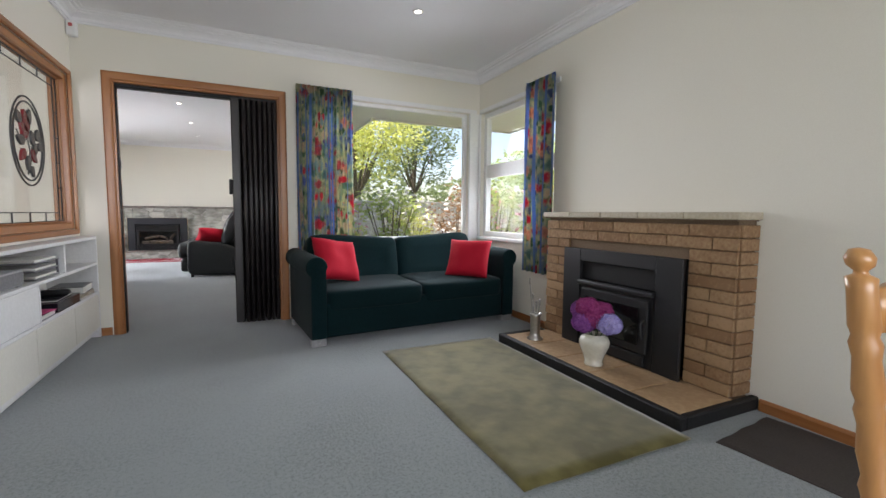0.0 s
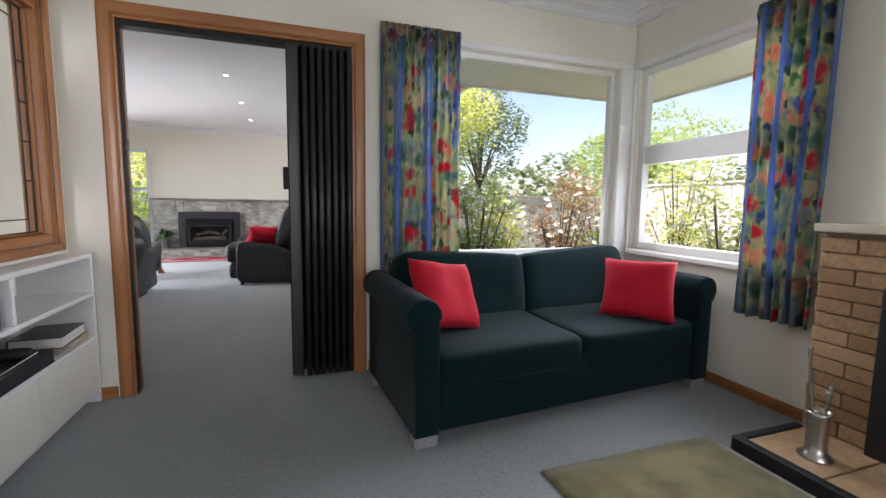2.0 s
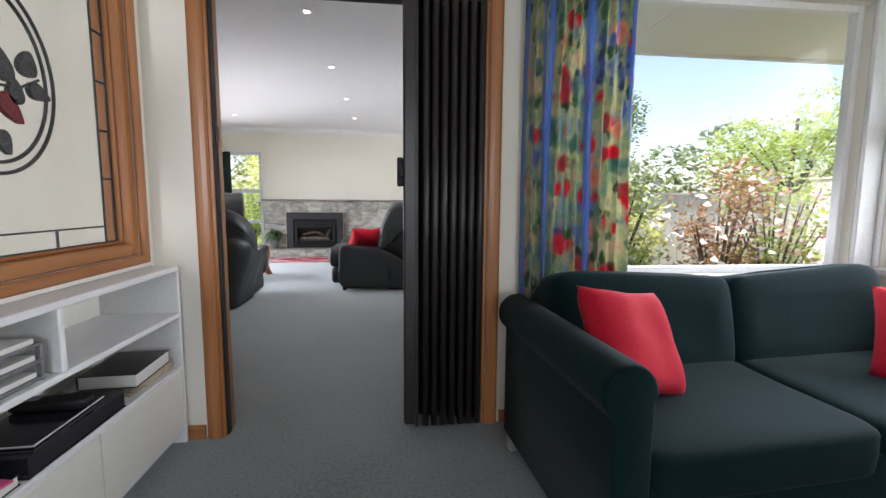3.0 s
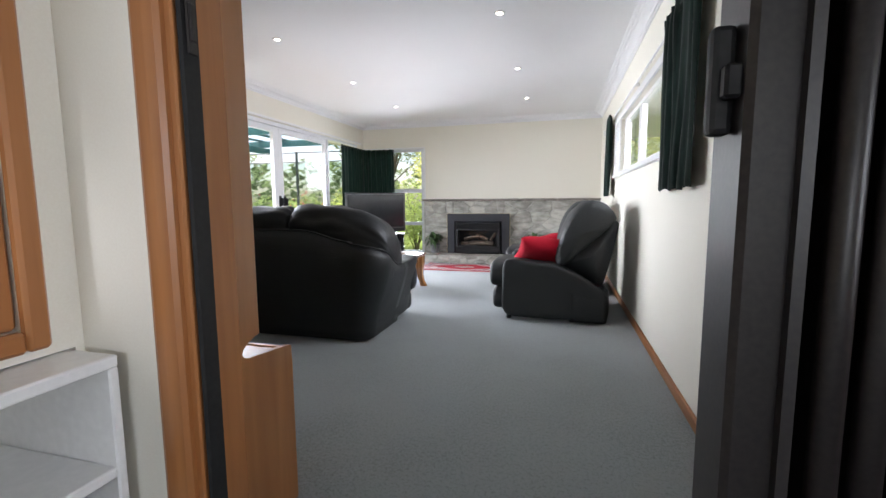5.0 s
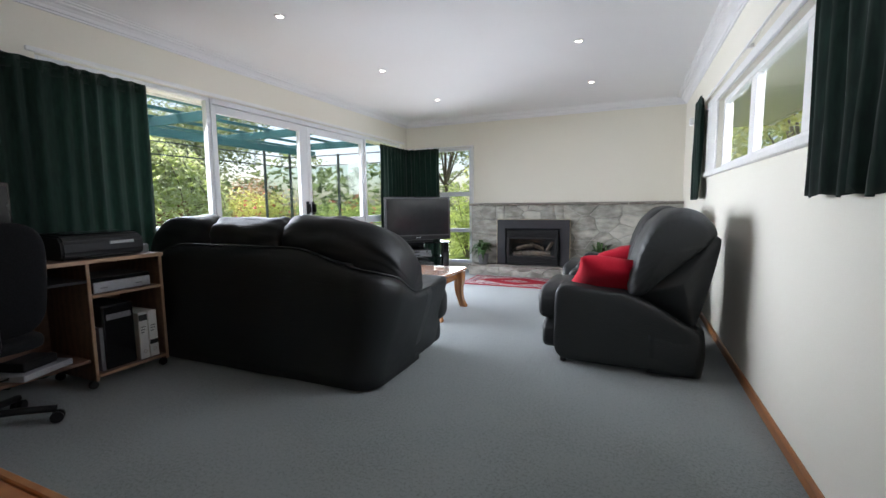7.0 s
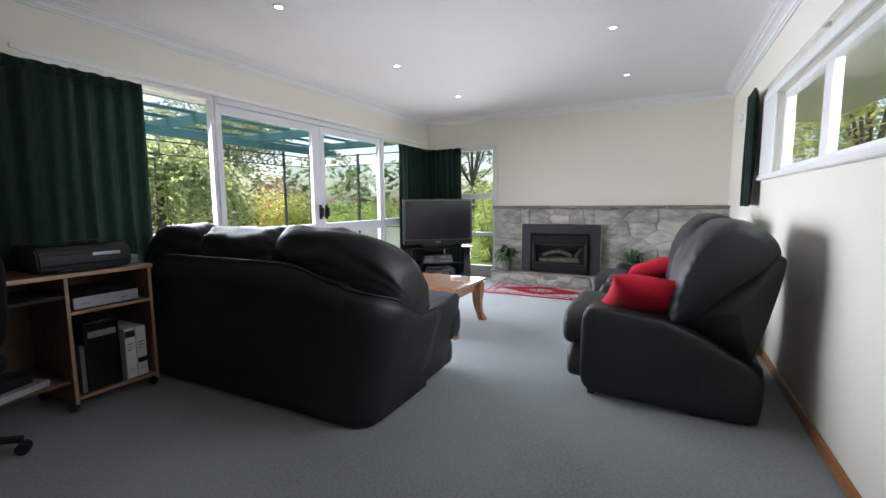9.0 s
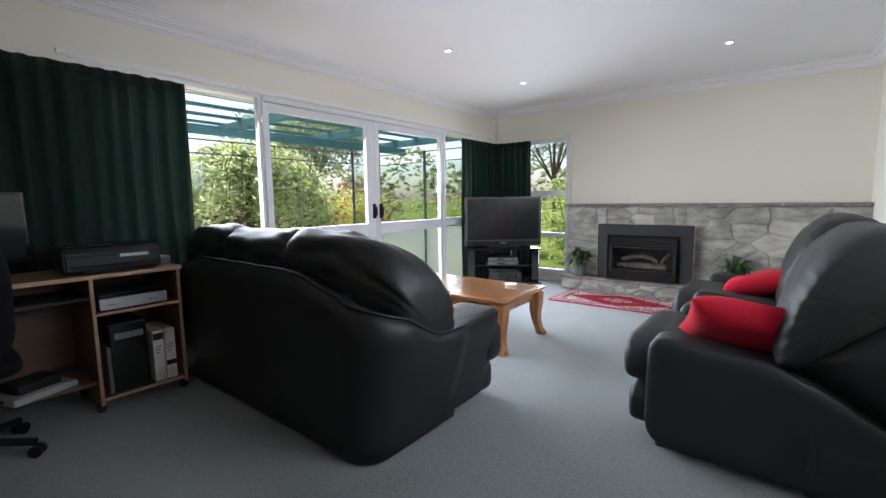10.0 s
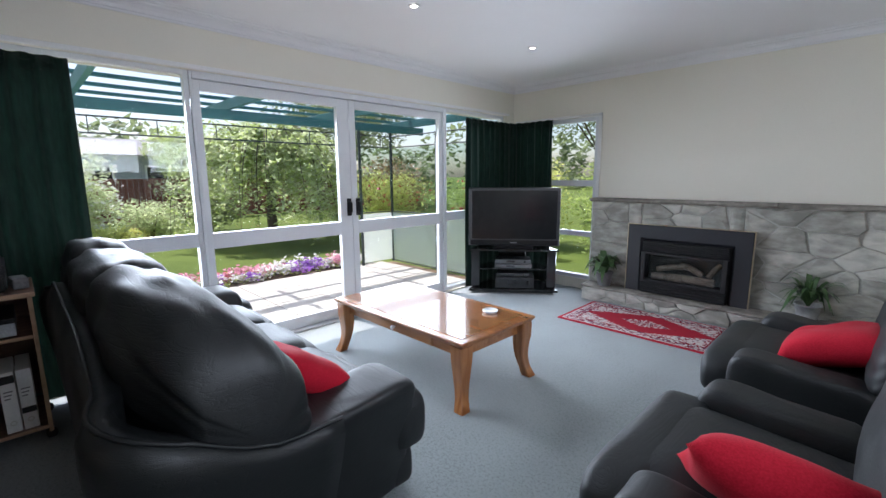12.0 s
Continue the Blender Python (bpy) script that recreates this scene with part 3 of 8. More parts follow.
# ceiling downlights
M_LAMP, lnt, lb = mat("downlight_glow")
lb.inputs["Emission Color"].default_value = (1.0, 0.93, 0.82, 1)
lb.inputs["Emission Strength"].default_value = 9.0
M_CHROME = noisy("brushed_nickel", (0.62, 0.60, 0.56), (0.72, 0.70, 0.66), 140, 0.28, metal=1.0)


def lathe(profile, segs=24):
    """A turned solid from (radius, height) points."""
    bm = bmesh.new()
    rings = []
    for r, z in profile:
        if r < 1e-5:
            rings.append([bm.verts.new((0, 0, z))])
        else:
            rings.append([bm.verts.new((r * math.cos(i * math.tau / segs), r * math.sin(i * math.tau / segs), z)) for i in range(segs)])
    for a, b in zip(rings, rings[1:]):
        if len(a) == 1 and len(b) == 1:
            continue
        for i in range(segs):
            j = (i + 1) % segs
            if len(a) == 1:
                bm.faces.new((a[0], b[i], b[j]))
            elif len(b) == 1:
                bm.faces.new((a[i], a[j], b[0]))
            else:
                bm.faces.new((a[i], a[j], b[j], b[i]))
    return bm


dl = thing("downlight", 0, 0, 0, label="small round recessed ceiling downlight, lit", category="downlight", group="ceiling downlights")
part("trim_ring", lathe([(0.024, -0.004), (0.030, -0.006), (0.039, -0.005), (0.042, 0.0), (0.026, 0.0005), (0.024, -0.004)]), M_WHITE, dl, "", True)
part("lamp", lathe([(0, -0.003), (0.022, -0.003), (0.022, -0.0005), (0, -0.0005)]), M_LAMP, dl, "glowing lamp face", True)
SPOTS = [(x, y) for y in (7.215, 8.61, 9.965) for x in (-1.478, 0.41)] + [(2.32, 3.35), (2.32, 1.2), (1.0, 2.2), (-1.478, 5.9), (0.41, 5.9)]
dl.matrix_world = pose(*SPOTS[0], H - 0.0015)
for x, y in SPOTS[1:]:
    copy_thing(dl, pose(x, y, H - 0.0015))
sensor = thing("alarm_sensor", 0.05, 4.42, 2.23, label="small white alarm sensor high in the corner", category="sensor")
bm = box_bm(-0.032, 0.032, -0.03, 0.028, 0, 0.105, 0.012, 3)
part("housing", bm, M_WHITE, sensor)
M_REDLED = noisy("red_lens", (0.5, 0.1, 0.1), (0.6, 0.14, 0.14), 50, 0.3)
part("lens", box_bm(-0.012, 0.012, -0.034, -0.028, 0.06, 0.085, 0.003, 2), M_REDLED, sensor, "red lens")


# ---- soft shapes ----
def spow(v, e):
    return math.copysign(abs(v) ** e, v)


def smooth01(t):
    t = max(0.0, min(1.0, t))
    return t * t * (3 - 2 * t)


def puff_bm(sx, sy, sz, e1=0.45, e2=0.45, nu=32, nv=18, m=None, wrinkle=0.0, freq=9.0, seed=0.0, shape=None):
    """A stuffed pad: a rounded block of half sizes sx, sy, sz, with soft folds. shape bends a point of it."""
    bm = bmesh.new()
    rings = []
    for j in range(nv + 1):
        v = -math.pi / 2 + math.pi * j / nv
        if j in (0, nv):
            pts = [(0, 0, math.copysign(sz, v))]
        else:
            pts = []
            for i in range(nu):
                u = math.tau * i / nu
                pts.append((sx * spow(math.cos(v), e1) * spow(math.cos(u), e2), sy * spow(math.cos(v), e1) * spow(math.sin(u), e2), sz * spow(math.sin(v), e1)))
        ring = []
        for p in pts:
            p = Vector(p)
            if wrinkle:
                n = Vector((p.x / sx ** 2, p.y / sy ** 2, p.z / sz ** 2)).normalized()
                f = noise.noise(Vector((p.x * freq * 0.35 + seed, p.y * freq + seed, p.z * freq)))
                p = p + n * wrinkle * f
            if shape:
                p = shape(p)
            if m:
                p = m @ p
            ring.append(bm.verts.new(p))
        rings.append(ring)
    for a, b in zip(rings, rings[1:]):
        for i in range(nu):
            k = (i + 1) % nu
            if len(a) == 1:
                bm.faces.new((a[0], b[i], b[k]))
            elif len(b) == 1:
                bm.faces.new((a[i], a[k], b[0]))
            else:
                bm.faces.new((a[i], a[k], b[k], b[i]))
    return bm


def pillow_bm(w, h, t, seed=0.0, n=20):
    """A scatter cushion standing in x and z, pinched at its corners."""
    bm = bmesh.new()
    faces = {}
    for s in (1, -1):
        for i in range(n + 1):
            for j in range(n + 1):
                u, v = -1 + 2 * i / n, -1 + 2 * j / n
                if s == -1 and (i in (0, n) or j in (0, n)):
                    faces[s, i, j] = faces[1, i, j]
                    continue
                k = 0.10
                x = w / 2 * u * (1 - k * (1 - u * u) * 0 - k * (1 - abs(v)) * 0) * (1 - 0.07 * (1 - v * v) * abs(u) ** 3)
                z = h / 2 * v * (1 - 0.07 * (1 - u * u) * abs(v) ** 3)
                th = t / 2 * ((1 - u ** 4) * (1 - v ** 4)) ** 0.55
                th *= 1 + 0.22 * noise.noise(Vector((u * 1.6 + seed, v * 1.6, s + seed)))
                faces[s, i, j] = bm.verts.new((x, s * th, z))
    for s in (1, -1):
        for i in range(n):
            for j in range(n):
                bm.faces.new((faces[s, i, j], faces[s, i + 1, j], faces[s, i + 1, j + 1], faces[s, i, j + 1]))
    return bm


def tube_ob(name, pts, r, material, parent=None, label=""):
    ob = came(pts, r, name, False, material, parent)
    return tagged(ob, label)


def cushion(x, y, z, w, h, t, rx, ry, rz, seed, label, material=None):
    """A scatter cushion; z is the height of its lowest point."""
    bm = pillow_bm(w, h, t, seed)
    rot = Euler([radians(a) for a in (rx, ry, rz)]).to_matrix().to_4x4()
    bmesh.ops.transform(bm, matrix=rot, verts=bm.verts[:])
    low = min(v.co.z for v in bm.verts)
    ob = solid("scatter_cushion", bm, material or M_REDCUSH, label, "cushion", group="red cushions", smooth=True)
    ob.location = (x, y, z - low)
    return ob


# ---- the green sofa ----
M_FOOT = noisy("grey_steel_foot", (0.35, 0.35, 0.35), (0.5, 0.5, 0.5), 60, 0.4, metal=0.6)


def scroll_arm(sd):
    """A slim arm with a roll along its top and a flat face in front; sd is its side."""
    prof = [(0.795, 0.055), (0.795, 0.56)]
    prof += [(0.862 + 0.078 * math.cos(a), 0.578 + 0.078 * math.sin(a)) for a in [math.pi * (1.0 - k / 14 * 1.32) for k in range(15)]]
    prof += [(0.905, 0.50), (0.905, 0.055)]
    bm = bmesh.new()
    rings = []
    cx, cz = 0.855, 0.35
    for y, k in ((-0.012, 0.90), (-0.010, 0.965), (0.0, 0.99), (0.012, 1.0), (0.25, 1.0), (0.55, 1.0), (0.79, 1.0)):
        rings.append([bm.verts.new((sd * (cx + (x - cx) * k), y, max(0.055, cz + (z - cz) * (1 - (1 - k) * 0.3) + 0.012 * y))) for x, z in prof])
    n = len(prof)
    for a, b in zip(rings, rings[1:]):
        for q in range(n):
            bm.faces.new((a[q], a[(q + 1) % n], b[(q + 1) % n], b[q]))
    bm.faces.new(rings[0])
    bm.faces.new(rings[-1])
    bmesh.ops.recalc_face_normals(bm, faces=bm.faces[:])
    return bm


def green_sofa(x, y, rz):
    s = thing("sofa", x, y, 0, rz, "dark green suede two-seat sofa with rolled arms", "sofa")
    part("base", box_bm(-0.794, 0.794, 0.005, 0.74, 0.055, 0.31, 0.02, 3), M_TEAL, s, smooth=True)
    part("back_frame", box_bm(-0.80, 0.80, 0.64, 0.80, 0.08, 0.725, 0.06, 5), M_TEAL, s, smooth=True)
    for sd in (-1, 1):
        part("arm", scroll_arm(sd), M_TEAL, s, smooth=True)
        for yy in (0.03, 0.74):
            part("foot", box_bm(sd * 0.85 - 0.055, sd * 0.85 + 0.055, yy - 0.03, yy + 0.03, 0, 0.056, 0.006), M_FOOT, s, "grey block foot")
        part("seat_cushion", puff_bm(0.396, 0.36, 0.085, 0.26, 0.16, 40, 18, pose(sd * 0.398, 0.345, 0.335, 2, 0, 0), 0.008, 4.0, 3 + sd), M_TEAL, s, smooth=True)

        def crease(p):
            k = math.exp(-((p.z + 0.012) / 0.016) ** 2) * (1 if p.y < 0 else 0) * max(0.0, 1 - (p.x / 0.30) ** 6)
            wing = 0.022 * (p.x * sd / 0.4) * smooth01(p.z / 0.22) + 0.02 * smooth01((-p.x * sd - 0.28) / 0.12) * smooth01(p.z / 0.2)
            return Vector((p.x, p.y + 0.045 * k, p.z + wing))
        m = pose(sd * 0.398, 0.625, 0.550, -13, 0, 0)
        cu = part("back_cushion", puff_bm(0.405, 0.105, 0.215, 0.30, 0.34, 56, 44, m, 0.014, 4.0, 7 + sd, crease), M_TEAL, s, smooth=True)
        ridge = []
        for k in range(25):
            u = -0.385 + 0.77 * k / 24
            v = 0.214 * (1 - abs(u / 0.406) ** 6) ** 0.16
            ridge.append(tuple(m @ crease(Vector((u, -0.035, v)))))
        tube_ob("piping", ridge, 0.006, M_TEAL, cu)
    return s


green_sofa(2.465, 3.555, 4.6)
cushion(1.81, 3.83, 0.405, 0.39, 0.37, 0.13, -30, 9, 20, 1.0, "red fabric scatter cushion leaning on the green sofa")
cushion(3.00, 3.80, 0.405, 0.40, 0.37, 0.14, -28, 0, -46, 5.0, "red fabric scatter cushion leaning on the green sofa")


# ---- curtains ----
def floral_mat():
    m, nt, b = mat("floral_curtain_print")
    co = coords(nt)
    dist = node(nt, "ShaderNodeTexNoise", Scale=18.0, Detail=4.0)
    nt.links.new(co, dist.inputs["Vector"])
    mixv = nt.nodes.new("ShaderNodeVectorMath")
    mixv.operation = "MULTIPLY_ADD"
    nt.links.new(dist.outputs["Color"], mixv.inputs[0])
    mixv.inputs[1].default_value = (0.08, 0.08, 0.08)
    nt.links.new(co, mixv.inputs[2])

    def layer(scale, shift, lo, hi, stops, under_col):
        mp = nt.nodes.new("ShaderNodeMapping")
        mp.inputs["Location"].default_value = shift
        nt.links.new(mixv.outputs[0], mp.inputs[0])
        v = nt.nodes.new("ShaderNodeTexVoronoi")
        v.inputs["Scale"].default_value = scale
        nt.links.new(mp.outputs[0], v.inputs["Vector"])
        sep = nt.nodes.new("ShaderNodeSeparateColor")
        nt.links.new(v.outputs["Color"], sep.inputs[0])
        col = ramp(nt, sep.outputs[0], stops)
        col.node.color_ramp.interpolation = "CONSTANT"
        shade = ramp(nt, v.outputs["Distance"], [(0.0, (0.55, 0.55, 0.55)), (0.35, (1.1, 1.1, 1.1))])
        mul = nt.nodes.new("ShaderNodeMix")
        mul.data_type, mul.blend_type = "RGBA", "MULTIPLY"
        mul.inputs["Factor"].default_value = 0.8
        nt.links.new(col, mul.inputs["A"])
        nt.links.new(shade, mul.inputs["B"])
        mask = ramp(nt, v.outputs["Distance"], [(lo, (1, 1, 1)), (hi, (0, 0, 0))])
        mx = nt.nodes.new("ShaderNodeMix")
        mx.data_type = "RGBA"
        nt.links.new(mask, mx.inputs["Factor"])
        nt.links.new(under_col, mx.inputs["A"])
        nt.links.new(mul.outputs["Result"], mx.inputs["B"])
        return mx.outputs["Result"]
    n1 = node(nt, "ShaderNodeTexNoise", Scale=9.0, Detail=5.0)
    nt.links.new(co, n1.inputs["Vector"])
    base = ramp(nt, n1.outputs["Fac"], [(0.32, (0.14, 0.22, 0.32)), (0.45, (0.26, 0.33, 0.20)), (0.55, (0.46, 0.43, 0.26)), (0.68, (0.20, 0.30, 0.30))])
    c = layer(11.0, (0, 0, 0), 0.30, 0.44, [(0.0, (0.05, 0.12, 0.045)), (0.35, (0.10, 0.20, 0.10)), (0.65, (0.06, 0.09, 0.20)), (0.85, (0.04, 0.10, 0.06))], base)
    c = layer(9.5, (0.3, 0.7, 0.2), 0.30, 0.52, [(0.0, (0.50, 0.02, 0.045)), (0.16, (0.58, 0.26, 0.17)), (0.36, (0.10, 0.20, 0.16)), (0.52, (0.50, 0.38, 0.26)), (0.66, (0.12, 0.16, 0.34)), (0.84, (0.40, 0.06, 0.07))], c)
    # broad blue stripes down the cloth: fold shadows painted into the colour
    tc = nt.nodes.new("ShaderNodeSeparateXYZ")
    nt.links.new(co, tc.inputs[0])
    add = nt.nodes.new("ShaderNodeMath")
    nt.links.new(tc.outputs[0], add.inputs[0])
    nt.links.new(tc.outputs[1], add.inputs[1])
    wv = nt.nodes.new("ShaderNodeMath")
    wv.operation = "MULTIPLY"
    nt.links.new(add.outputs[0], wv.inputs[0])
    wv.inputs[1].default_value = 62.0
    sn = nt.nodes.new("ShaderNodeMath")
    sn.operation = "SINE"
    nt.links.new(wv.outputs[0], sn.inputs[0])
    st = ramp(nt, sn.outputs[0], [(0.70, (0, 0, 0)), (0.80, (0.92, 0.92, 0.92))])
    mx2 = nt.nodes.new("ShaderNodeMix")
    mx2.data_type = "RGBA"
    nt.links.new(st, mx2.inputs["Factor"])
    nt.links.new(c, mx2.inputs["A"])
    mx2.inputs["B"].default_value = (0.12, 0.22, 0.47, 1)
    nt.links.new(mx2.outputs["Result"], b.inputs["Base Color"])
    b.inputs["Roughness"].default_value = 0.85
    b.inputs["Sheen Weight"].default_value = 0.1
    return m


M_FLORAL = floral_mat()


def curtain_bm(pts, z0, z1, folds, depth, seed, gather=0.09, n_per=10, nz=26, th=0.004):
    """A hanging curtain along plan points: pleated at the heading, loose folds below."""
    bm = bmesh.new()
    lens = [0.0]
    for a, b in zip(pts, pts[1:]):
        lens.append(lens[-1] + (Vector(b) - Vector(a)).length)
    total = lens[-1]

    def along(s):
        for k in range(len(pts) - 1):
            if s <= lens[k + 1] + 1e-9:
                t = (s - lens[k]) / (lens[k + 1] - lens[k])
                a, b = Vector(pts[k]), Vector(pts[k + 1])
                d = (b - a).normalized()
                return a.lerp(b, t), Vector((-d.y, d.x))
        d = (Vector(pts[-1]) - Vector(pts[-2])).normalized()
        return Vector(pts[-1]), Vector((-d.y, d.x))
    n = folds * n_per
    grid = []
    for j in range(nz + 1):
        v = j / nz
        z = z0 + (z1 - z0) * v
        row = []
        for i in range(n + 1):
            u = i / n
            p, nn = along(u * total)
            ph = u * folds * math.tau + 2.4 * noise.noise(Vector((u * folds * 0.45 + seed, v * 1.1, seed)))
            amp = depth * max(0.12, 0.55 + 0.75 * noise.noise(Vector((u * folds * 0.7 + seed * 2, v * 0.9, 1.0))))
            pinch = min(1.0, max(0.35, (1 - v) * (z1 - z0) / gather))
            w = math.sin(ph) + 0.25 * math.sin(2 * ph + seed)
            q = p + nn * (w * amp * (0.55 + 0.45 * pinch))
            zz = z + (0.006 * math.sin(ph) if j == nz else 0) + (0.008 * math.sin(ph * 0.5) if j == 0 else 0)
            row.append(bm.verts.new((q.x, q.y, zz)))
        grid.append(row)
    fs = []
    for j in range(nz):
        for i in range(n):
            fs.append(bm.faces.new((grid[j][i], grid[j][i + 1], grid[j + 1][i + 1], grid[j + 1][i])))
    bmesh.ops.solidify(bm, geom=fs, thickness=th)
    return bm


def curtain(name, pts, z0, z1, folds, depth, seed, material, label, group=""):
    c = thing(name, pts[0][0], pts[0][1], z0, label=label, category="curtain", group=group)
    ob = part("cloth", curtain_bm(pts, z0, z1, folds, depth, seed), material, None, "", True)
    under(ob, c)
    ob2 = part("heading_tape", curtain_bm(pts, z1 - 0.075, z1 + 0.004, folds, depth * 0.62, seed + 4, nz=4, n_per=6, th=0.006), material, None, "", True)
    under(ob2, c)
    d = (Vector(pts[-1]) - Vector(pts[0])).normalized()
    rail = tube_ob("rail", [(p[0] + 0, p[1] + 0, z1 - 0.03) for p in pts], 0.004, material, None, "hidden curtain rail")
    under(rail, c)
    return c


curtain("floral_curtain", [(1.585, 4.375), (2.085, 4.375)], 0.50, 2.085, 10, 0.058, 2.0, M_FLORAL, "floral print curtain in red, blue and green, drawn open", "floral curtains")
curtain("floral_curtain", [(3.385, 3.50), (3.385, 3.12)], 0.48, 2.085, 7, 0.052, 6.0, M_FLORAL, "floral print curtain hanging beside the brick fireplace", "floral curtains")

# ---- brick fireplace ----
M_BRICK = noisy("tan_brick", (0.235, 0.130, 0.062), (0.37, 0.23, 0.122), 45, 0.85, relief=0.5, relief_d=0.003, by_object=0.5, big=6)
M_MORTAR = noisy("brown_mortar", (0.15, 0.095, 0.055), (0.22, 0.15, 0.095), 120, 0.9, relief=0.4, relief_d=0.002)
M_TILE = noisy("tan_quarry_tile", (0.42, 0.27, 0.15), (0.54, 0.37, 0.22), 30, 0.42, relief=0.05, relief_d=0.001, by_object=0.3, big=4)
M_MANTEL = noisy("buff_mantel_tile", (0.42, 0.36, 0.26), (0.52, 0.46, 0.35), 60, 0.5, relief=0.1, relief_d=0.001, by_object=0.25)
M_STEEL = noisy("black_stove_steel", (0.005, 0.005, 0.006), (0.011, 0.011, 0.0125), 220, 0.5, relief=0.08, relief_d=0.0006)
M_STOVEGLASS = noisy("smoked_stove_glass", (0.006, 0.006, 0.006), (0.012, 0.011, 0.010), 30, 0.08, spec=0.6)
fp = thing("brick_fireplace", 3.4, 2.32, 0, label="tan brick fireplace with tiled mantel and hearth", category="fireplace")
FY0, FY1, FX = 1.625, 3.07, 3.325
under(bars("core", [(FX, 3.464, FY0 + 0.012, 1.885, 0.0, 0.945), (FX, 3.464, 2.805, FY1 - 0.012, 0.0, 0.945), (FX, 3.464, 1.885, 2.805, 0.735, 0.945), (3.44, 3.464, 1.885, 2.805, 0.0, 0.735)], M_MORTAR, None, "", 0), fp)
tiles_m = [(FY0 - 0.02 + i * 0.297, FY0 - 0.02 + (i + 1) * 0.297 - 0.006) for i in range(5)]
for a, b in tiles_m:
    under(bars("mantel_tile", [(3.272, 3.463, a, b, 0.952, 0.990)], M_MANTEL, None, "", 0.005), fp)
under(bars("mantel_bed", [(3.285, 3.463, FY0, FY1, 0.945, 0.952)], M_MORTAR, None, "", 0), fp)
HZ = 0.062
under(bars("hearth_slab", [(2.925, 3.463, 1.61, 3.05, 0.0, HZ - 0.012)], M_MORTAR, None, "", 0), fp)
for bx in ((2.885, 2.925, 1.57, 3.09, 0.0, HZ + 0.004), (2.9255, 3.463, 1.57, 1.61, 0.0, HZ + 0.004), (2.9255, 3.29, 3.05, 3.09, 0.0, HZ + 0.004)):
    under(bars("hearth_edge", [bx], M_BLACK, None, "black painted timber hearth edge", 0.006), fp)
for i in range(5):
    a = 1.613 + i * 0.288
    under(bars("hearth_tile", [(2.928, 3.318, a, a + 0.280, HZ - 0.0118, HZ)], M_TILE, None, "", 0.003), fp)


# ---- inset stove ----
st = thing("wood_stove", 3.30, 2.345, HZ, label="black steel inset wood stove with a glass door", category="stove")


def sp(name, *bx, m=None, bevel=0.004, label=""):
    return under(bars(name, [bx], m or M_STEEL, None, label, bevel), st)


y0, y1, zt = 1.872, 2.818, 0.738
sp("surround", 3.262, 3.285, y0, y0 + 0.17, HZ + 0.001, zt)
sp("surround", 3.262, 3.285, y1 - 0.17, y1, HZ + 0.001, zt)
sp("surround", 3.262, 3.285, y0 + 0.1702, y1 - 0.1702, 0.655, zt)
sp("firebox", 3.35, 3.438, y0 + 0.02, y1 - 0.02, HZ + 0.001, zt - 0.01, m=M_BLACK)
sp("vent_recess", 3.30, 3.348, y0 + 0.172, y1 - 0.172, 0.53, 0.653, m=M_BLACK)
sp("ledge", 3.238, 3.30, y0 + 0.165, y1 - 0.165, 0.495, 0.525, bevel=0.008)
sp("stove_body", 3.268, 3.349, y0 + 0.1725, y1 - 0.1725, HZ + 0.002, 0.492)
sp("stove_door", 3.245, 3.267, y0 + 0.20, y1 - 0.20, 0.15, 0.475, bevel=0.008)
dg = sp("door_glass", 3.240, 3.2445, y0 + 0.255, y1 - 0.255, 0.20, 0.425, m=M_STOVEGLASS, bevel=0.003, label="dark smoked glass")
sp("ash_drawer", 3.250, 3.267, y0 + 0.22, y1 - 0.22, HZ + 0.012, 0.14, bevel=0.005)
h = tube_ob("door_handle", [(3.235, 2.085, 0.36), (3.21, 2.085, 0.34), (3.205, 2.08, 0.29), (3.212, 2.075, 0.25)], 0.009, M_STEEL, None, "black curved door handle")
under(h, st)
stove_door = [o for o in st.children if o.name.startswith("stove_door")][0]
for o in (dg, h):
    o.parent = stove_door

# fire tools in a metal bucket
M_PEWTER = noisy("pewter", (0.42, 0.40, 0.36), (0.56, 0.54, 0.50), 60, 0.3, metal=1.0)
ft = thing("fire_tools", 3.06, 2.87, HZ, label="pewter fire tool holder with poker and tongs on the hearth", category="fire tools")
part("holder", lathe([(0, 0), (0.058, 0), (0.06, 0.006), (0.038, 0.02), (0.035, 0.05), (0.036, 0.17), (0.042, 0.19), (0.038, 0.19), (0.033, 0.17), (0.031, 0.03), (0, 0.03)], 20), M_PEWTER, ft, "", True)
for i, (dx, dy, hh) in enumerate(((-0.03, 0.035, 0.42), (0.012, 0.05, 0.30), (0.02, -0.02, 0.27), (-0.02, -0.035, 0.26))):
    tube_ob("tool_shaft", [(dx * 0.2, dy * 0.2, 0.035), (dx * 0.6, dy * 0.6, hh * 0.6), (dx, dy, hh)], 0.0045, M_PEWTER, ft)
    bm = lathe([(0, -0.02), (0.007, -0.018), (0.008, 0.0), (0.005, 0.012), (0.009, 0.018), (0.006, 0.028), (0, 0.03)], 12)
    bmesh.ops.translate(bm, vec=(dx, dy, hh), verts=bm.verts[:])
    part("tool_handle", bm, M_PEWTER, ft, "", True)

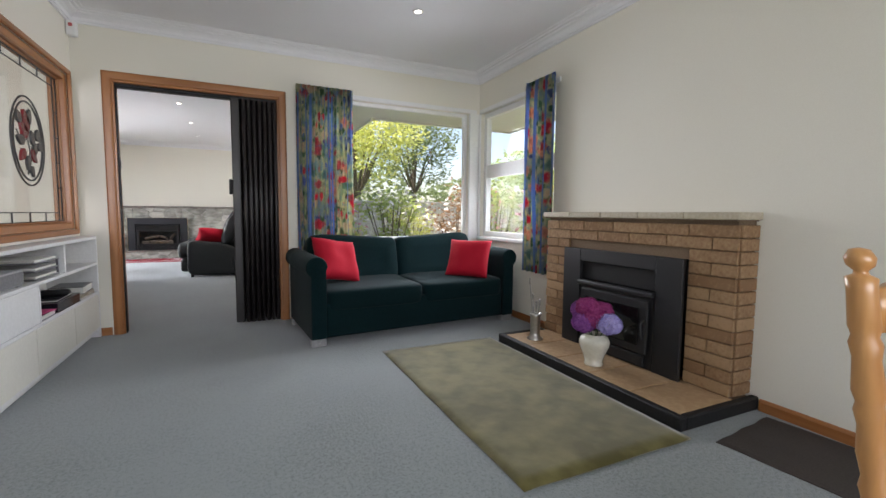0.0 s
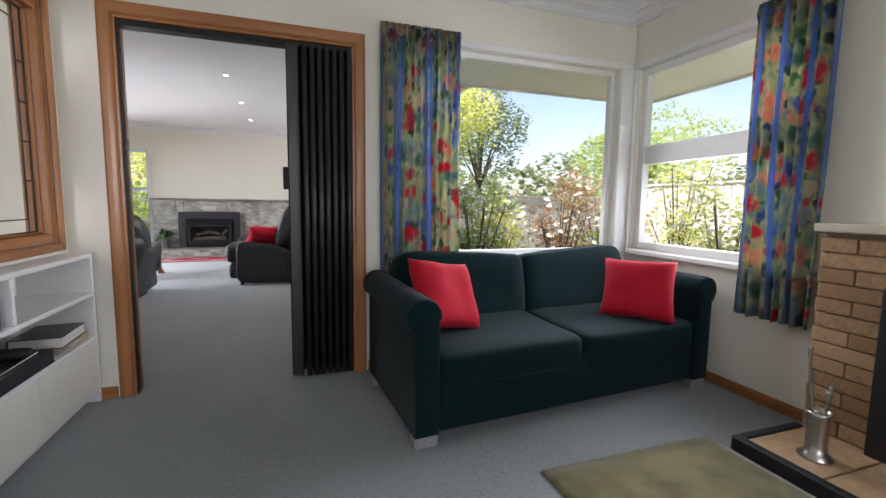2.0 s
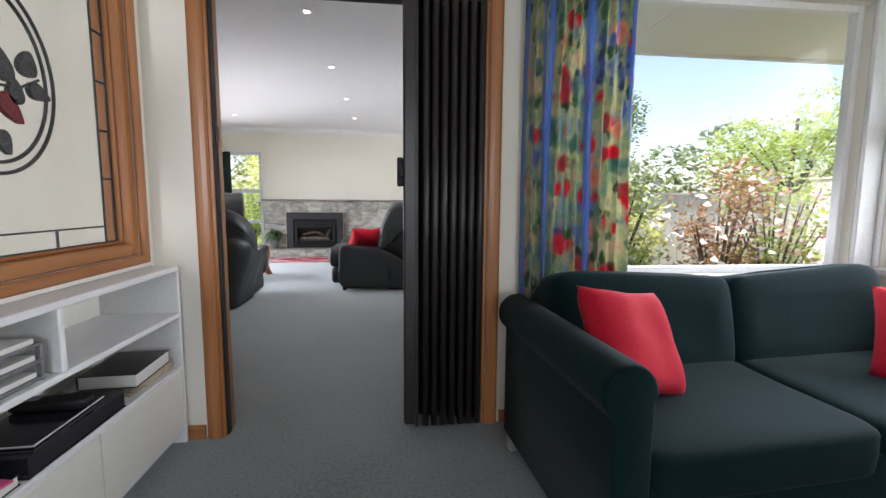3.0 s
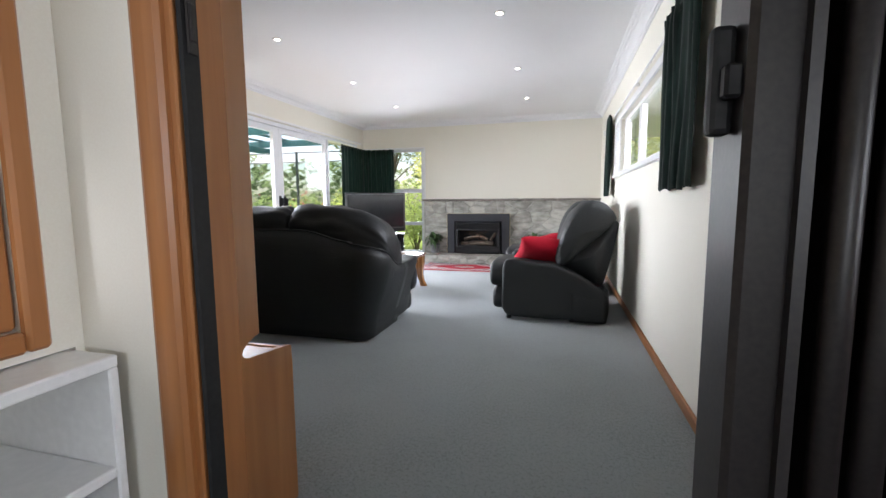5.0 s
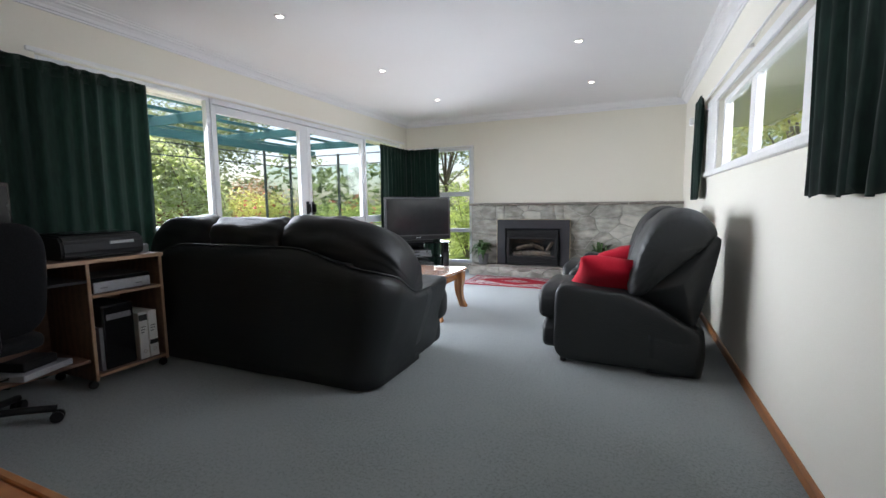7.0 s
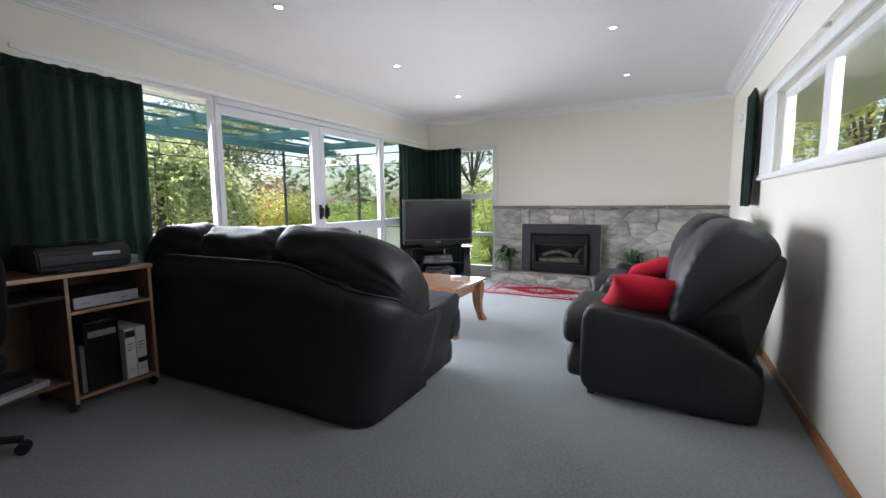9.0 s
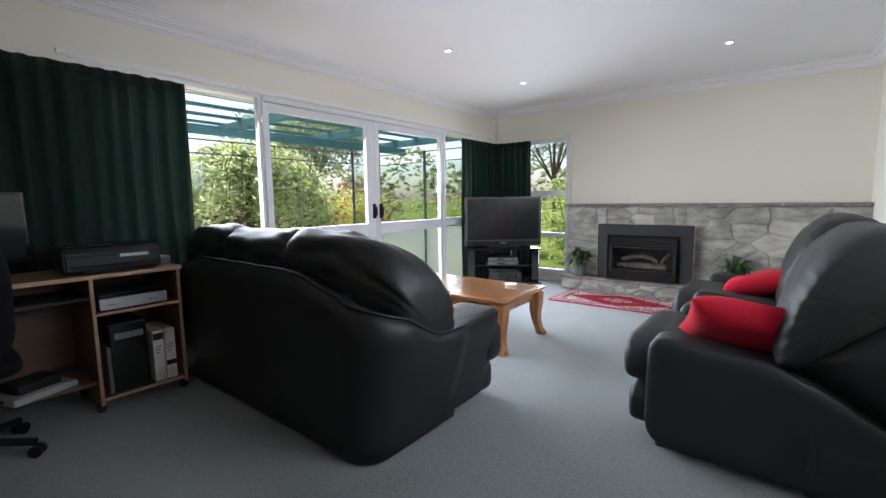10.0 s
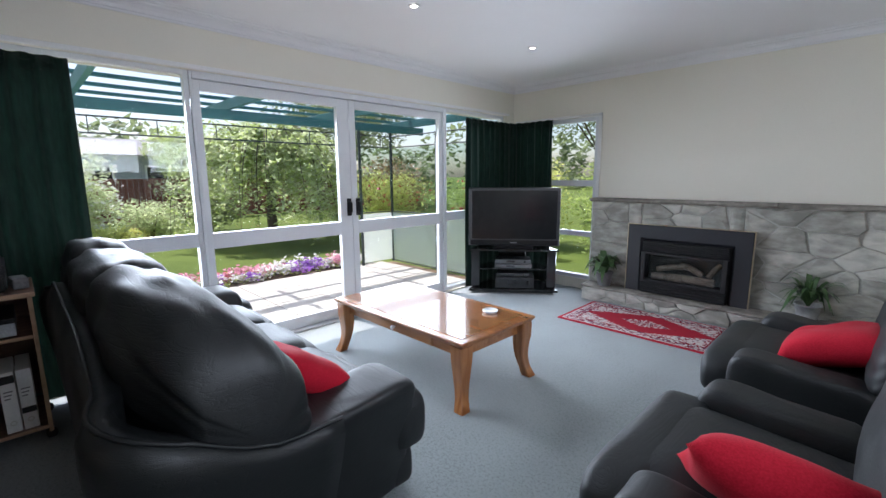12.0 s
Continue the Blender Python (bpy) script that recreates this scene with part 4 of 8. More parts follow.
# vase of hydrangeas
M_VASE = noisy("cream_glazed_ceramic", (0.62, 0.60, 0.50), (0.70, 0.68, 0.58), 40, 0.25, coat=0.5)
vs = thing("vase", 3.055, 2.28, HZ, label="cream ceramic vase with pink and lilac hydrangeas", category="vase")
part("vase_body", lathe([(0, 0), (0.055, 0), (0.057, 0.012), (0.05, 0.02), (0.062, 0.06), (0.085, 0.115), (0.09, 0.145), (0.078, 0.172), (0.058, 0.182), (0.064, 0.192), (0.056, 0.192), (0.05, 0.18), (0.07, 0.14), (0.045, 0.03), (0, 0.03)], 28), M_VASE, vs, "", True)


def petal_mat(name, c0, c1):
    return noisy(name, c0, c1, 60, 0.7, spec=0.2, big=14, spread=0.3)


M_HYD = [petal_mat("magenta_petal", (0.26, 0.025, 0.14), (0.44, 0.08, 0.25)), petal_mat("purple_petal", (0.20, 0.05, 0.26), (0.36, 0.12, 0.40)), petal_mat("lilac_petal", (0.30, 0.26, 0.62), (0.52, 0.46, 0.78))]
M_LEAFG = noisy("mid_green_leaf", (0.03, 0.075, 0.02), (0.07, 0.14, 0.04), 30, 0.5, big=6)


def flower_ball(cx, cy, cz, r, seed, squash=0.8):
    rnd = random.Random(seed)
    bm = bmesh.new()
    n = 150
    for i in range(n):
        z = 1 - 2 * (i + 0.5) / n
        a = i * 2.39996
        d = Vector((math.sqrt(1 - z * z) * math.cos(a), math.sqrt(1 - z * z) * math.sin(a), z))
        c = Vector((cx, cy, cz)) + Vector((d.x, d.y, d.z * squash)) * r * rnd.uniform(0.86, 1.06)
        q = d.to_track_quat("Z", "Y").to_matrix()
        spin, s = rnd.uniform(0, 6), rnd.uniform(0.012, 0.017)
        for k in range(4):
            b = spin + k * math.pi / 2
            tip = q @ Vector((math.cos(b) * s * 1.25, math.sin(b) * s * 1.25, 0.002))
            l = q @ Vector((math.cos(b + 0.6) * s, math.sin(b + 0.6) * s, 0.004))
            rr = q @ Vector((math.cos(b - 0.6) * s, math.sin(b - 0.6) * s, 0.004))
            o = bm.verts.new(c - d * 0.003)
            bm.faces.new((o, bm.verts.new(c + rr), bm.verts.new(c + tip), bm.verts.new(c + l)))
    return bm


for i, (dx, dy, dz, r, k) in enumerate(((0.0, -0.02, 0.30, 0.085, 0), (0.0, 0.10, 0.315, 0.075, 1), (-0.03, 0.03, 0.35, 0.07, 0), (0.0, -0.115, 0.275, 0.07, 2), (0.05, 0.0, 0.32, 0.07, 0), (-0.06, 0.03, 0.26, 0.07, 1))):
    part("flower_head", flower_ball(dx, dy, dz, r, 10 + i), M_HYD[k], vs, ("magenta hydrangea head", "purple hydrangea head", "pale lilac hydrangea head")[k], False)
    tube_ob("stem", [(0, 0, 0.05), (dx * 0.4, dy * 0.4, 0.19), (dx, dy, dz)], 0.003, M_LEAFG, vs)

# rug and dark mat
M_RUG = noisy("olive_green_rug", (0.095, 0.082, 0.024), (0.185, 0.160, 0.062), 9, 0.95, relief=0.4, relief_d=0.006, sheen=0.4, big=2.2, spread=0.5, spec=0.1)


def slab_soft(x0, x1, y0, y1, th, seed, n=24):
    """A pile rug: a thin block with slightly wavy edges and an uneven surface."""
    bm = bmesh.new()
    top, bot = {}, {}
    for i in range(n + 1):
        for j in range(n + 1):
            u, v = i / n, j / n
            x = x0 + (x1 - x0) * u + 0.006 * noise.noise(Vector((v * 5, seed, u * 2)))
            y = y0 + (y1 - y0) * v + 0.006 * noise.noise(Vector((u * 5, v * 2, seed)))
            e = i in (0, n) or j in (0, n)
            top[i, j] = bm.verts.new((x, y, th * (0.55 if e else 1.0) + 0.002 * noise.noise(Vector((u * 6, v * 6, seed)))))
            bot[i, j] = bm.verts.new((x, y, 0.0008))
    for i in range(n):
        for j in range(n):
            bm.faces.new((top[i, j], top[i + 1, j], top[i + 1, j + 1], top[i, j + 1]))
            bm.faces.new((bot[i, j + 1], bot[i + 1, j + 1], bot[i + 1, j], bot[i, j]))
    for k in range(n):
        for a, b in (((k, 0), (k + 1, 0)), ((k + 1, n), (k, n)), ((0, k + 1), (0, k)), ((n, k), (n, k + 1))):
            bm.faces.new((bot[a], bot[b], top[b], top[a]))
    return bm


solid("rug", slab_soft(2.0, 2.874, 1.515, 3.19, 0.016, 3.0), M_RUG, "olive green plush rug before the brick hearth", "rug", smooth=True)
M_MAT = noisy("dark_brown_mat", (0.028, 0.021, 0.018), (0.05, 0.04, 0.034), 140, 0.8, relief=0.3, relief_d=0.002)
matob = solid("floor_mat", slab_soft(-0.23, 0.23, -0.45, 0.45, 0.008, 5.0), M_MAT, "dark brown mat on the carpet beside the hearth", "mat")
matob.matrix_world = pose(3.225, 1.03, 0, 0, 0, 6)

# ---- wooden dining chair ----
M_PINE = wood("honey_pine", (0.40, 0.17, 0.05), (0.58, 0.29, 0.10), 2, 8, 0.3, 0.5)
ch = thing("dining_chair", 2.33, 0.585, 0, 158, "honey pine dining chair with turned back posts", "chair")
CHP = [(0.018, 0.0), (0.02, 0.1), (0.026, 0.30), (0.028, 0.43), (0.024, 0.47), (0.028, 0.49), (0.022, 0.51), (0.028, 0.55), (0.023, 0.60), (0.028, 0.625), (0.023, 0.64), (0.029, 0.66), (0.024, 0.72), (0.029, 0.745),
       (0.023, 0.76), (0.028, 0.775), (0.026, 0.84), (0.028, 0.862), (0.014, 0.868), (0.012, 0.874), (0.024, 0.884), (0.027, 0.897), (0.018, 0.912), (0, 0.916)]
for sd in (-1, 1):
    bm = lathe([(0, 0)] + [(r * 0.84, z) for r, z in CHP], 18)
    for v in bm.verts:
        k = v.co.z - 0.45
        v.co.x += sd * (0.215 + (0.055 * k if k > 0 else 0.06 * k * -1))
        v.co.y += -0.10 * max(k, 0) - 0.08 * max(-k, 0)
    part("back_post", bm, M_PINE, ch, "", True)
    bm = lathe([(0, 0), (0.016, 0), (0.021, 0.1), (0.025, 0.25), (0.019, 0.28), (0.025, 0.31), (0.02, 0.425), (0, 0.425)], 16)
    bmesh.ops.translate(bm, vec=(sd * 0.20, 0.37, 0), verts=bm.verts[:])
    part("front_leg", bm, M_PINE, ch, "", True)
part("seat", puff_bm(0.235, 0.235, 0.02, 0.4, 0.35, 32, 10, pose(0, 0.19, 0.44)), M_PINE, ch, "", True)


def rail_bm(z, hh, crown):
    bm = bmesh.new()
    n = 14
    prev = None
    for i in range(n + 1):
        u = -1 + 2 * i / n
        x, y = u * 0.225, -0.10 * (z - 0.45) - 0.02 * (1 - u * u)
        zt = z + hh / 2 + crown * (1 - u * u)
        cur = [bm.verts.new(c) for c in ((x, y - 0.011, z - hh / 2), (x, y + 0.011, z - hh / 2), (x, y + 0.011, zt), (x, y - 0.011, zt))]
        if prev:
            for k in range(4):
                bm.faces.new((prev[k], prev[(k + 1) % 4], cur[(k + 1) % 4], cur[k]))
        else:
            bm.faces.new(cur[::-1])
        prev = cur
    bm.faces.new(prev)
    return bm


part("top_rail", rail_bm(0.80, 0.07, 0.045), M_PINE, ch, "", True)
part("lower_rail", rail_bm(0.60, 0.04, 0.0), M_PINE, ch, "", True)
for i in range(4):
    x = -0.12 + i * 0.08
    tube_ob("spindle", [(x, -0.10 * 0.17 - 0.015, 0.615), (x, -0.10 * 0.28 - 0.02, 0.72), (x, -0.10 * 0.33 - 0.02, 0.79)], 0.008, M_PINE, ch)
for sd in (-1, 1):
    tube_ob("stretcher", [(sd * 0.205, 0.37, 0.20), (sd * 0.225, -0.03, 0.20)], 0.011, M_PINE, ch)

# ---- white shelf unit under the leadlight ----
su = thing("shelf_unit", 0.0, 3.3, 0, label="white painted built-in shelf unit with books and papers", category="shelf")
SX0, SX1, SY0, SY1 = -0.195, 0.123, 2.15, 4.43


def sh(name, *bx, m=None, label=""):
    return under(bars(name, [bx], m or M_WHITE, None, label, 0.003), su)


sh("top_board", SX0, SX1, SY0, SY1, 0.757, 0.779)
sh("shelf_board", SX0 + 0.012, SX1, SY0 + 0.018, SY1 - 0.018, 0.560, 0.580)
sh("shelf_board", SX0 + 0.012, SX1, SY0 + 0.018, SY1 - 0.018, 0.335, 0.355)
sh("bottom_board", SX0 + 0.012, SX1 - 0.01, SY0 + 0.018, SY1 - 0.018, 0.06, 0.08)
sh("end_panel", SX0, SX1, SY0, SY0 + 0.018, 0.0, 0.757)
sh("end_panel", SX0, SX1, SY1 - 0.018, SY1, 0.0, 0.757)
sh("back_panel", SX0, SX0 + 0.012, SY0 + 0.018, SY1 - 0.018, 0.06, 0.757, m=M_CREAM)
sh("divider", SX0 + 0.012, SX1 - 0.001, 3.762, 3.782, 0.580, 0.757)
sh("divider", SX0 + 0.012, SX1 - 0.001, 3.36, 3.38, 0.355, 0.560)
for a, b in ((2.17, 2.72), (2.725, 3.30), (3.305, 3.885), (3.89, 4.41)):
    sh("cupboard_door", SX1 - 0.018, SX1 - 0.002, a, b, 0.082, 0.333, m=M_CREAM)
sh("cupboard_door", SX1 - 0.016, SX1 - 0.002, 2.17, 3.358, 0.357, 0.558)
sh("plinth", SX0 + 0.02, SX1 - 0.06, SY0 + 0.02, SY1 - 0.02, 0.0, 0.058)

M_PAPER = noisy("paper_edges", (0.66, 0.65, 0.60), (0.78, 0.77, 0.72), 200, 0.8, stretch=(1, 1, 12))
M_BOOKBLACK = noisy("black_book_cover", (0.010, 0.010, 0.014), (0.022, 0.022, 0.030), 60, 0.16)
M_GREYPL = noisy("grey_plastic", (0.16, 0.16, 0.17), (0.24, 0.24, 0.25), 80, 0.4)
M_SILVER = noisy("silver_plastic", (0.42, 0.43, 0.45), (0.55, 0.56, 0.58), 120, 0.35, metal=0.3)


def book(x, y, z, w, l, h, rz, cover, label, name="book", pages=None):
    b = thing(name, x, y, z, rz, label, "book", "books on the shelf")
    part("page_block", box_bm(-w / 2 + 0.004, w / 2 - 0.004, -l / 2 + 0.004, l / 2 - 0.004, 0.003, h - 0.003), pages or M_PAPER, b)
    part("cover", box_bm(-w / 2, w / 2, -l / 2, l / 2, h - 0.003, h, 0.001), cover, b)
    part("cover", box_bm(-w / 2, w / 2, -l / 2, l / 2, 0, 0.003, 0.001), cover, b)
    part("spine", box_bm(-w / 2 - 0.002, -w / 2 + 0.002, -l / 2, l / 2, 0.0031, h - 0.0031, 0.001), cover, b)
    return b


M_MAGA = noisy("magazine_cover", (0.45, 0.36, 0.25), (0.66, 0.58, 0.45), 12, 0.4, big=9, spread=0.4)
M_PINKP = noisy("pink_paper", (0.55, 0.05, 0.18), (0.70, 0.10, 0.26), 20, 0.5)
for i in range(4):
    book(0.0 + 0.006 * i, 4.24, 0.3555 + 0.0085 * i, 0.20, 0.27, 0.008, 4 * i - 4, M_MAGA, "worn magazine in a stack on the shelf", "magazine")
book(0.015, 4.22, 0.390, 0.19, 0.26, 0.050, 3, M_BOOKBLACK, "thick black book with white pages on the shelf")
book(0.012, 3.83, 0.3555, 0.21, 0.40, 0.058, 0, M_BOOKBLACK, "large glossy black case lying on the shelf", "case", M_BOOKBLACK)
book(0.0, 3.82, 0.4140, 0.19, 0.30, 0.012, 2, M_BOOKBLACK, "thin black folder lying on a larger one", "folder")
book(-0.01, 3.51, 0.3555, 0.21, 0.24, 0.030, 90, M_BOOKBLACK, "black folder lying on the shelf", "folder")
book(0.0, 3.51, 0.386, 0.18, 0.22, 0.006, 80, M_PINKP, "pink paper brochure on a black folder", "brochure")
ph = thing("telephone", 0.0, 3.88, 0.4265, 95, "black cordless telephone lying on folders", "telephone")
part("body", puff_bm(0.030, 0.105, 0.017, 0.4, 0.4, 28, 12, pose(0, 0, 0.017)), M_BLACK, ph, "", True)
part("screen", box_bm(-0.015, 0.015, 0.03, 0.06, 0.0325, 0.035, 0.001), M_GREYPL, ph, "grey display")
tr = thing("letter_tray", -0.01, 3.56, 0.580, 0, "grey stacked letter trays with papers on the shelf", "letter tray")
for i in range(3):
    part("tray", box_bm(-0.12, 0.115, -0.17, 0.17, 0.003 + i * 0.045, 0.011 + i * 0.045, 0.003), M_GREYPL, tr)
    part("paper_stack", box_bm(-0.11, 0.105, -0.15, 0.15, 0.0115 + i * 0.045, 0.025 + i * 0.045, 0.001), M_PAPER, tr, "white papers")
    for sx in (-0.115, 0.10):
        part("tray_post", box_bm(sx, sx + 0.012, 0.158, 0.168, 0.0 if i == 0 else 0.012 + (i - 1) * 0.045, 0.003 + i * 0.045), M_GREYPL, tr)
pr = thing("media_player", 0.0, 3.05, 0.580, 0, "silver box player on the white shelf", "media player")
part("body", box_bm(-0.13, 0.105, -0.19, 0.19, 0.006, 0.085, 0.006, 2), M_SILVER, pr)
part("front_panel", box_bm(0.1055, 0.11, -0.18, 0.18, 0.012, 0.078, 0.002), M_GREYPL, pr, "dark grey front panel")
for sx in (-0.11, 0.08):
    for sy in (-0.16, 0.16):
        part("foot", box_bm(sx - 0.01, sx + 0.01, sy - 0.01, sy + 0.01, 0, 0.006), M_BLACK, pr)


# ---- leather seating ----
def closed_curve(pts, n):
    """n even points on a smooth closed curve through pts."""
    fine = []
    m = len(pts)
    for i in range(m):
        p0, p1, p2, p3 = [Vector(pts[(i + k) % m]) for k in (-1, 0, 1, 2)]
        for k in range(12):
            t = k / 12
            fine.append(0.5 * (2 * p1 + (p2 - p0) * t + (2 * p0 - 5 * p1 + 4 * p2 - p3) * t * t + (3 * p1 - p0 - 3 * p2 + p3) * t ** 3))
    acc = [0.0]
    for a, b in zip(fine, fine[1:] + fine[:1]):
        acc.append(acc[-1] + (b - a).length)
    out, k = [], 0
    for i in range(n):
        d = acc[-1] * i / n
        while acc[k + 1] < d:
            k += 1
        t = (d - acc[k]) / max(1e-9, acc[k + 1] - acc[k])
        out.append(fine[k].lerp(fine[(k + 1) % len(fine)], t))
    return out


def pad_bm(prof, cx, hw, n_arc=72, n_x=34, power=5.0, seed=0.0, pucker=0.006, fold=0.007, shape=None, gathers=(1, 1)):
    """A stuffed leather pad: a closed profile (y, z) drawn across x from cx - hw to cx + hw, drawn in at both ends,
    with gathers at the ends and long shallow folds. shape(u, point) bends it; u runs from -1 to 1."""
    ring = closed_curve(prof, n_arc)
    mid = sum(ring, Vector((0, 0))) / n_arc
    bm = bmesh.new()
    rows = []
    for i in range(n_x + 1):
        u = -math.cos(math.pi * i / n_x)
        u = 0.55 * u + 0.45 * (-1 + 2 * i / n_x)
        k = (1 - abs(u) ** power) ** (1 / power) if abs(u) < 1 else 0.0
        k = max(k, 0.02)
        row = []
        for q, p in enumerate(ring):
            a = ring[(q + 1) % n_arc] - ring[q - 1]
            nrm = Vector((a.y, -a.x)).normalized()
            if nrm.dot(p - mid) < 0:
                nrm = -nrm
            arc = q / n_arc
            d = pucker * math.sin(arc * 150 + 3 * noise.noise(Vector((arc * 9, seed, 0)))) * math.exp(-(1 - abs(u)) * 6.0) * gathers[u > 0]
            d += fold * noise.noise(Vector((u * 1.3 + seed, arc * 26, seed * 2 + abs(u)))) + 0.6 * fold * noise.noise(Vector((u * 2.1 + 9, arc * 9, seed)))
            w = mid + (p - mid + nrm * d) * k
            v = Vector((cx + hw * u, w.x, w.y))
            if shape:
                v = shape(u, v)
            row.append(bm.verts.new(v))
        rows.append(row)
    for a, b in zip(rows, rows[1:]):
        for q in range(n_arc):
            bm.faces.new((a[q], a[(q + 1) % n_arc], b[(q + 1) % n_arc], b[q]))
    bm.faces.new(rows[0])
    bm.faces.new(rows[-1])
    bmesh.ops.recalc_face_normals(bm, faces=bm.faces[:])
    return bm


def arm_bm(cx, hw, y0, y1, top, seed, flare=0.0, e1=0.26, e2=0.22):
    """An upholstered arm from the floor up: top(y) is its height at y; it flares outwards by flare at the top."""
    def shape(p):
        y = y0 + (y1 - y0) * (p.y + 1) / 2
        v = (p.z + 1) / 2
        return Vector((cx + p.x * hw + flare * v * v, y, 0.03 + (top(y) - 0.03) * v))
    return puff_bm(1, 1, 1, e1, e2, 64, 34, None, 0.02, 2.4, seed, shape)


def shell_bm(hw, r, depth, top, th, lean, flare=0.0):
    """The outer back of a seat, wrapped a little way round both sides; top(x, y) is its height."""
    n = 8
    path = [(hw, depth - depth * i / 8) for i in range(8) if depth - depth * i / 8 > r]
    path += [(hw - r + r * math.cos(a), r - r * math.sin(a)) for a in [math.pi / 2 * i / n for i in range(n + 1)]]
    path += [(hw - r - (2 * hw - 2 * r) * i / 26, 0.0) for i in range(1, 26)]
    path += [(-x, y) for x, y in path[:len(path) - 25][::-1]]
    bm = bmesh.new()
    nv = 12
    outer, inner = [], []
    for k, (x, y) in enumerate(path):
        a, b = path[max(0, k - 1)], path[min(len(path) - 1, k + 1)]
        d = Vector((b[0] - a[0], b[1] - a[1], 0)).normalized()
        nrm = Vector((d.y, -d.x, 0))
        if nrm.dot(Vector((x, y - depth, 0))) < 0:
            nrm = -nrm
        co, ci = [], []
        for j in range(nv + 1):
            v = j / nv
            z = 0.02 + (top(x, y) - 0.02) * v
            bulge = 0.016 * math.sin(math.pi * v) + 0.006 * noise.noise(Vector((x * 3, y * 3, z * 4))) - 0.024 * max(0.0, (v - 0.93) / 0.07) ** 2
            p = Vector((x, y, z)) + nrm * (bulge + (lean + flare * abs(nrm.x)) * smooth01((z - 0.1) / 0.55))
            co.append(bm.verts.new(p))
            ci.append(bm.verts.new(p - nrm * (th + bulge)))
        outer.append(co)
        inner.append(ci)
    for k in range(len(path) - 1):
        for j in range(nv):
            bm.faces.new((outer[k][j], outer[k + 1][j], outer[k + 1][j + 1], outer[k][j + 1]))
            bm.faces.new((inner[k][j + 1], inner[k + 1][j + 1], inner[k + 1][j], inner[k][j]))
        bm.faces.new((outer[k][nv], outer[k + 1][nv], inner[k + 1][nv], inner[k][nv]))
        bm.faces.new((inner[k][0], inner[k + 1][0], outer[k + 1][0], outer[k][0]))
    for k in (0, len(path) - 1):
        for j in range(nv):
            bm.faces.new((outer[k][j], outer[k][j + 1], inner[k][j + 1], inner[k][j]))
    bmesh.ops.recalc_face_normals(bm, faces=bm.faces[:])
    return bm, [tuple(o[nv].co + Vector((0, 0, 0.002))) for o in outer]


def seat_feet(s, hw, ys):
    for sd in (-1, 1):
        for yy in ys:
            bm = lathe([(0, 0), (0.022, 0), (0.022, 0.05), (0, 0.05)], 12)
            bmesh.ops.translate(bm, vec=(sd * (hw - 0.10), yy, 0), verts=bm.verts[:])
            part("foot", bm, M_BLACK, s)


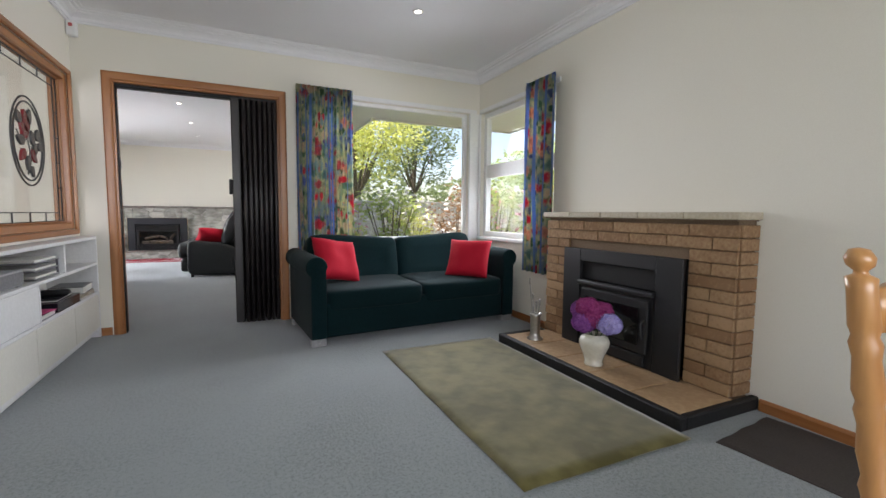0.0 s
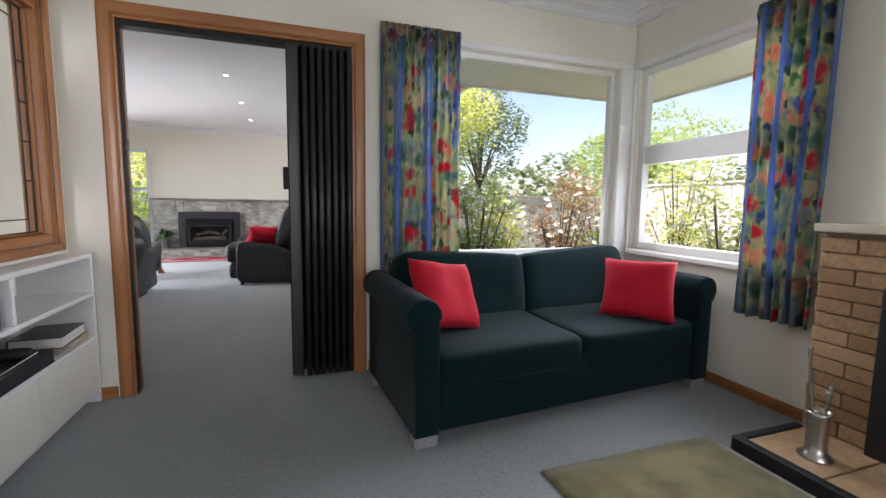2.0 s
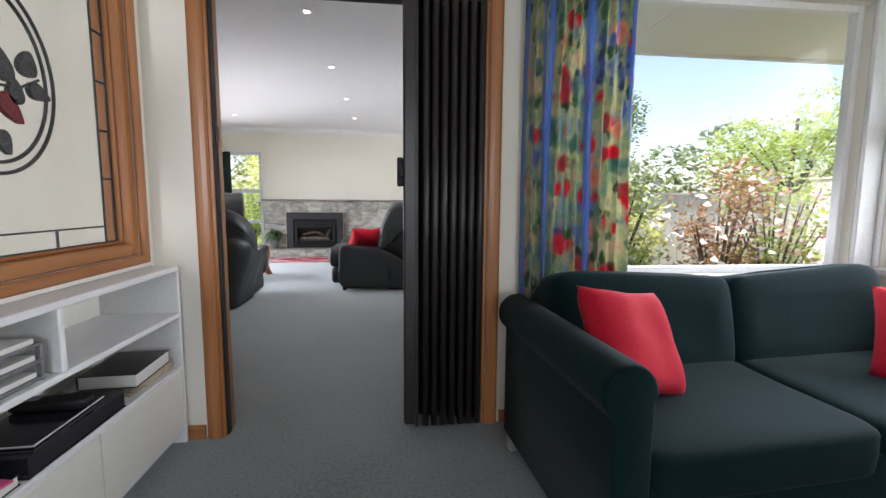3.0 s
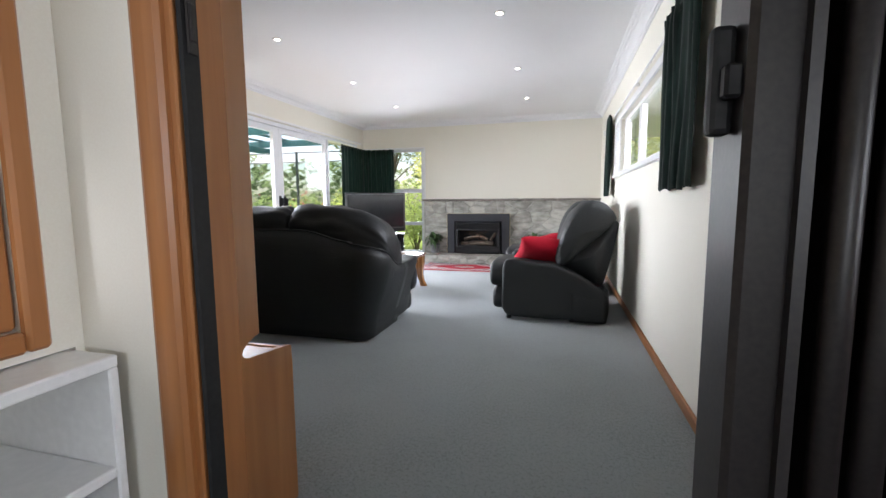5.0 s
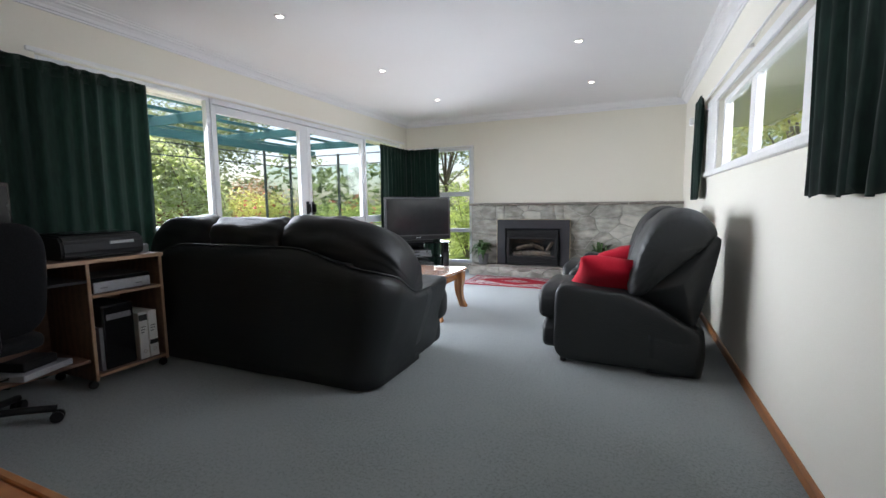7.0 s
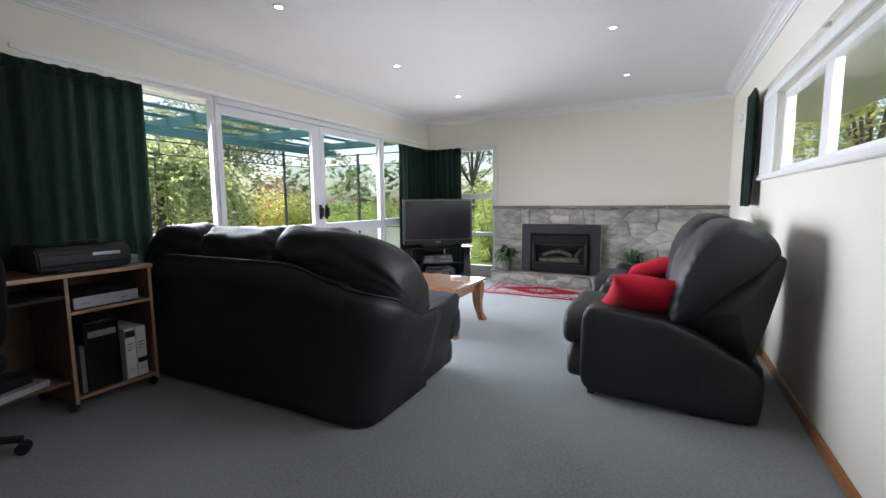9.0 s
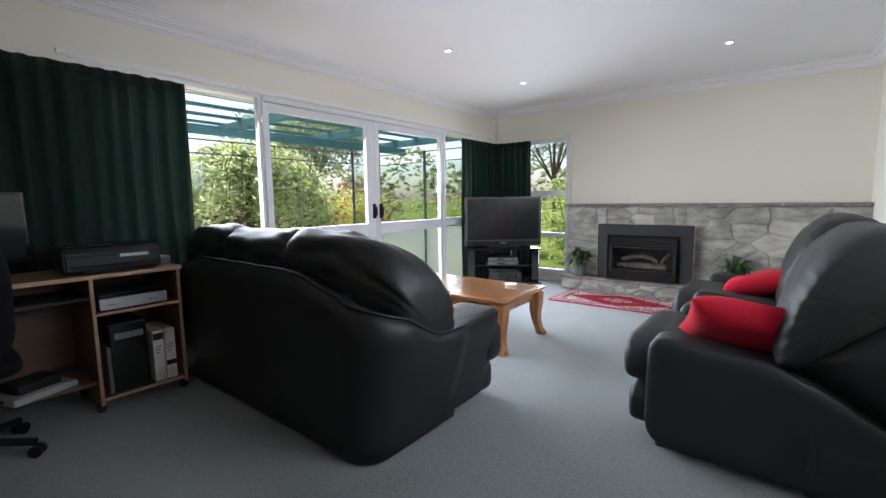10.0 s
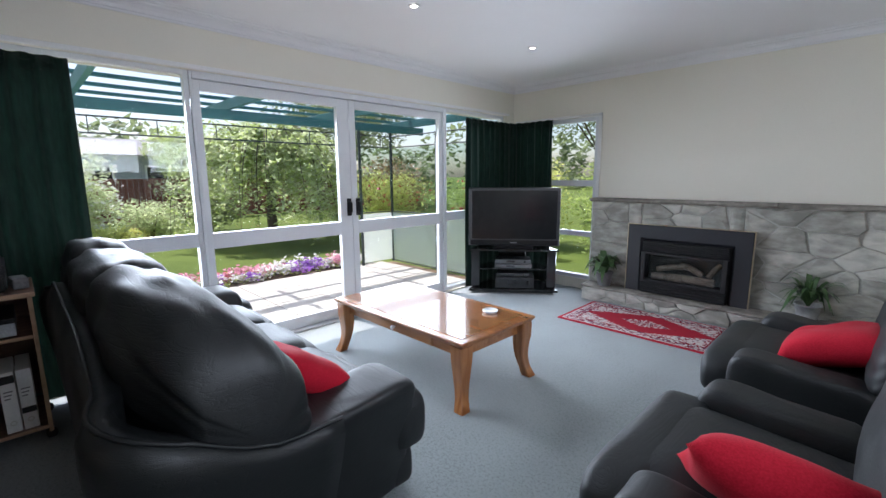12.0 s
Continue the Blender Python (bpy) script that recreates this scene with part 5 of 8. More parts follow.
def leather_sofa(x, y, rz, label):
    s = thing("leather_sofa", x, y, 0, rz, label, "sofa")
    hw, depth = 0.985, 0.955

    def arm_top(yy):
        return 0.765 - 0.225 * smooth01((yy + 0.10) / 0.54) + 0.03 * smooth01((yy - 0.6) / 0.3)

    def shell_top(xx, yy):
        return 0.835 - 0.085 * smooth01((abs(xx) - 0.45) / 0.42) if yy < 0.001 else arm_top(yy) - 0.005
    bm, welt = shell_bm(hw, 0.14, 0.60, shell_top, 0.09, 0.03, 0.105)
    shell = part("shell", bm, M_LEATHER, s, smooth=True)
    tube_ob("welt", welt, 0.007, M_LEATHER, shell)
    part("base", box_bm(-hw + 0.10, hw - 0.10, 0.06, depth - 0.10, 0.05, 0.30, 0.02, 2), M_LEATHER, s)
    for sd in (-1, 1):
        part("arm", arm_bm(sd * (hw - 0.145), 0.152, 0.10, depth + 0.005, arm_top, 2 + sd, sd * 0.11), M_LEATHER, s, smooth=True)
        part("arm_front_pad", puff_bm(0.128, 0.085, 0.13, 0.55, 0.5, 28, 18, pose(sd * (hw - 0.075), depth - 0.005, 0.34), 0.008, 5.0, 5 + sd), M_LEATHER, s, smooth=True)
        part("arm_foot_pad", puff_bm(0.12, 0.07, 0.105, 0.55, 0.5, 28, 16, pose(sd * (hw - 0.11), depth - 0.03, 0.135), 0.008, 5.0, 9 + sd), M_LEATHER, s, smooth=True)
    seat_feet(s, hw, (0.10, depth - 0.12))
    back = [(0.13, 0.42), (0.06, 0.62), (0.035, 0.80), (0.04, 0.93), (0.105, 1.005), (0.20, 1.015), (0.30, 0.975), (0.375, 0.87), (0.41, 0.72), (0.40, 0.56), (0.34, 0.42), (0.23, 0.38)]
    for i in (-1, 0, 1):
        part("seat_cushion", puff_bm(0.262, 0.34, 0.095, 0.5, 0.32, 36, 16, pose(i * 0.52, depth * 0.62, 0.40, 3, 0, 0), 0.010, 5.0, i + 3.5), M_LEATHER, s, smooth=True)
        part("footrest_pad", puff_bm(0.26, 0.085, 0.105, 0.6, 0.35, 32, 16, pose(i * 0.52, depth - 0.045, 0.345), 0.008, 5.0, i + 7.5), M_LEATHER, s, smooth=True)
        part("footrest_pad", puff_bm(0.26, 0.075, 0.09, 0.6, 0.35, 32, 16, pose(i * 0.52, depth - 0.065, 0.150), 0.008, 5.0, i + 11.5), M_LEATHER, s, smooth=True)

        def shoulder(u, p, i=i):
            # the outer pads slope off in a full shoulder and come forward over the arms
            t = max(0.0, (u * i + 0.25) / 1.25) if i else 0.0
            drop = 0.44 * (1 - math.sqrt(max(0.0, 1 - t * t)))
            return Vector((p.x, p.y + 0.12 * t * t, 0.42 + (p.z - 0.42) * (1 - drop)))
        cx, w = (i * 0.695, 0.395) if i else (0.0, 0.315)
        part("back_cushion", pad_bm(back, cx, w, 84, 40, 7.0, 2.0 + i * 3.1, 0.010, 0.020, shoulder, (i > -1, i < 1)), M_LEATHER, s, smooth=True)
    return s


def recliner(x, y, rz, label):
    s = thing("recliner", x, y, 0, rz, label, "armchair", "recliner chairs")
    hw, depth = 0.455, 0.96

    def arm_top(yy):
        return 0.315 + 0.20 * smooth01((yy + 0.02) / 0.46) + 0.045 * smooth01((yy - 0.5) / 0.4)

    bm, welt = shell_bm(hw - 0.005, 0.05, 0.30, lambda xx, yy: 0.33 if yy < 0.001 else arm_top(yy) - 0.01, 0.04, 0.0)
    part("shell", bm, M_LEATHER, s, smooth=True)
    part("base", box_bm(-hw + 0.07, hw - 0.07, 0.06, depth - 0.12, 0.05, 0.30, 0.02, 2), M_LEATHER, s)
    wedge = [(0.40, 0.485), (0.22, 0.40), (0.075, 0.325), (0.03, 0.36), (-0.035, 0.62), (-0.075, 0.84), (-0.055, 0.875), (0.0, 0.86), (0.16, 0.72), (0.34, 0.56)]
    part("back_body", pad_bm(wedge, 0.0, hw - 0.03, 64, 20, 16.0, 1.0, 0.0, 0.002), M_LEATHER, s, smooth=True)
    for sd in (-1, 1):
        part("arm", arm_bm(sd * (hw - 0.09), 0.095, 0.01, depth - 0.085, arm_top, 2 + sd, sd * 0.012), M_LEATHER, s, smooth=True)
    part("seat_cushion", puff_bm(0.285, 0.40, 0.105, 0.45, 0.32, 36, 18, pose(0, depth * 0.575, 0.385, 4, 0, 0), 0.008, 5.0, 1.5), M_LEATHER, s, smooth=True)
    part("footrest_pad", puff_bm(0.40, 0.10, 0.125, 0.6, 0.34, 40, 18, pose(0, depth - 0.055, 0.385), 0.008, 5.0, 7.5), M_LEATHER, s, smooth=True)
    part("footrest_pad", puff_bm(0.40, 0.085, 0.105, 0.55, 0.34, 40, 16, pose(0, depth - 0.07, 0.17), 0.008, 5.0, 11.5), M_LEATHER, s, smooth=True)
    seat_feet(s, hw, (0.10, depth - 0.14))
    back = [(0.42, 0.47), (0.425, 0.60), (0.375, 0.79), (0.305, 0.93), (0.21, 1.02), (0.10, 1.04), (-0.005, 1.0), (-0.06, 0.92), (-0.05, 0.855), (0.06, 0.75), (0.21, 0.61), (0.34, 0.48)]

    def taper(u, p):
        return Vector((p.x * (1 - 0.13 * smooth01((p.z - 0.80) / 0.26)), p.y, p.z))
    part("back_cushion", pad_bm(back, 0.0, hw - 0.005, 96, 44, 7.0, 4.0 + y, 0.004, 0.007, taper), M_LEATHER, s, smooth=True)
    return s


leather_sofa(-1.455, 6.70, 0, "black-green leather three-seat sofa with plump back pads")
recliner(1.268, 8.05, 90, "black-green leather recliner armchair with a red cushion")
recliner(1.268, 9.24, 90, "black-green leather recliner armchair near the stone hearth")
cushion(0.735, 7.80, 0.455, 0.46, 0.36, 0.15, 54, 8, 12, 9.0, "red fabric scatter cushion on a leather recliner")
cushion(0.74, 9.22, 0.44, 0.46, 0.42, 0.16, -72, -4, -90, 13.0, "red fabric scatter cushion on a leather recliner")
cushion(-0.76, 7.30, 0.455, 0.44, 0.38, 0.15, -58, 4, 184, 17.0, "red fabric scatter cushion on the leather sofa")

# ---- coffee table ----
M_TABLE_X = wood("polished_cherry_along_x", (0.24, 0.082, 0.022), (0.40, 0.16, 0.05), 0, 7, 0.22, 0.8)
M_TABLE_Z = wood("polished_cherry_upright", (0.24, 0.082, 0.022), (0.40, 0.16, 0.05), 2, 7, 0.25, 0.6)
M_TOPGLASS = noisy("table_glass_over_cherry", (0.22, 0.085, 0.026), (0.36, 0.15, 0.05), 16, 0.03, spec=0.8, coat=1.0, stretch=(0.15, 1, 1))
ct = thing("coffee_table", -1.385, 8.61, 0, 0, "cherry wood coffee table with glass inset top", "coffee table")
TX, TY, TH = 0.665, 0.355, 0.415


def table_top():
    bm = bmesh.new()
    prof = [(0.0, -0.034), (0.012, -0.032), (0.016, -0.022), (0.024, -0.018), (0.026, -0.006), (0.020, 0.0)]
    rings = []
    for o, z in prof:
        rings.append([bm.verts.new((sx * (TX - 0.026 + o), sy * (TY - 0.026 + o), TH + z)) for sx, sy in ((-1, -1), (1, -1), (1, 1), (-1, 1))])
    for a, b in zip(rings, rings[1:]):
        for i in range(4):
            bm.faces.new((a[i], a[(i + 1) % 4], b[(i + 1) % 4], b[i]))
    bm.faces.new(rings[0][::-1])
    bm.faces.new(rings[-1])
    return bm


part("tabletop", table_top(), M_TABLE_X, ct)
part("glass_inset", box_bm(-TX + 0.055, TX - 0.055, -TY + 0.055, TY - 0.055, TH + 0.0005, TH + 0.004, 0.001), M_TOPGLASS, ct, "clear glass sheet over the wood")
for sx in (-1, 1):
    part("apron_end", box_bm(sx * (TX - 0.075) - 0.01, sx * (TX - 0.075) + 0.01, -TY + 0.08, TY - 0.08, TH - 0.115, TH - 0.034, 0.003), M_TABLE_X, ct)
for sy in (-1, 1):
    part("apron_side", box_bm(-TX + 0.08, TX - 0.08, sy * (TY - 0.075) - 0.01, sy * (TY - 0.075) + 0.01, TH - 0.115, TH - 0.034, 0.003), M_TABLE_X, ct)
    dr = part("drawer_front", box_bm(-0.36, 0.36, sy * (TY - 0.06) - 0.008, sy * (TY - 0.06) + 0.006, TH - 0.108, TH - 0.042, 0.003), M_TABLE_X, ct)
    bm = lathe([(0, 0), (0.008, 0), (0.006, 0.01), (0.014, 0.018), (0.012, 0.026), (0, 0.028)], 14)
    bmesh.ops.transform(bm, matrix=pose(0.0, sy * (TY - 0.053), TH - 0.075, -90 * sy, 0, 0), verts=bm.verts[:])
    part("knob", bm, M_CHROME, dr, "dull metal knob", True)


def leg_bm(sx, sy):
    bm = bmesh.new()
    rings = []
    n = 12
    for i in range(n + 1):
        v = i / n
        z = (TH - 0.036) * v
        w = 0.030 + 0.020 * smooth01((v - 0.1) / 0.85) + 0.006 * (1 - smooth01(v / 0.18))
        out = 0.036 * (1 - v) ** 2.2 - 0.012 * math.sin(math.pi * min(1, v / 0.75))
        cx, cy = sx * (TX - 0.062 + out), sy * (TY - 0.062 + out)
        rings.append([bm.verts.new((cx + a * w, cy + b * w, z)) for a, b in ((-1, -0.8), (-0.8, -1), (0.8, -1), (1, -0.8), (1, 0.8), (0.8, 1), (-0.8, 1), (-1, 0.8))])
    for a, b in zip(rings, rings[1:]):
        for i in range(8):
            bm.faces.new((a[i], a[(i + 1) % 8], b[(i + 1) % 8], b[i]))
    bm.faces.new(rings[0][::-1])
    bm.faces.new(rings[-1])
    return bm


for sx in (-1, 1):
    for sy in (-1, 1):
        part("leg", leg_bm(sx, sy), M_TABLE_Z, ct)
co = thing("coaster", -0.97, 8.80, TH + 0.0042, 0, "small white dish on the coffee table", "dish")
part("dish", lathe([(0, 0), (0.045, 0), (0.055, 0.016), (0.052, 0.018), (0.042, 0.006), (0, 0.006)], 24), M_WHITE, co, "", True)

# ---- television on its stand ----
M_TVGLASS = noisy("dark_tv_screen", (0.018, 0.019, 0.021), (0.024, 0.025, 0.027), 10, 0.14, spec=0.6)
M_TVBODY = noisy("charcoal_tv_case", (0.05, 0.052, 0.056), (0.08, 0.082, 0.088), 90, 0.4)
M_GLOSSBLACK = noisy("gloss_black", (0.008, 0.008, 0.009), (0.014, 0.014, 0.015), 40, 0.1, coat=0.5)
tv = thing("television", -2.10, 10.60, 0.508, 38.0, "large dark flat television on a black stand", "television")
part("case", box_bm(-0.51, 0.51, -0.005, 0.10, 0.03, 0.685, 0.012, 3), M_TVBODY, tv)
part("rear_case", box_bm(-0.40, 0.40, 0.10, 0.20, 0.08, 0.60, 0.03, 3), M_BLACK, tv)
part("screen", box_bm(-0.475, 0.475, -0.009, -0.0045, 0.11, 0.655, 0.002), M_TVGLASS, tv, "dark glass screen")
part("speaker_bar", box_bm(-0.49, 0.49, -0.012, -0.0045, 0.04, 0.095, 0.003), M_BLACK, tv, "black speaker strip")
part("badge", box_bm(-0.04, 0.04, -0.0145, -0.0122, 0.063, 0.072, 0.001), M_SILVER, tv, "small silver badge")
part("stand_foot", box_bm(-0.22, 0.22, -0.02, 0.16, 0.0, 0.03, 0.006), M_BLACK, tv)
ts = thing("tv_stand", -2.10, 10.60, 0, 38.0, "black glass television stand with media boxes", "tv stand")


def trapezoid(hw_front, hw_back, y0, y1, z0, z1, bevel=0.004):
    bm = bmesh.new()
    pts = [(-hw_front, y0), (hw_front, y0), (hw_back, y1), (-hw_back, y1)]
    lo = [bm.verts.new((*p, z0)) for p in pts]
    hi = [bm.verts.new((*p, z1)) for p in pts]
    bm.faces.new(lo[::-1])
    bm.faces.new(hi)
    for i in range(4):
        bm.faces.new((lo[i], lo[(i + 1) % 4], hi[(i + 1) % 4], hi[i]))
    bmesh.ops.bevel(bm, geom=bm.edges[:], offset=bevel, segments=2, affect="EDGES")
    return bm


part("bottom_shelf", trapezoid(0.50, 0.36, -0.10, 0.36, 0.02, 0.05), M_GLOSSBLACK, ts)
part("middle_shelf", trapezoid(0.44, 0.33, -0.02, 0.34, 0.262, 0.274), M_GLOSSBLACK, ts)
part("top_shelf", trapezoid(0.50, 0.36, -0.08, 0.36, 0.486, 0.506), M_GLOSSBLACK, ts)
for sd in (-1, 1):
    part("side_post", box_bm(sd * 0.43 - 0.05, sd * 0.43 + 0.05, -0.02, 0.12, 0.0505, 0.4855, 0.012, 2), M_GLOSSBLACK, ts)
    part("foot", box_bm(sd * 0.40 - 0.03, sd * 0.40 + 0.03, 0.0, 0.06, 0.0, 0.02), M_BLACK, ts)
part("rear_post", box_bm(-0.16, 0.16, 0.32, 0.35, 0.0505, 0.4855, 0.005), M_GLOSSBLACK, ts)
part("foot", box_bm(-0.04, 0.04, 0.28, 0.34, 0.0, 0.02), M_BLACK, ts)


def media_box(lx, ly, z, w, d, h, m_body, m_front, label):
    p = pose(-2.10, 10.60, 0, 0, 0, 38.0) @ Vector((lx, ly, z))
    b = thing("media_player", p.x, p.y, p.z, 38.0, label, "media player", "boxes on the television stand")
    part("body", box_bm(-w / 2, w / 2, 0, d, 0.005, h, 0.003), m_body, b)
    part("front_panel", box_bm(-w / 2, w / 2, -0.006, -0.0005, 0.006, h - 0.001, 0.002), m_front, b)
    part("display", box_bm(-w * 0.18, w * 0.05, -0.008, -0.0062, h * 0.4, h * 0.75, 0.0005), M_TVGLASS, b)
    part("knob", box_bm(w * 0.3, w * 0.36, -0.010, -0.0062, h * 0.35, h * 0.75, 0.002), m_body, b)
    for sx in (-1, 1):
        part("foot", box_bm(sx * w * 0.4 - 0.012, sx * w * 0.4 + 0.012, 0.02, d - 0.02, 0.0, 0.005), M_BLACK, b)


media_box(0, 0.0, 0.2745, 0.42, 0.25, 0.045, M_GREYPL, M_GREYPL, "grey disc player on the middle shelf")
media_box(0, 0.02, 0.3200, 0.40, 0.22, 0.055, M_BLACK, M_GREYPL, "grey fronted recorder stacked on a player")
media_box(0.02, -0.05, 0.0505, 0.44, 0.30, 0.13, M_BLACK, M_GLOSSBLACK, "black audio receiver on the lower shelf")
media_box(0.0, -0.02, 0.1810, 0.36, 0.24, 0.04, M_BLACK, M_GLOSSBLACK, "slim black player stacked on the receiver")

# ---- gas fire in the stone wall ----
gf = thing("gas_fire", -0.455, 11.08, 0.16, 0, "black inset gas fire with brass trim and logs", "fireplace")
GX0, GX1, GZ_0, GZ_1 = -0.995, 0.085, 0.162, 0.842


def gp(name, *bx, m=None, bevel=0.004, label=""):
    return under(bars(name, [bx], m or M_STEEL, None, label, bevel), gf)


M_BRASS = noisy("pale_brass", (0.62, 0.53, 0.36), (0.72, 0.63, 0.45), 60, 0.3, metal=1.0)
M_GASFRAME = noisy("charcoal_enamel", (0.020, 0.021, 0.025), (0.030, 0.031, 0.036), 160, 0.42, relief=0.06, relief_d=0.0006)
M_LOG = noisy("ceramic_log", (0.06, 0.042, 0.03), (0.17, 0.125, 0.095), 25, 0.9, relief=0.6, relief_d=0.006, big=6, spread=0.4)
for bx in ((GX0, GX0 + 0.007, 11.045, 11.075, GZ_0, GZ_1), (GX1 - 0.007, GX1, 11.045, 11.075, GZ_0, GZ_1), (GX0 + 0.0072, GX1 - 0.0072, 11.045, 11.075, GZ_1 - 0.007, GZ_1)):
    gp("brass_edge", *bx, m=M_BRASS, bevel=0.001, label="pale brass edge strip")
a0, a1, b1 = GX0 + 0.008, GX1 - 0.008, GZ_1 - 0.008


def gas_surround():
    """One mitred frame of three sides with a sloping inner lip."""
    bm = bmesh.new()
    rings = []
    for x, z in ((0, 0), (0, 1), (1, 1), (1, 0)):
        ring = []
        for w, yy in ((0.0, 11.08), (0.0, 11.048), (0.004, 11.044), (0.125, 11.040), (0.130, 11.044), (0.153, 11.066), (0.153, 11.08)):
            ring.append(bm.verts.new((a0 + w if x == 0 else a1 - w, yy, GZ_0 if z == 0 else b1 - w)))
        rings.append(ring)
    for a, b in zip(rings, rings[1:]):
        for q in range(6):
            bm.faces.new((a[q], a[q + 1], b[q + 1], b[q]))
        bm.faces.new((a[6], a[0], b[0], b[6]))
    bm.faces.new(rings[0])
    bm.faces.new(rings[3])
    bmesh.ops.recalc_face_normals(bm, faces=bm.faces[:])
    return bm


under(part("surround", gas_surround(), M_GASFRAME, None, "charcoal enamelled surround"), gf)
f0, f1, ftop = a0 + 0.156, a1 - 0.156, b1 - 0.156
gp("firebox_back", f0, f1, 11.20, 11.215, GZ_0 + 0.002, ftop, m=M_BLACK)
gp("firebox_side", f0, f0 + 0.01, 11.03, 11.199, GZ_0 + 0.002, ftop, m=M_BLACK)
gp("firebox_side", f1 - 0.01, f1, 11.03, 11.199, GZ_0 + 0.002, ftop, m=M_BLACK)
gp("firebox_floor", f0 + 0.011, f1 - 0.011, 11.02, 11.199, GZ_0 + 0.002, 0.285, m=M_BLACK)
gp("firebox_top", f0 + 0.011, f1 - 0.011, 11.03, 11.199, ftop - 0.1, ftop, m=M_BLACK)
for k in range(5):
    gp("louvre", f0 + 0.005, f1 - 0.005, 11.005 + 0.004 * k, 11.03, ftop - 0.018 - k * 0.019, ftop - 0.008 - k * 0.019, bevel=0.003)
for k in range(4):
    gp("louvre", f0 + 0.005, f1 - 0.005, 10.995 + 0.004 * k, 11.019, GZ_0 + 0.012 + k * 0.026, GZ_0 + 0.026 + k * 0.026, bevel=0.003)
for bx in ((f0 + 0.002, f0 + 0.045, 10.99, 11.029, 0.275, ftop - 0.10), (f1 - 0.045, f1 - 0.002, 10.99, 11.029, 0.275, ftop - 0.10), (f0 + 0.0455, f1 - 0.0455, 10.985, 11.02, 0.275, 0.30), (f0 + 0.0455, f1 - 0.0455, 10.985, 11.02, ftop - 0.125, ftop - 0.10)):
    gp("glass_frame", *bx, bevel=0.006)
gl = gp("door_glass", f0 + 0.047, f1 - 0.047, 11.003, 11.006, 0.302, ftop - 0.127, m=M_GLASS, bevel=0)
gl.visible_shadow = False
for i, (lx0, ly0, lz0, lx1, ly1, lz1, r) in enumerate(((-0.75, 11.12, 0.32, -0.20, 11.10, 0.33, 0.04), (-0.70, 11.08, 0.40, -0.42, 11.15, 0.45, 0.03), (-0.30, 11.08, 0.40, -0.50, 11.15, 0.46, 0.028), (-0.25, 11.10, 0.38, -0.17, 11.15, 0.50, 0.026))):
    tube = tube_ob("log", [(lx0, ly0, lz0), ((lx0 + lx1) / 2, (ly0 + ly1) / 2 - 0.01, (lz0 + lz1) / 2 + 0.012), (lx1, ly1, lz1)], r, M_LOG, None, "pale ceramic log")
    under(tube, gf)

# the stone chimney wall: mortar core, slab shelf and raised hearth (the stones follow below)
M_STONE = noisy("grey_green_schist", (0.23, 0.225, 0.195), (0.50, 0.485, 0.43), 9, 0.75, stretch=(0.8, 1, 1.8), relief=0.6, relief_d=0.012, big=3, spread=0.35, by_object=0.35, detail=9)
M_STONEMORTAR = noisy("pale_grey_mortar", (0.36, 0.35, 0.32), (0.46, 0.45, 0.41), 90, 0.9, relief=0.4, relief_d=0.003)
sw_ = thing("stone_fireplace", 0.03, 11.2, 0, label="grey crazy-paved stone chimney wall with shelf and hearth", category="fireplace")
SW0, SW1 = -1.425, 1.488
under(bars("core", [(SW0, GX0 + 0.16, 11.13, 11.269, 0, 1.045), (GX1 - 0.16, SW1, 11.13, 11.269, 0, 1.045), (GX0 + 0.16, GX1 - 0.16, 11.13, 11.269, 0.70, 1.045), (GX0 + 0.16, GX1 - 0.16, 11.225, 11.269, 0.0, 0.70)], M_STONEMORTAR, None, "", 0), sw_)


def rough_slab(x0, x1, y0, y1, z0, z1, seed, nx=40, amp=0.012):
    """A split stone slab with an uneven front edge."""
    bm = bmesh.new()
    rows = []
    for i in range(nx + 1):
        x = x0 + (x1 - x0) * i / nx
        a = amp * noise.noise(Vector((x * 5, seed, 0)))
        b = amp * noise.noise(Vector((x * 7, seed, 5)))
        c = amp * 0.5 * noise.noise(Vector((x * 3, seed, 9)))
        rows.append([bm.verts.new(p) for p in ((x, y1, z0), (x, y0 + 0.012 + a, z0 + c), (x, y0 + b, z0 + (z1 - z0) * 0.4 + c), (x, y0 + 0.004 + a, z1 - 0.006 + c), (x, y0 + 0.014 + a, z1 + c), (x, y1, z1))])
    for p, q in zip(rows, rows[1:]):
        for k in range(6):
            bm.faces.new((p[k], p[(k + 1) % 6], q[(k + 1) % 6], q[k]))
    bm.faces.new(rows[0])
    bm.faces.new(rows[-1][::-1])
    return bm


M_SLAB = noisy("brown_grey_slate", (0.15, 0.135, 0.115), (0.30, 0.27, 0.235), 14, 0.75, relief=0.5, relief_d=0.006, big=2, spread=0.35)
for k, (a, b) in enumerate(((SW0 - 0.02, -0.62), (-0.614, 0.20), (0.206, 0.83), (0.836, SW1))):
    under(part("shelf_slab", rough_slab(a, b, 11.075, 11.268, 1.047, 1.083, k * 3.3), M_SLAB, None, "brown-grey slate shelf slab"), sw_)
HF = 10.905
under(bars("hearth_core", [(SW0 + 0.06, SW1, HF + 0.02, 11.128, 0, 0.135)], M_STONEMORTAR, None, "", 0), sw_)
for k, (a, b) in enumerate(((SW0 + 0.02, -0.75), (-0.744, -0.10), (-0.094, 0.55), (0.556, 1.0), (1.006, SW1))):
    under(part("hearth_slab", rough_slab(a, b, HF - 0.012, 11.128, 0.137, 0.160, 20 + k * 2.1), M_SLAB, None, "flat grey hearth slab"), sw_)


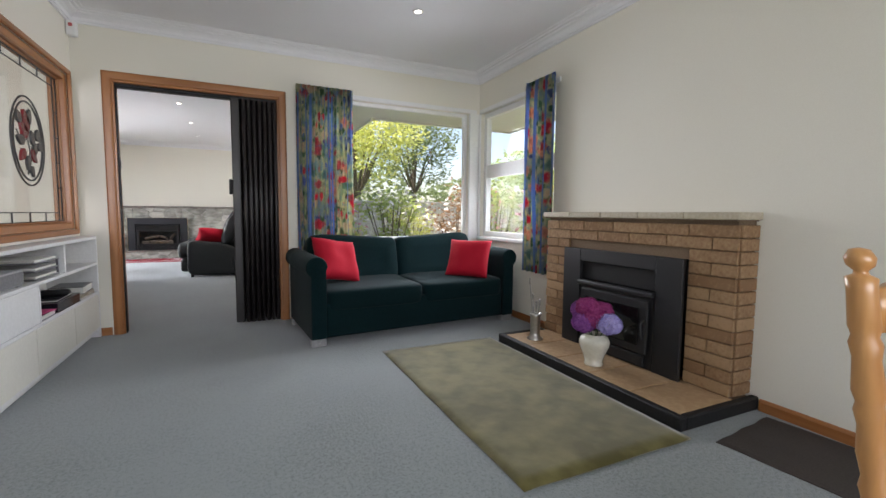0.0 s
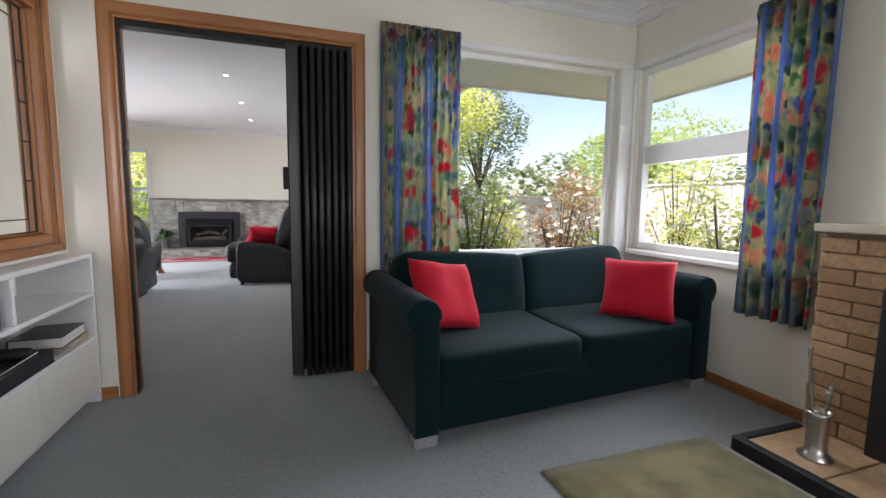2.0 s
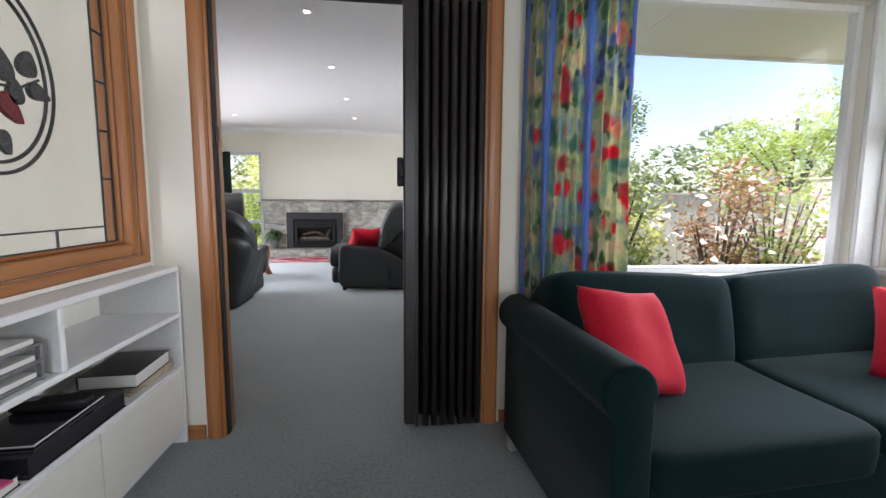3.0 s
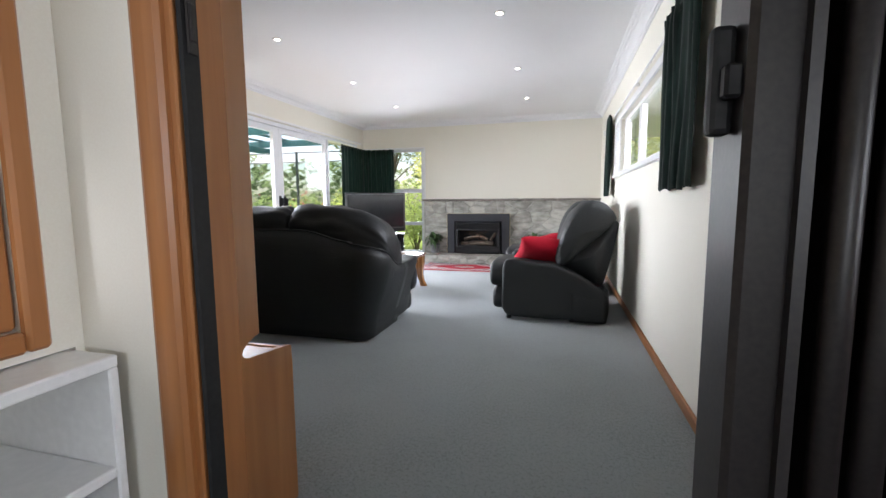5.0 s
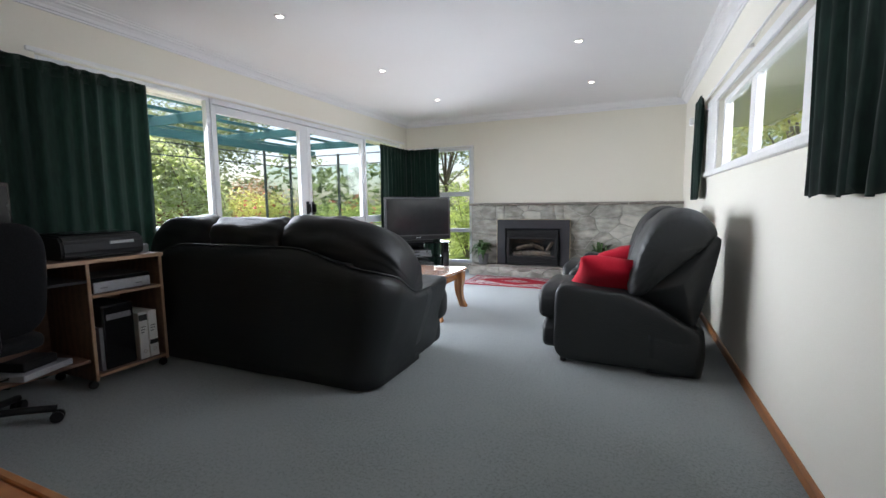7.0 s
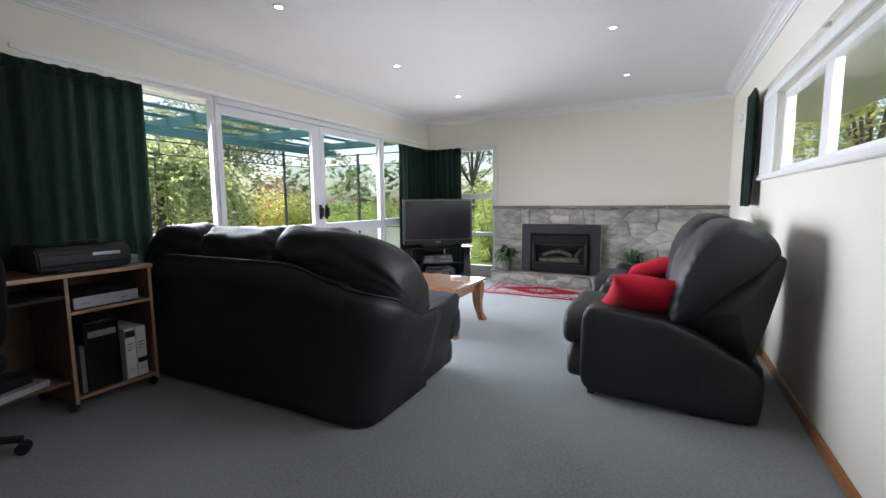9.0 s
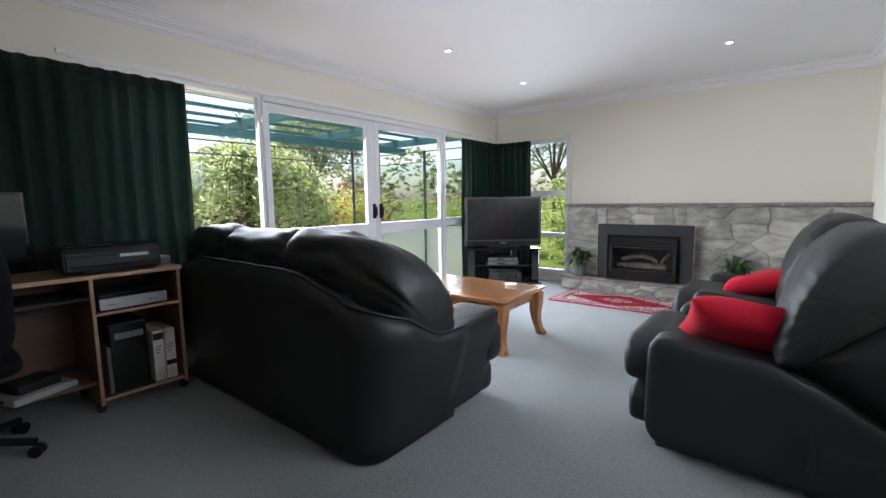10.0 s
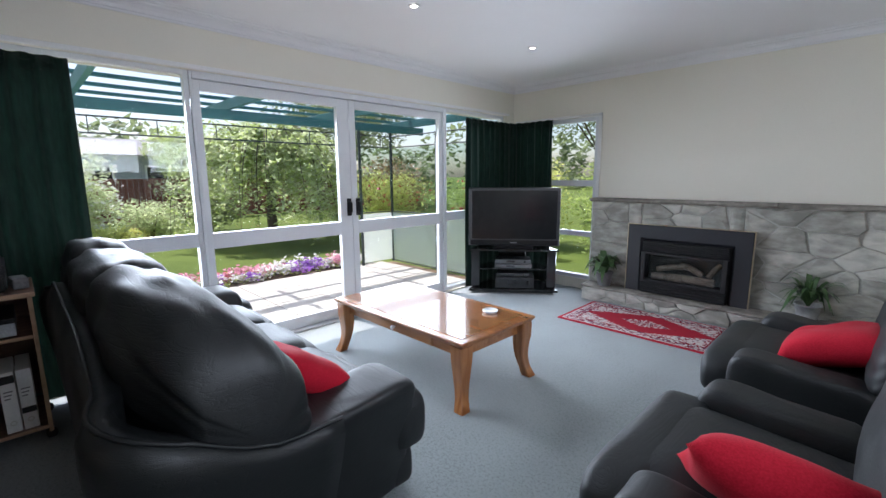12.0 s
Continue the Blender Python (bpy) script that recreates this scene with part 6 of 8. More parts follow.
# ---- pot plants ----
def strap_leaf(bm, base, ang, ln, wd, rise, droop, seed):
    """A long arching leaf with a folded midrib."""
    n = 7
    prev = None
    for i in range(n + 1):
        t = i / n
        r = ln * t * 0.85
        z = rise * math.sin(min(1.0, t * 1.25) * math.pi / 2) - droop * t * t
        w = wd * math.sin(math.pi * (0.12 + 0.88 * t) ** 0.8) * 0.5 + 0.0015
        c = Vector((base[0] + r * math.cos(ang), base[1] + r * math.sin(ang), base[2] + z))
        side = Vector((-math.sin(ang), math.cos(ang), 0))
        cur = [bm.verts.new(c + side * w + Vector((0, 0, w * 0.35))), bm.verts.new(c), bm.verts.new(c - side * w + Vector((0, 0, w * 0.35)))]
        if prev:
            bm.faces.new((prev[0], prev[1], cur[1], cur[0]))
            bm.faces.new((prev[1], prev[2], cur[2], cur[1]))
        prev = cur


def plant(x, y, z, pot_m, pot_r, pot_h, leaves, ln, wd, rise, seed, label):
    rnd = random.Random(seed)
    p = thing("pot_plant", x, y, z, 0, label, "plant", "pot plants on the hearth")
    part("pot", lathe([(0, 0), (pot_r * 0.7, 0), (pot_r * 0.75, 0.01), (pot_r, pot_h * 0.9), (pot_r * 1.06, pot_h * 0.9), (pot_r * 1.06, pot_h), (pot_r * 0.95, pot_h), (pot_r * 0.9, pot_h * 0.85), (0, pot_h * 0.85)], 24), pot_m, p, "", True)
    for i in range(leaves):
        bm = bmesh.new()
        a = i * 2.4 + rnd.uniform(-0.3, 0.3)
        k = rnd.uniform(0.6, 1.1)
        strap_leaf(bm, (0, 0, pot_h * 0.85), a, ln * k, wd * rnd.uniform(0.8, 1.2), rise * rnd.uniform(0.5, 1.15), rise * rnd.uniform(0.3, 1.0), i)
        part("leaf", bm, M_LEAFG, p, "", True)
    return p


M_POTW = noisy("white_black_pot", (0.05, 0.05, 0.05), (0.72, 0.72, 0.70), 3.5, 0.4, big=4)
plant(-1.20, 11.01, 0.162, M_GREYPL, 0.085, 0.15, 26, 0.26, 0.075, 0.24, 4, "leafy green pot plant on the stone hearth")
plant(0.48, 11.01, 0.162, M_POTW, 0.085, 0.14, 34, 0.27, 0.035, 0.27, 8, "bushy green pot plant on the stone hearth")

# ---- patterned rug ----
def persian_mat():
    m, nt, b = mat("red_persian_pattern")
    tc = nt.nodes.new("ShaderNodeTexCoord")
    sep = nt.nodes.new("ShaderNodeSeparateXYZ")
    nt.links.new(tc.outputs["Object"], sep.inputs[0])

    def mth(op, a, bb=None, c=None):
        n = nt.nodes.new("ShaderNodeMath")
        n.operation = op
        for i, v in enumerate((a, bb, c)):
            if v is None:
                continue
            if isinstance(v, (int, float)):
                n.inputs[i].default_value = v
            else:
                nt.links.new(v, n.inputs[i])
        return n.outputs[0]
    ax = mth("ABSOLUTE", sep.outputs[0])
    ay = mth("ABSOLUTE", sep.outputs[1])
    dx = mth("SUBTRACT", 0.67, ax)
    dy = mth("SUBTRACT", 0.37, ay)
    edge = mth("MINIMUM", dx, dy)
    cv = nt.nodes.new("ShaderNodeCombineXYZ")
    nt.links.new(ax, cv.inputs[0])
    nt.links.new(ay, cv.inputs[1])
    v = nt.nodes.new("ShaderNodeTexVoronoi")
    v.inputs["Scale"].default_value = 62.0
    nt.links.new(cv.outputs[0], v.inputs["Vector"])
    n2 = node(nt, "ShaderNodeTexNoise", Scale=26.0, Detail=4.0)
    nt.links.new(cv.outputs[0], n2.inputs["Vector"])
    sepc = nt.nodes.new("ShaderNodeSeparateColor")
    nt.links.new(v.outputs["Color"], sepc.inputs[0])
    RED, DRED, CREAM, NAVY, PINK = (0.34, 0.02, 0.035), (0.20, 0.012, 0.025), (0.52, 0.46, 0.44), (0.15, 0.07, 0.11), (0.42, 0.14, 0.16)
    field = ramp(nt, sepc.outputs[0], [(0.0, CREAM), (0.25, DRED), (0.42, CREAM), (0.6, PINK), (0.8, NAVY), (0.9, CREAM)])
    field.node.color_ramp.interpolation = "CONSTANT"
    border = ramp(nt, sepc.outputs[1], [(0.0, NAVY), (0.3, CREAM), (0.55, DRED), (0.75, CREAM), (0.9, PINK)])
    border.node.color_ramp.interpolation = "CONSTANT"
    # a central diamond medallion with wavy edge
    dia = mth("ADD", mth("MULTIPLY", ax, 1.45), mth("MULTIPLY", ay, 3.1))
    dia = mth("ADD", dia, mth("MULTIPLY", n2.outputs["Fac"], 0.35))

    def mixc(fac, a, bb):
        mx = nt.nodes.new("ShaderNodeMix")
        mx.data_type = "RGBA"
        nt.links.new(fac, mx.inputs["Factor"])
        for i, vv in (("A", a), ("B", bb)):
            if isinstance(vv, tuple):
                mx.inputs[i].default_value = (*vv, 1)
            else:
                nt.links.new(vv, mx.inputs[i])
        return mx.outputs["Result"]
    c = mixc(mth("LESS_THAN", dia, 1.02), field, RED)
    c = mixc(mth("LESS_THAN", dia, 0.50), c, field)
    c = mixc(mth("LESS_THAN", edge, 0.135), c, DRED)
    c = mixc(mth("LESS_THAN", edge, 0.125), c, border)
    c = mixc(mth("LESS_THAN", edge, 0.04), c, CREAM)
    c = mixc(mth("LESS_THAN", edge, 0.03), c, RED)
    nt.links.new(c, b.inputs["Base Color"])
    b.inputs["Roughness"].default_value = 0.95
    b.inputs["Specular IOR Level"].default_value = 0.1
    bump(nt, b, n2.outputs["Fac"], 0.3, 0.003)
    return m


prug = solid("patterned_rug", slab_soft(-0.67, 0.67, -0.37, 0.37, 0.010, 11.0), persian_mat(), "red and cream patterned hearth rug on the carpet", "rug", smooth=True)
prug.location = (-0.565, 10.50, 0)

# ---- dark green curtains ----
curtain("green_curtain", [(-2.53, 5.55), (-2.53, 6.92)], 0.03, 1.995, 13, 0.034, 3.0, M_GREENVELVET, "dark green velvet curtain drawn back from the terrace doors", "green curtains")
curtain("green_curtain", [(-2.53, 10.27), (-2.53, 11.10), (-2.44, 11.18), (-1.99, 11.18)], 0.03, 1.96, 14, 0.032, 8.0, M_GREENVELVET, "dark green velvet curtain round the window corner", "green curtains")
curtain("green_curtain", [(1.435, 6.06), (1.435, 6.74)], 1.10, 2.06, 6, 0.030, 5.0, M_GREENVELVET, "short dark green curtain at the high window", "green curtains")
curtain("green_curtain", [(1.42, 9.36), (1.42, 9.80)], 1.10, 2.03, 5, 0.030, 9.0, M_GREENVELVET, "short dark green curtain at the high window", "green curtains")
rl = thing("curtain_track", 1.44, 7.9, 2.0, label="white curtain track over the high window", category="curtain track")
under(tube_ob("track", [(1.455, 6.0, 2.0), (1.455, 9.86, 2.0)], 0.009, M_WHITE), rl)
for yy in (6.02, 7.9, 9.84):
    under(bars("bracket", [(1.45, 1.489, yy - 0.012, yy + 0.012, 1.988, 2.012)], M_WHITE), rl)
under(part("finial", puff_bm(0.018, 0.024, 0.018, 0.8, 0.8, 14, 8, pose(1.455, 9.88, 2.0)), M_WHITE, None, "", True), rl)
wk = thing("wall_sensor", 1.485, 10.55, 1.98, label="small white sensor fixed to the wall", category="sensor")
part("housing", box_bm(-0.035, 0.004, -0.035, 0.035, -0.03, 0.05, 0.012, 3), M_WHITE, wk)

# ---- orange timber hall cupboard beside the doorway ----
cb = thing("timber_cupboard", -0.40, 4.8, 0, 0, "orange timber cupboard with a deeper scooped lower bin", "cupboard")
UX0, UX1, UY0 = -0.66, -0.012, 4.575
M_UNIT = wood("orange_pine_panel", (0.42, 0.165, 0.052), (0.60, 0.27, 0.10), 2, 3.0, 0.35, 0.3)


def scoop_side(x0, x1):
    """Side panel: tall and shallow above, deeper below, with a scooped notch between."""
    out = [(UY0, 0.0), (5.125, 0.0), (5.125, 0.50), (5.121, 0.556), (5.112, 0.561), (5.0, 0.574), (4.915, 0.584), (4.897, 0.591), (4.888, 0.602),
           (4.893, 0.615), (4.91, 0.628), (4.935, 0.638), (4.965, 0.645), (4.965, 1.98), (UY0, 1.98)]
    bm = bmesh.new()
    f = [bm.verts.new((x1, *p)) for p in out]
    b = [bm.verts.new((x0, *p)) for p in out]
    bm.faces.new(f)
    bm.faces.new(b[::-1])
    for i in range(len(out)):
        bm.faces.new((f[i], b[i], b[(i + 1) % len(out)], f[(i + 1) % len(out)]))
    return bm


for a, b in ((UX1 - 0.02, UX1), (UX0, UX0 + 0.02)):
    under(part("side_panel", scoop_side(a, b), M_UNIT, None), cb)
for nm, bx in (("top_panel", (UX0 + 0.02, UX1 - 0.02, UY0, 4.965, 1.96, 1.98)), ("back_panel", (UX0 + 0.02, UX1 - 0.02, UY0, UY0 + 0.012, 0.02, 1.96)), ("door", (UX0 + 0.022, UX1 - 0.021, 4.945, 4.963, 0.63, 1.958)),
               ("bin_shelf", (UX0 + 0.02, UX1 - 0.02, UY0 + 0.012, 5.105, 0.530, 0.548)), ("bin_front", (UX0 + 0.02, UX1 - 0.02, 5.106, 5.124, 0.03, 0.552)), ("bin_base", (UX0 + 0.02, UX1 - 0.02, UY0 + 0.012, 5.105, 0.03, 0.05))):
    under(bars(nm, [bx], M_UNIT, None, "", 0.003), cb)

# ---- computer desk ----
M_DESK = wood("brown_desk_laminate", (0.11, 0.06, 0.038), (0.21, 0.12, 0.075), 1, 5, 0.45, 0.1)
M_DESKEDGE = wood("pale_desk_edging", (0.32, 0.19, 0.11), (0.46, 0.30, 0.19), 1, 5, 0.5, 0.0)
dk = thing("computer_desk", -2.3, 5.85, 0, 0, "brown laminate computer desk with open compartments", "desk")
DX0, DX1 = -2.50, -2.05


def dp(name, *bx, m=None, label=""):
    return under(bars(name, [bx], m or M_DESK, None, label, 0.002), dk)


dp("desktop", DX0, DX1 - 0.001, 5.02, 6.625, 0.762, 0.785)
dp("edge_strip", DX1, DX1 + 0.006, 5.02, 6.625, 0.762, 0.785, m=M_DESKEDGE)
for yy in (5.03, 5.55, 6.17, 6.595):
    dp("side_panel", DX0, DX1 - 0.001, yy, yy + 0.018, 0.055, 0.7615)
    dp("edge_strip", DX1, DX1 + 0.005, yy, yy + 0.018, 0.055, 0.7615, m=M_DESKEDGE)
dp("shelf", DX0, DX1 - 0.001, 6.1885, 6.5945, 0.555, 0.573)
dp("edge_strip", DX1, DX1 + 0.005, 6.1885, 6.5945, 0.555, 0.573, m=M_DESKEDGE)
dp("shelf", DX0, DX1 - 0.001, 6.1885, 6.5945, 0.075, 0.093)
dp("edge_strip", DX1, DX1 + 0.005, 6.1885, 6.5945, 0.075, 0.093, m=M_DESKEDGE)
dp("shelf", DX0, DX1 - 0.03, 5.5685, 6.1695, 0.17, 0.188)
dp("keyboard_tray", DX0 + 0.10, DX1 + 0.02, 5.575, 6.163, 0.655, 0.672, m=M_BLACK, label="black sliding keyboard tray")
dp("back_panel", DX0 - 0.012, DX0 - 0.001, 5.03, 6.61, 0.10, 0.76)
for yy in (5.04, 5.56, 6.18, 6.604):
    for xx in (DX0 + 0.05, DX1 - 0.05):
        bm = bmesh.new()
        bmesh.ops.create_cone(bm, cap_ends=True, segments=14, radius1=0.024, radius2=0.024, depth=0.02, matrix=pose(xx, yy, 0.0245, 90, 0, 90))
        under(part("castor", bm, M_BLACK, None, "black castor"), dk)
        dp("castor_stem", xx - 0.006, xx + 0.006, yy - 0.006, yy + 0.006, 0.040, 0.056, m=M_BLACK)

pc = thing("computer_tower", -2.27, 6.33, 0.0935, 0, "black computer tower in the desk compartment", "computer")
part("case", box_bm(-0.19, 0.19, -0.09, 0.09, 0.004, 0.40, 0.006, 2), M_BLACK, pc)
part("front_panel", box_bm(0.191, 0.205, -0.088, 0.088, 0.006, 0.398, 0.008, 2), M_GLOSSBLACK, pc)
part("drive_bay", box_bm(0.2055, 0.208, -0.07, 0.07, 0.31, 0.345, 0.002), M_GREYPL, pc)
part("foot", box_bm(-0.15, 0.15, -0.08, 0.08, 0.0, 0.0035), M_BLACK, pc)
for i in range(2):
    bf = thing("lever_arch_file", -2.20, 6.475 + i * 0.062, 0.0935, 0, "white and black lever arch file with a label", "file", "lever arch files")
    part("box", box_bm(-0.14, 0.125, -0.028, 0.028, 0, 0.31, 0.003), M_PAPER, bf)
    part("spine", box_bm(0.1255, 0.13, -0.028, 0.028, 0, 0.31, 0.002), M_WHITE, bf)
    part("spine_band", box_bm(0.1305, 0.132, -0.027, 0.027, 0.255 - 0.17 * i, 0.295 - 0.17 * i if i == 0 else 0.115, 0.0005), M_BLACK, bf, "black spine band")
    bm = lathe([(0.008, 0), (0.013, 0), (0.013, 0.002), (0.008, 0.002), (0.008, 0)], 16)
    bmesh.ops.transform(bm, matrix=pose(0.1325, 0, 0.05, 0, 90, 0), verts=bm.verts[:])
    part("finger_ring", bm, M_CHROME, bf, "metal finger ring")
    for k in range(3):
        part("label_line", box_bm(0.1303, 0.1315, -0.018, 0.016 - 0.006 * k, 0.21 - 0.018 * k, 0.216 - 0.018 * k), M_GREYPL, bf)
bx_ = thing("media_player", -2.24, 6.375, 0.5735, 0, "silver and black recorder in the desk", "recorder")
part("body", box_bm(-0.16, 0.165, -0.165, 0.165, 0.004, 0.095, 0.004), M_BLACK, bx_)
part("front_panel", box_bm(0.166, 0.176, -0.165, 0.165, 0.006, 0.068, 0.003), M_SILVER, bx_, "silver front panel")
part("upper_panel", box_bm(0.166, 0.174, -0.165, 0.165, 0.07, 0.094, 0.003), M_GLOSSBLACK, bx_)
part("foot", box_bm(-0.14, 0.14, -0.15, 0.15, 0.0, 0.0035), M_BLACK, bx_)
for k in range(2):
    part("panel_mark", box_bm(0.1765, 0.1775, -0.13 + 0.20 * k, -0.09 + 0.20 * k, 0.03, 0.036), M_GREYPL, bx_)
sb = thing("paper_stack", -2.20, 6.235, 0.0935, 0, "grey paper file standing beside the tower", "file")
part("box", box_bm(-0.15, 0.12, -0.012, 0.012, 0, 0.27, 0.002), M_GREYPL, sb)

pt = thing("printer", -2.25, 6.31, 0.785, 0, "black inkjet printer on the desk", "printer")
prof = [(-0.15, 0.0), (0.15, 0.0), (0.165, 0.03), (0.16, 0.10), (0.13, 0.135), (-0.12, 0.15), (-0.15, 0.12)]
bm = bmesh.new()
ra = [bm.verts.new((p[0], -0.225, p[1] + 0.006)) for p in prof]
rb = [bm.verts.new((p[0], 0.225, p[1] + 0.006)) for p in prof]
bm.faces.new(ra)
bm.faces.new(rb[::-1])
for i in range(len(prof)):
    bm.faces.new((ra[i], ra[(i + 1) % 7], rb[(i + 1) % 7], rb[i]))
bmesh.ops.bevel(bm, geom=bm.edges[:], offset=0.012, segments=3, affect="EDGES")
part("body", bm, M_BLACK, pt)
part("output_tray", box_bm(0.15, 0.21, -0.15, 0.15, 0.012, 0.02, 0.003), M_BLACK, pt)
part("lid_seam", box_bm(-0.13, 0.12, -0.20, 0.20, 0.150, 0.154, 0.001), M_GLOSSBLACK, pt)
part("display", box_bm(0.162, 0.170, 0.02, 0.16, 0.082, 0.10, 0.002), M_SILVER, pt, "silver strip")
part("foot", box_bm(-0.12, 0.12, -0.2, 0.2, 0.0, 0.007), M_BLACK, pt)
lt = thing("small_box", -2.22, 6.575, 0.785, 8, "small dark grey box on the desk", "box")
part("body", box_bm(-0.06, 0.06, -0.03, 0.03, 0, 0.055, 0.006, 2), M_GREYPL, lt)

mo = thing("monitor", -2.30, 5.78, 0.785, -68, "black flat computer monitor on the desk", "monitor")
part("case", box_bm(-0.235, 0.235, -0.02, 0.02, 0.075, 0.45, 0.008, 2), M_GLOSSBLACK, mo)
part("screen", box_bm(-0.215, 0.215, 0.0205, 0.023, 0.10, 0.43, 0.001), M_TVGLASS, mo, "dark screen")
part("neck", box_bm(-0.03, 0.03, -0.045, -0.021, 0.015, 0.22, 0.006), M_BLACK, mo)
part("base", lathe([(0, 0), (0.11, 0), (0.11, 0.008), (0.04, 0.016), (0, 0.016)], 24), M_BLACK, mo, "", True)
mo.matrix_world = pose(-2.30, 5.78, 0.785, 0, 0, -68)
gm = thing("game_controller", -2.16, 5.93, 0.188, 20, "white and black electronics on the low shelf", "electronics")
part("box", box_bm(-0.10, 0.10, -0.14, 0.14, 0, 0.035, 0.006, 2), M_SILVER, gm)
part("dark_box", box_bm(-0.09, 0.06, -0.10, 0.09, 0.0355, 0.085, 0.008, 2), M_BLACK, gm)
cable = thing("cables", -2.14, 5.72, 0.188, 0, "tangled dark cables on the low desk shelf", "cables")
for k in range(4):
    pts = [(0.05 * math.sin(k + i * 0.9), -0.12 + 0.035 * i, 0.006 + 0.02 * abs(math.sin(i * 0.8 + k))) for i in range(8)]
    tube_ob("cable", pts, 0.004, M_BLACK, cable)

# ---- office chair ----
oc = thing("office_chair", -1.99, 5.63, 0, 90, "black office swivel chair at the desk", "chair")
for k in range(5):
    a = radians(90 + 72 * k + 20)
    tube_ob("base_arm", [(0, 0, 0.10), (0.15 * math.cos(a), 0.15 * math.sin(a), 0.092), (0.29 * math.cos(a), 0.29 * math.sin(a), 0.07)], 0.018, M_BLACK, oc)
    bm = bmesh.new()
    for dxy in (-0.016, 0.016):
        bmesh.ops.create_cone(bm, cap_ends=True, segments=16, radius1=0.028, radius2=0.028, depth=0.018,
                              matrix=pose(0.29 * math.cos(a), 0.29 * math.sin(a), 0.028, 0, 0, math.degrees(a)) @ pose(0, dxy, 0, 90, 0, 0))
    part("castor", bm, M_BLACK, oc)
bm = lathe([(0, 0.06), (0.035, 0.06), (0.035, 0.13), (0.022, 0.14), (0.022, 0.36), (0.06, 0.38), (0.06, 0.40), (0, 0.40)], 16)
part("gas_column", bm, M_BLACK, oc, "", True)
M_OFFICE = noisy("charcoal_chair_fabric", (0.006, 0.006, 0.007), (0.013, 0.013, 0.015), 180, 0.9, relief=0.3, relief_d=0.001, spec=0.2)
part("seat", puff_bm(0.24, 0.23, 0.045, 0.5, 0.4, 30, 12, pose(0, 0.02, 0.44)), M_OFFICE, oc, "", True)
part("backrest", puff_bm(0.215, 0.045, 0.27, 0.5, 0.55, 30, 18, pose(0, -0.25, 0.76, 8, 0, 0)), M_OFFICE, oc, "", True)
tube_ob("back_stem", [(0, -0.05, 0.39), (0, -0.24, 0.40), (0, -0.295, 0.48), (0, -0.285, 0.66)], 0.014, M_BLACK, oc)
for sd in (-1, 1):
    tube_ob("lever", [(0, 0.02, 0.395), (sd * 0.16, 0.03, 0.385), (sd * 0.20, 0.03, 0.385)], 0.006, M_CHROME, oc, "steel adjustment lever")


# ---- outside ----
def grass_mat():
    return noisy("lawn_grass", (0.07, 0.105, 0.022), (0.16, 0.21, 0.05), 60, 0.9, relief=0.6, relief_d=0.02, big=0.5, spread=0.35, spec=0.1)


M_GRASS = grass_mat()
M_PAVE = noisy("pale_concrete_paver", (0.46, 0.43, 0.39), (0.58, 0.55, 0.50), 40, 0.9, relief=0.2, relief_d=0.003, by_object=0.3, big=1.2)
M_SOIL = noisy("dark_soil", (0.035, 0.025, 0.018), (0.07, 0.05, 0.035), 25, 0.95, relief=0.8, relief_d=0.02)
M_TEALPAINT = noisy("teal_painted_timber", (0.025, 0.13, 0.135), (0.05, 0.19, 0.19), 30, 0.6, stretch=(1, 0.1, 1))
M_REDFENCE = noisy("red_brown_fence_stain", (0.14, 0.045, 0.032), (0.23, 0.085, 0.06), 12, 0.85, stretch=(1, 1, 0.1), by_object=0.3)
M_PALEFENCE = noisy("pale_grey_fence_paint", (0.50, 0.48, 0.46), (0.64, 0.62, 0.59), 12, 0.8, stretch=(1, 1, 0.1), by_object=0.3)
M_DARKMETAL = noisy("dark_green_metal", (0.02, 0.035, 0.035), (0.04, 0.06, 0.06), 50, 0.5)
M_BARK = noisy("grey_brown_bark", (0.06, 0.045, 0.035), (0.16, 0.13, 0.10), 20, 0.95, relief=0.8, relief_d=0.02, stretch=(1, 1, 0.2))
M_ROOF = noisy("grey_roofing", (0.16, 0.16, 0.165), (0.24, 0.24, 0.245), 20, 0.7, stretch=(1, 1, 1))
M_HOUSE = noisy("blue_grey_weatherboard", (0.34, 0.38, 0.42), (0.44, 0.47, 0.50), 8, 0.8)


def leaf_mat(name, c0, c1, trans=0.55):
    m, nt, b = mat(name)
    gi = nt.nodes.new("ShaderNodeNewGeometry")
    co = coords(nt)
    n = node(nt, "ShaderNodeTexNoise", Scale=1.7, Detail=2.0)
    nt.links.new(co, n.inputs["Vector"])
    ad = nt.nodes.new("ShaderNodeMath")
    ad.operation = "MULTIPLY_ADD"
    nt.links.new(gi.outputs["Random Per Island"], ad.inputs[0])
    ad.inputs[1].default_value = 0.6
    nt.links.new(n.outputs["Fac"], ad.inputs[2])
    nt.links.new(ramp(nt, ad.outputs[0], [(0.35, c0), (1.0, c1)]), b.inputs["Base Color"])
    b.inputs["Roughness"].default_value = 0.55
    tl = node(nt, "ShaderNodeBsdfTranslucent", Color=(*[min(1, v * 1.5) for v in c1], 1))
    mx = node(nt, "ShaderNodeMixShader", Fac=trans)
    nt.links.new(b.outputs[0], mx.inputs[1])
    nt.links.new(tl.outputs[0], mx.inputs[2])
    nt.links.new(mx.outputs[0], nt.nodes["Material Output"].inputs["Surface"])
    return m


